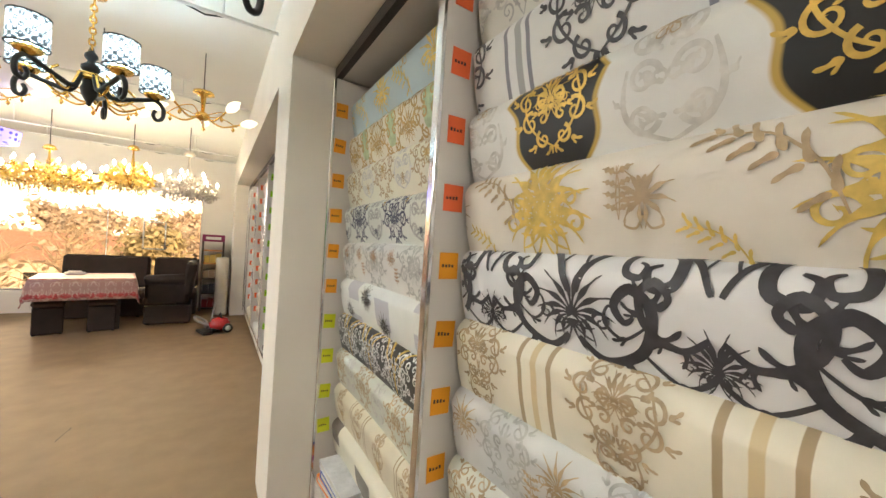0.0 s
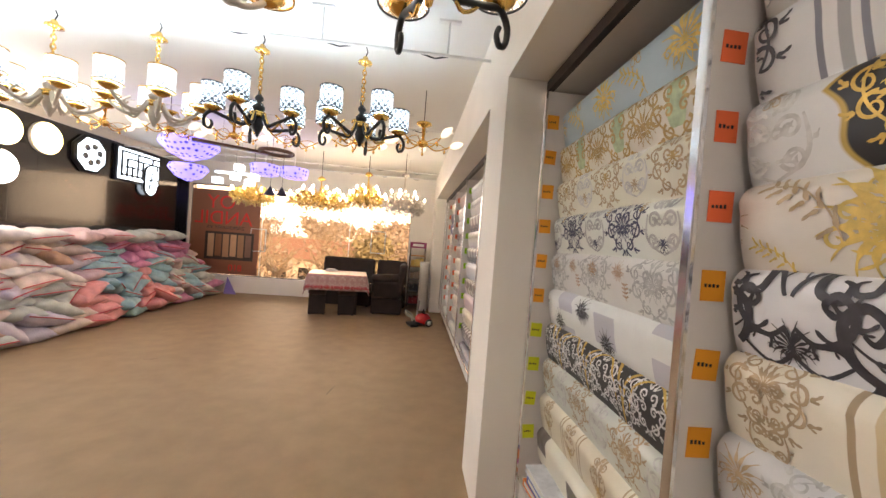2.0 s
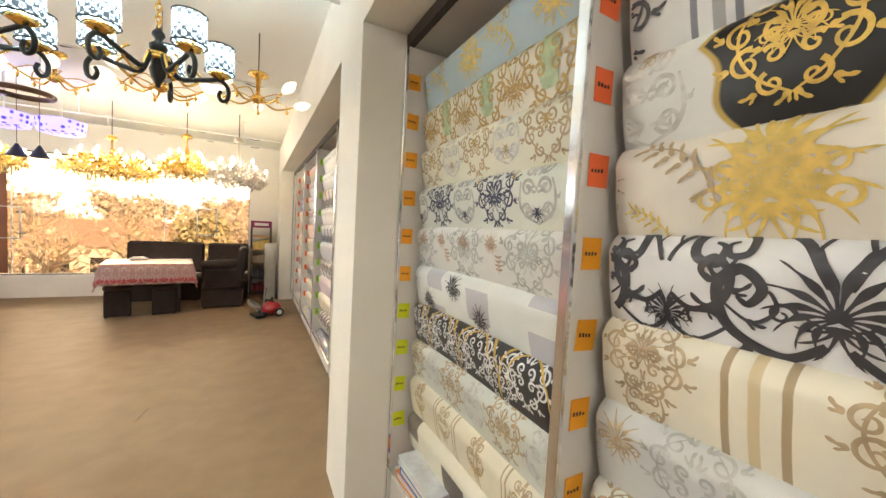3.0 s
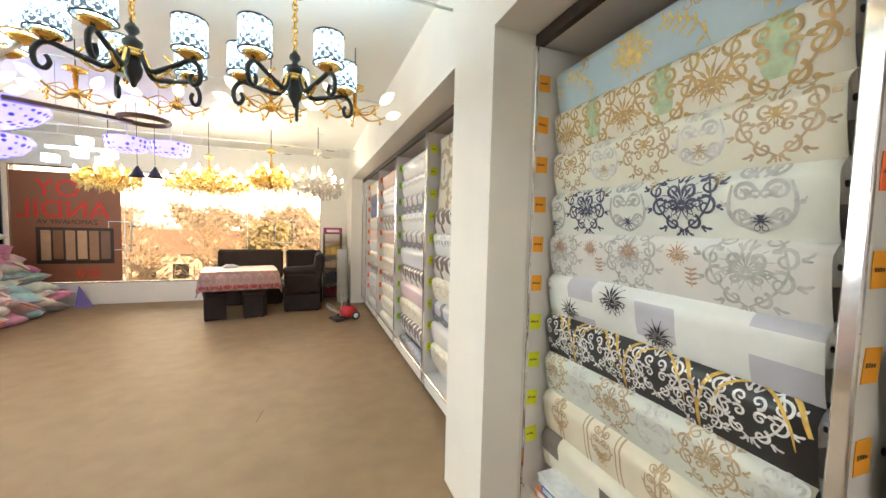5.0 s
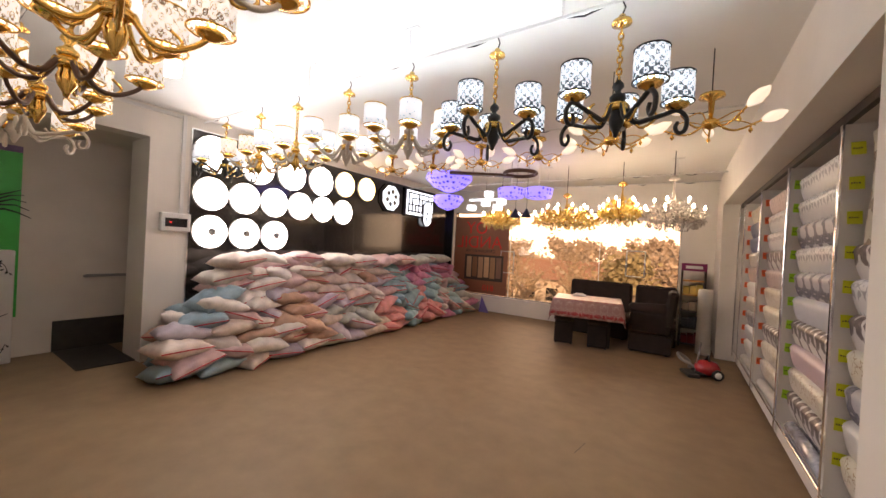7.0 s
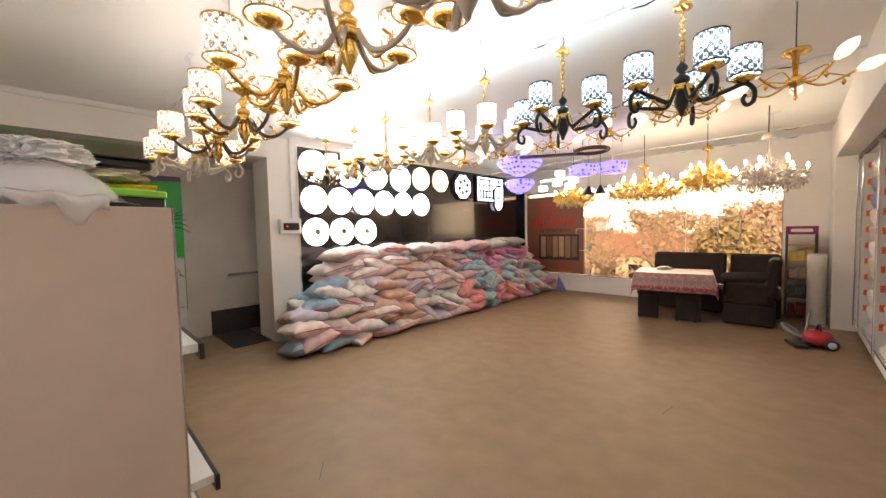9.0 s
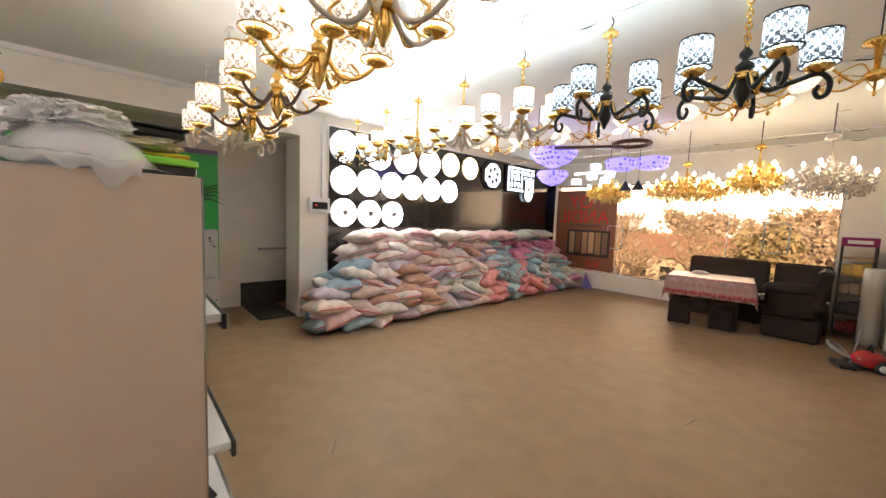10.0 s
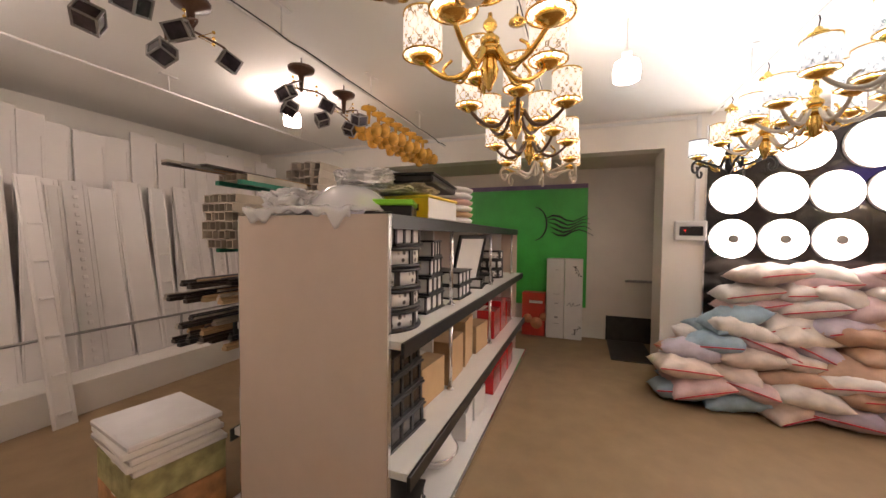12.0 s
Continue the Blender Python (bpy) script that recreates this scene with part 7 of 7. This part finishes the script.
TOPZ = 1.601
wrapped("wrapped_parcel", "lamp wrapped in crumpled white film on the island's top", -1.44, 0.94, TOPZ, 0.19, 0.17, 0.075, 3, FILM, 10)
bw = thing("wrapped_bowl_lamp", "bluish white glass bowl lamp in clear film", "lamp", "parcels on the island", (-1.44, 1.27, TOPZ))
part("bowl", lathe([(0.16, 0.004), (0.17, 0.03), (0.145, 0.09), (0.085, 0.13), (0.001, 0.145)], 28), BLUEGLASS, bw)
bm = bmesh.new()
verts, faces = [], []
for j in range(15):
    for i in range(36):
        a, q = 2 * math.pi * i / 36, j / 14
        rr = 0.03 + 0.23 * q + 0.03 * q * noise.noise(Vector((math.cos(a) * 2.5, math.sin(a) * 2.5, 3)))
        zz = 0.16 * max(0.0, 1 - (rr / 0.235) ** 2.4) + 0.006 + 0.014 * q * (1 + noise.noise(Vector((math.cos(a) * 5, math.sin(a) * 5, q * 5))))
        verts.append((min(rr * math.cos(a), 0.205), rr * math.sin(a), zz))
for j in range(14):
    for i in range(36):
        faces.append((j * 36 + i, j * 36 + (i + 1) % 36, (j + 1) * 36 + (i + 1) % 36, (j + 1) * 36 + i))
add_faces(bm, verts, faces, True)
part("film", bm, CLEAR, bw, "clear film wrapping")
wrapped("wrapped_parcel", "puffed clear film bundle lying over a parcel", -1.66, 1.22, TOPZ + 0.14, 0.22, 0.18, 0.07, 8, FILM, 30)
# loose film hanging over the edge
bm = bmesh.new()
verts, faces = [], []
for j in range(9):
    for i in range(31):
        y = 0.79 + 0.64 * i / 30
        h = 0.03 + 0.06 * abs(noise.noise(Vector((i * 0.21, 0, 4)))) + 0.07 * max(0, noise.noise(Vector((i * 0.13, 7, 1))))
        s = j / 8
        verts.append((U0 - 0.06 + 0.075 * min(1, s * 1.6) + 0.012 * noise.noise(Vector((i * 0.5, j, 2))), y, 1.66 - (0.02 if s < 0.4 else 0) - max(0, s - 0.35) * h * 1.9))
for j in range(8):
    for i in range(30):
        a = j * 31 + i
        faces.append((a, a + 1, a + 32, a + 31))
add_faces(bm, verts, faces, True)
f_ = solid("plastic_film", bm, CLEAR, "loose clear film hanging over the island's edge", "film")
f_.modifiers.new("thickness", "SOLIDIFY").thickness = 0.0015
GREENB = material("lime_print", (0.20, 0.55, 0.03), 0.4, spread=0.2)
bx = thing("lamp_box", "lime green printed flat box in film", "box", "", (-1.50, 1.46, TOPZ), 20)
part("box", boxes(((-0.12, -0.13, 0), (0.12, 0.13, 0.05)), bevel=0.006), BLACK, bx)
part("lid", boxes(((-0.125, -0.135, 0.0505), (0.125, 0.135, 0.08)), bevel=0.006), GREENB, bx, "lime green lid")
bx = thing("lamp_box", "white and yellow flat lamp box with black letters", "box", "", (-1.84, 1.44, TOPZ), -3)
part("box", boxes(((-0.20, -0.19, 0), (0.20, 0.19, 0.11)), bevel=0.006), WHITE, bx)
part("lid", boxes(((-0.205, -0.195, 0.1105), (0.205, 0.195, 0.125)), bevel=0.004), material("yellow_print", (0.75, 0.55, 0.02), 0.4), bx, "yellow lid")
part("label_band", boxes(((0.2005, -0.02, 0.0), (0.2025, 0.19, 0.109))), material("yellow_band", (0.78, 0.5, 0.02), 0.4), bx, "yellow band")
part("lettering", boxes(((0.203, 0.02, 0.04), (0.204, 0.05, 0.075)), ((0.203, 0.065, 0.04), (0.204, 0.09, 0.075)), ((0.203, 0.105, 0.04), (0.204, 0.135, 0.075))), BLACK, bx, "black lettering bars")
wrapped("wrapped_parcel", "cream coloured wrapped lamp on a box", -1.80, 1.40, TOPZ + 0.127, 0.24, 0.20, 0.035, 12, material("cream_wrap", (0.62, 0.56, 0.42), 0.4, spread=0.1), 5)
bx = thing("lamp_box", "flat black lamp tray on wrapped parcels", "box", "", (-1.95, 1.33, TOPZ + 0.20), 8)
part("tray", boxes(((-0.35, -0.25, 0), (0.30, 0.25, 0.04)), bevel=0.01), BLACK, bx)
part("rim", boxes(((-0.36, -0.26, 0.0405), (0.31, 0.26, 0.052)), bevel=0.004), BLACK, bx)
for k in range(6):
    o = solid("lamp_plate", lathe([(0.10, 0), (0.19, 0.01), (0.2, 0.03), (0.17, 0.045)], 24), [WHITE, KRAFT, WHITE, material("rose_plate", (0.5, 0.3, 0.27), 0.4), WHITE, WHITE][k], "round lamp plate in a stack on the island's top", "lamp part", "stacked plates", at=pose(-2.50 - 0.01 * (k % 2), 1.40, TOPZ + 0.0455 * k))

# ---- rack of hollow profiles behind the island ----
GREENM = material("green_enamel", (0.01, 0.20, 0.13), 0.4, 0.2)
rk2 = thing("profile_rack", "green steel rack for long profiles", "rack", "", (-2.85, 0.43, 0))
for x in (1.0, 0.0, -1.5):
    for y in (-0.09, 0.09):
        part("upright", boxes(((x - 0.02, y - 0.02, 0), (x + 0.02, y + 0.02, 1.83)), bevel=0.002), GREENM, rk2)
    for z in (0.50, 0.87, 1.12, 1.38, 1.78):
        part("cross_arm", boxes(((x - 0.018, -0.069, z - 0.02), (x + 0.018, 0.069, z + 0.018)), bevel=0.002), GREENM, rk2)
for z in (1.38, 1.78):
    for y in (-0.09, 0.09):
        part("beam", boxes(((-1.48, y - 0.015, z + 0.019), (1.43, y + 0.015, z + 0.045))), GREENM, rk2)
TUBEC = material("beige_profile", (0.50, 0.43, 0.35), 0.5, spread=0.1)


def hollow_bundle(x0, length, y, z, ny, nz, s):
    me = None
    for i in range(ny):
        for j in range(nz):
            if me is None:
                bm = bmesh.new()
                w = 0.004
                for lo, hi in (((-length, 0, 0), (0, s, w)), ((-length, 0, s - w), (0, s, s)), ((-length, 0, w), (0, w, s - w)), ((-length, s - w, w), (0, s, s - w))):
                    add_box(bm, lo, hi)
                me = finish(bm, "hollow_profile")
                me.materials.append(TUBEC)
            o = new("hollow_profile", me)
            o.matrix_basis = pose(x0 + random.uniform(-0.03, 0.03), y + i * (s + 0.003), z + j * (s + 0.002))
            tagged(o, "beige hollow square profile stacked on the green rack", "profile", "hollow profiles")


hollow_bundle(-1.36, 2.6, 0.30, 1.426, 5, 6, 0.05)
hollow_bundle(-2.05, 2.2, 0.27, 1.826, 5, 4, 0.055)
hollow_bundle(-1.48, 0.5, 0.27, 1.826, 5, 1, 0.045)
for k in range(45):
    lev, row, up = (0.889, 0.889, 1.139)[k % 3], (k // 3) % 9, (k // 27) * 2 + (k % 3 == 1)
    w = random.uniform(0.032, 0.046)
    y = 0.24 + 0.048 * row
    o = solid("wooden_strip", boxes(((-2.6, -w / 2, 0), (0, w / 2, 0.02)), ((-2.6, -w / 4, 0.0205), (0, w / 4, 0.035)), bevel=0.003), [DARKWOOD, DARKWOOD, KRAFT, BLACK, TUBEC][(k * 7 + k // 5) % 5], "long narrow moulding strip lying on the green rack", "moulding", "moulding strips", at=pose(-1.26 + random.uniform(-0.16, 0.10), y, lev + 0.0005 + 0.036 * up, 0, 0, random.uniform(-0.2, 0.2)))
for k in range(7):
    o = solid("wood_strip", boxes(((-1.15, -0.024, 0), (0, 0.024, 0.014)), bevel=0.003), [DARKWOOD, KRAFT, GREYPL, KRAFT, DARKWOOD, TUBEC, GREYPL][k], "loose wooden strip lying on stacked profiles", "plank", "loose strips", at=pose(-1.15 - 0.05 * (k * 3 % 5), 0.30 + 0.04 * (k % 5), 1.8725 + 0.0145 * (k // 5) + 0.0005, 0, 0, (k * 5 % 7) - 3))
# parcels of white boards on cartons in front
for k, (c, h) in enumerate(((material("carton_print", (0.45, 0.22, 0.10), 0.6, spread=0.4, scale=12), 0.21), (material("carton_print_green", (0.36, 0.34, 0.16), 0.6, spread=0.4, scale=12), 0.16))):
    carton(-1.14, 0.27, 0.0005 + 0.212 * k, 0.21, 0.24, h, c, "printed carton under wrapped white boards", -12, "floor cartons")
for k in range(5):
    o = solid("white_board", boxes(((-0.21, -0.24, 0), (0.21, 0.24, 0.03)), bevel=0.006), WHITE if k % 2 else FILM, "white panel wrapped in clear film, in a stack", "panel", "stacked panels", at=pose(-1.13 + random.uniform(-0.03, 0.03), 0.28 + random.uniform(-0.02, 0.02), 0.3745 + 0.0315 * k, 0, 0, -12 + random.uniform(-5, 5)))

# ---- white mouldings leaning on the back wall ----
WPANEL = material("white_moulding", (0.72, 0.68, 0.66), 0.55, spread=0.04, scale=3, bump=0.05, random_tint=0.06)
solid("display_plinth", boxes(((-4.6, -1.98, 0), (0.85, -1.48, 0.27)), bevel=0.004), BOARD, "low white plinth along the back wall", "plinth")
solid("display_back", boxes(((-4.62, -2.56, 0), (0.85, -2.36, 2.40))), PLASTER, "white backing wall behind the mouldings", "wall", kind="structure")
solid("guard_rail", tube([(-4.6, -1.78, 0.62), (0.85, -1.78, 0.62)], 0.013, 8), GREYPL, "grey steel guard rail in front of the mouldings", "rail")
for x in (-4.5, -2.6, -0.6, 0.7):
    solid("rail_post", tube([(x, -1.81, 0.271), (x, -1.805, 0.61)], 0.012, 8), GREYPL, "grey steel rail post on the plinth", "rail", "rail posts")


def leaning(x, y0, z0, w, h, lean, tilt, studs):
    t = thing("moulding_panel", "white decorative moulding panel leaning against the wall" if not studs else "white moulding panel with raised studs leaning against the wall", "moulding", "leaning mouldings", (x, y0, z0))
    m = pose(0, 0, 0, lean, tilt, 0)
    bm = bmesh.new()
    add_box(bm, (-w / 2, -0.018, 0), (w / 2, 0, h), 0.004, m)
    part("board", bm, WPANEL, t)
    bm = bmesh.new()
    add_box(bm, (-w / 2 + 0.015, 0.0005, 0.02), (-w / 2 + 0.03, 0.008, h - 0.02), 0, m)
    add_box(bm, (w / 2 - 0.03, 0.0005, 0.02), (w / 2 - 0.015, 0.008, h - 0.02), 0, m)
    part("rib", bm, WPANEL, t)
    if studs:
        n = int(h / (0.085 if studs == 1 else 0.30))
        for k in range(n):
            bm = bmesh.new()
            if studs == 1:
                add_box(bm, (-0.02, 0.0085, 0.05 + 0.085 * k), (0.02, 0.022, 0.09 + 0.085 * k), 0.006, m)
            else:
                add_box(bm, (-w * 0.3, 0.0085, 0.1 + 0.30 * k), (w * 0.3, 0.02, 0.12 + 0.30 * k), 0.004, m)
            part("stud", bm, WPANEL, t)


x, k = 0.7, 0
while x > -4.35:
    w = random.uniform(0.10, 0.26)
    leaning(x - w / 2, -1.81 - 0.02 * (k % 3), 0.272, w, random.uniform(1.65, 1.82), random.uniform(8.5, 10.5), random.uniform(-1.2, 1.2) - (3.2 if k % 6 == 5 else 0), (0, 0, 2, 0, 1, 0, 1)[k % 7])
    x -= w + random.uniform(0.0, 0.008)
    k += 1
x = 0.6
while x > -4.3:
    w = random.uniform(0.14, 0.34)
    t = solid("moulding_panel", boxes(((-w / 2, -0.02, 0), (w / 2, 0, random.uniform(2.52, 2.68))), ((-w / 2 + 0.02, 0.0005, 0.03), (-w / 2 + 0.035, 0.007, 2.4)), bevel=0.003), WPANEL, "tall white moulding panel standing behind the shorter ones", "moulding", "tall mouldings", at=pose(x - w / 2, -2.20 - 0.025 * random.random(), 0.0005, 2.0, random.uniform(-0.8, 0.8), 0))
    x -= w + random.uniform(0.0, 0.006)
leaning(-1.42, -1.34, 0.001, 0.15, 2.0, 11, 1.0, 2)

# worn seams in the floor covering
for k, (x, y, a, ln) in enumerate(((-0.42, 2.95, 24, 0.22), (-1.6, 2.35, -35, 0.16), (-2.2, 5.2, 12, 0.12), (-0.2, 4.6, 80, 0.2))):
    o = solid("floor_scuff", boxes(((-ln / 2, -0.002, 0.0004), (ln / 2, 0.002, 0.0012))), DARKFLOOR, "thin dark scuff line in the floor covering", "scuff", "floor scuffs", at=pose(x, y, 0, 0, 0, a))
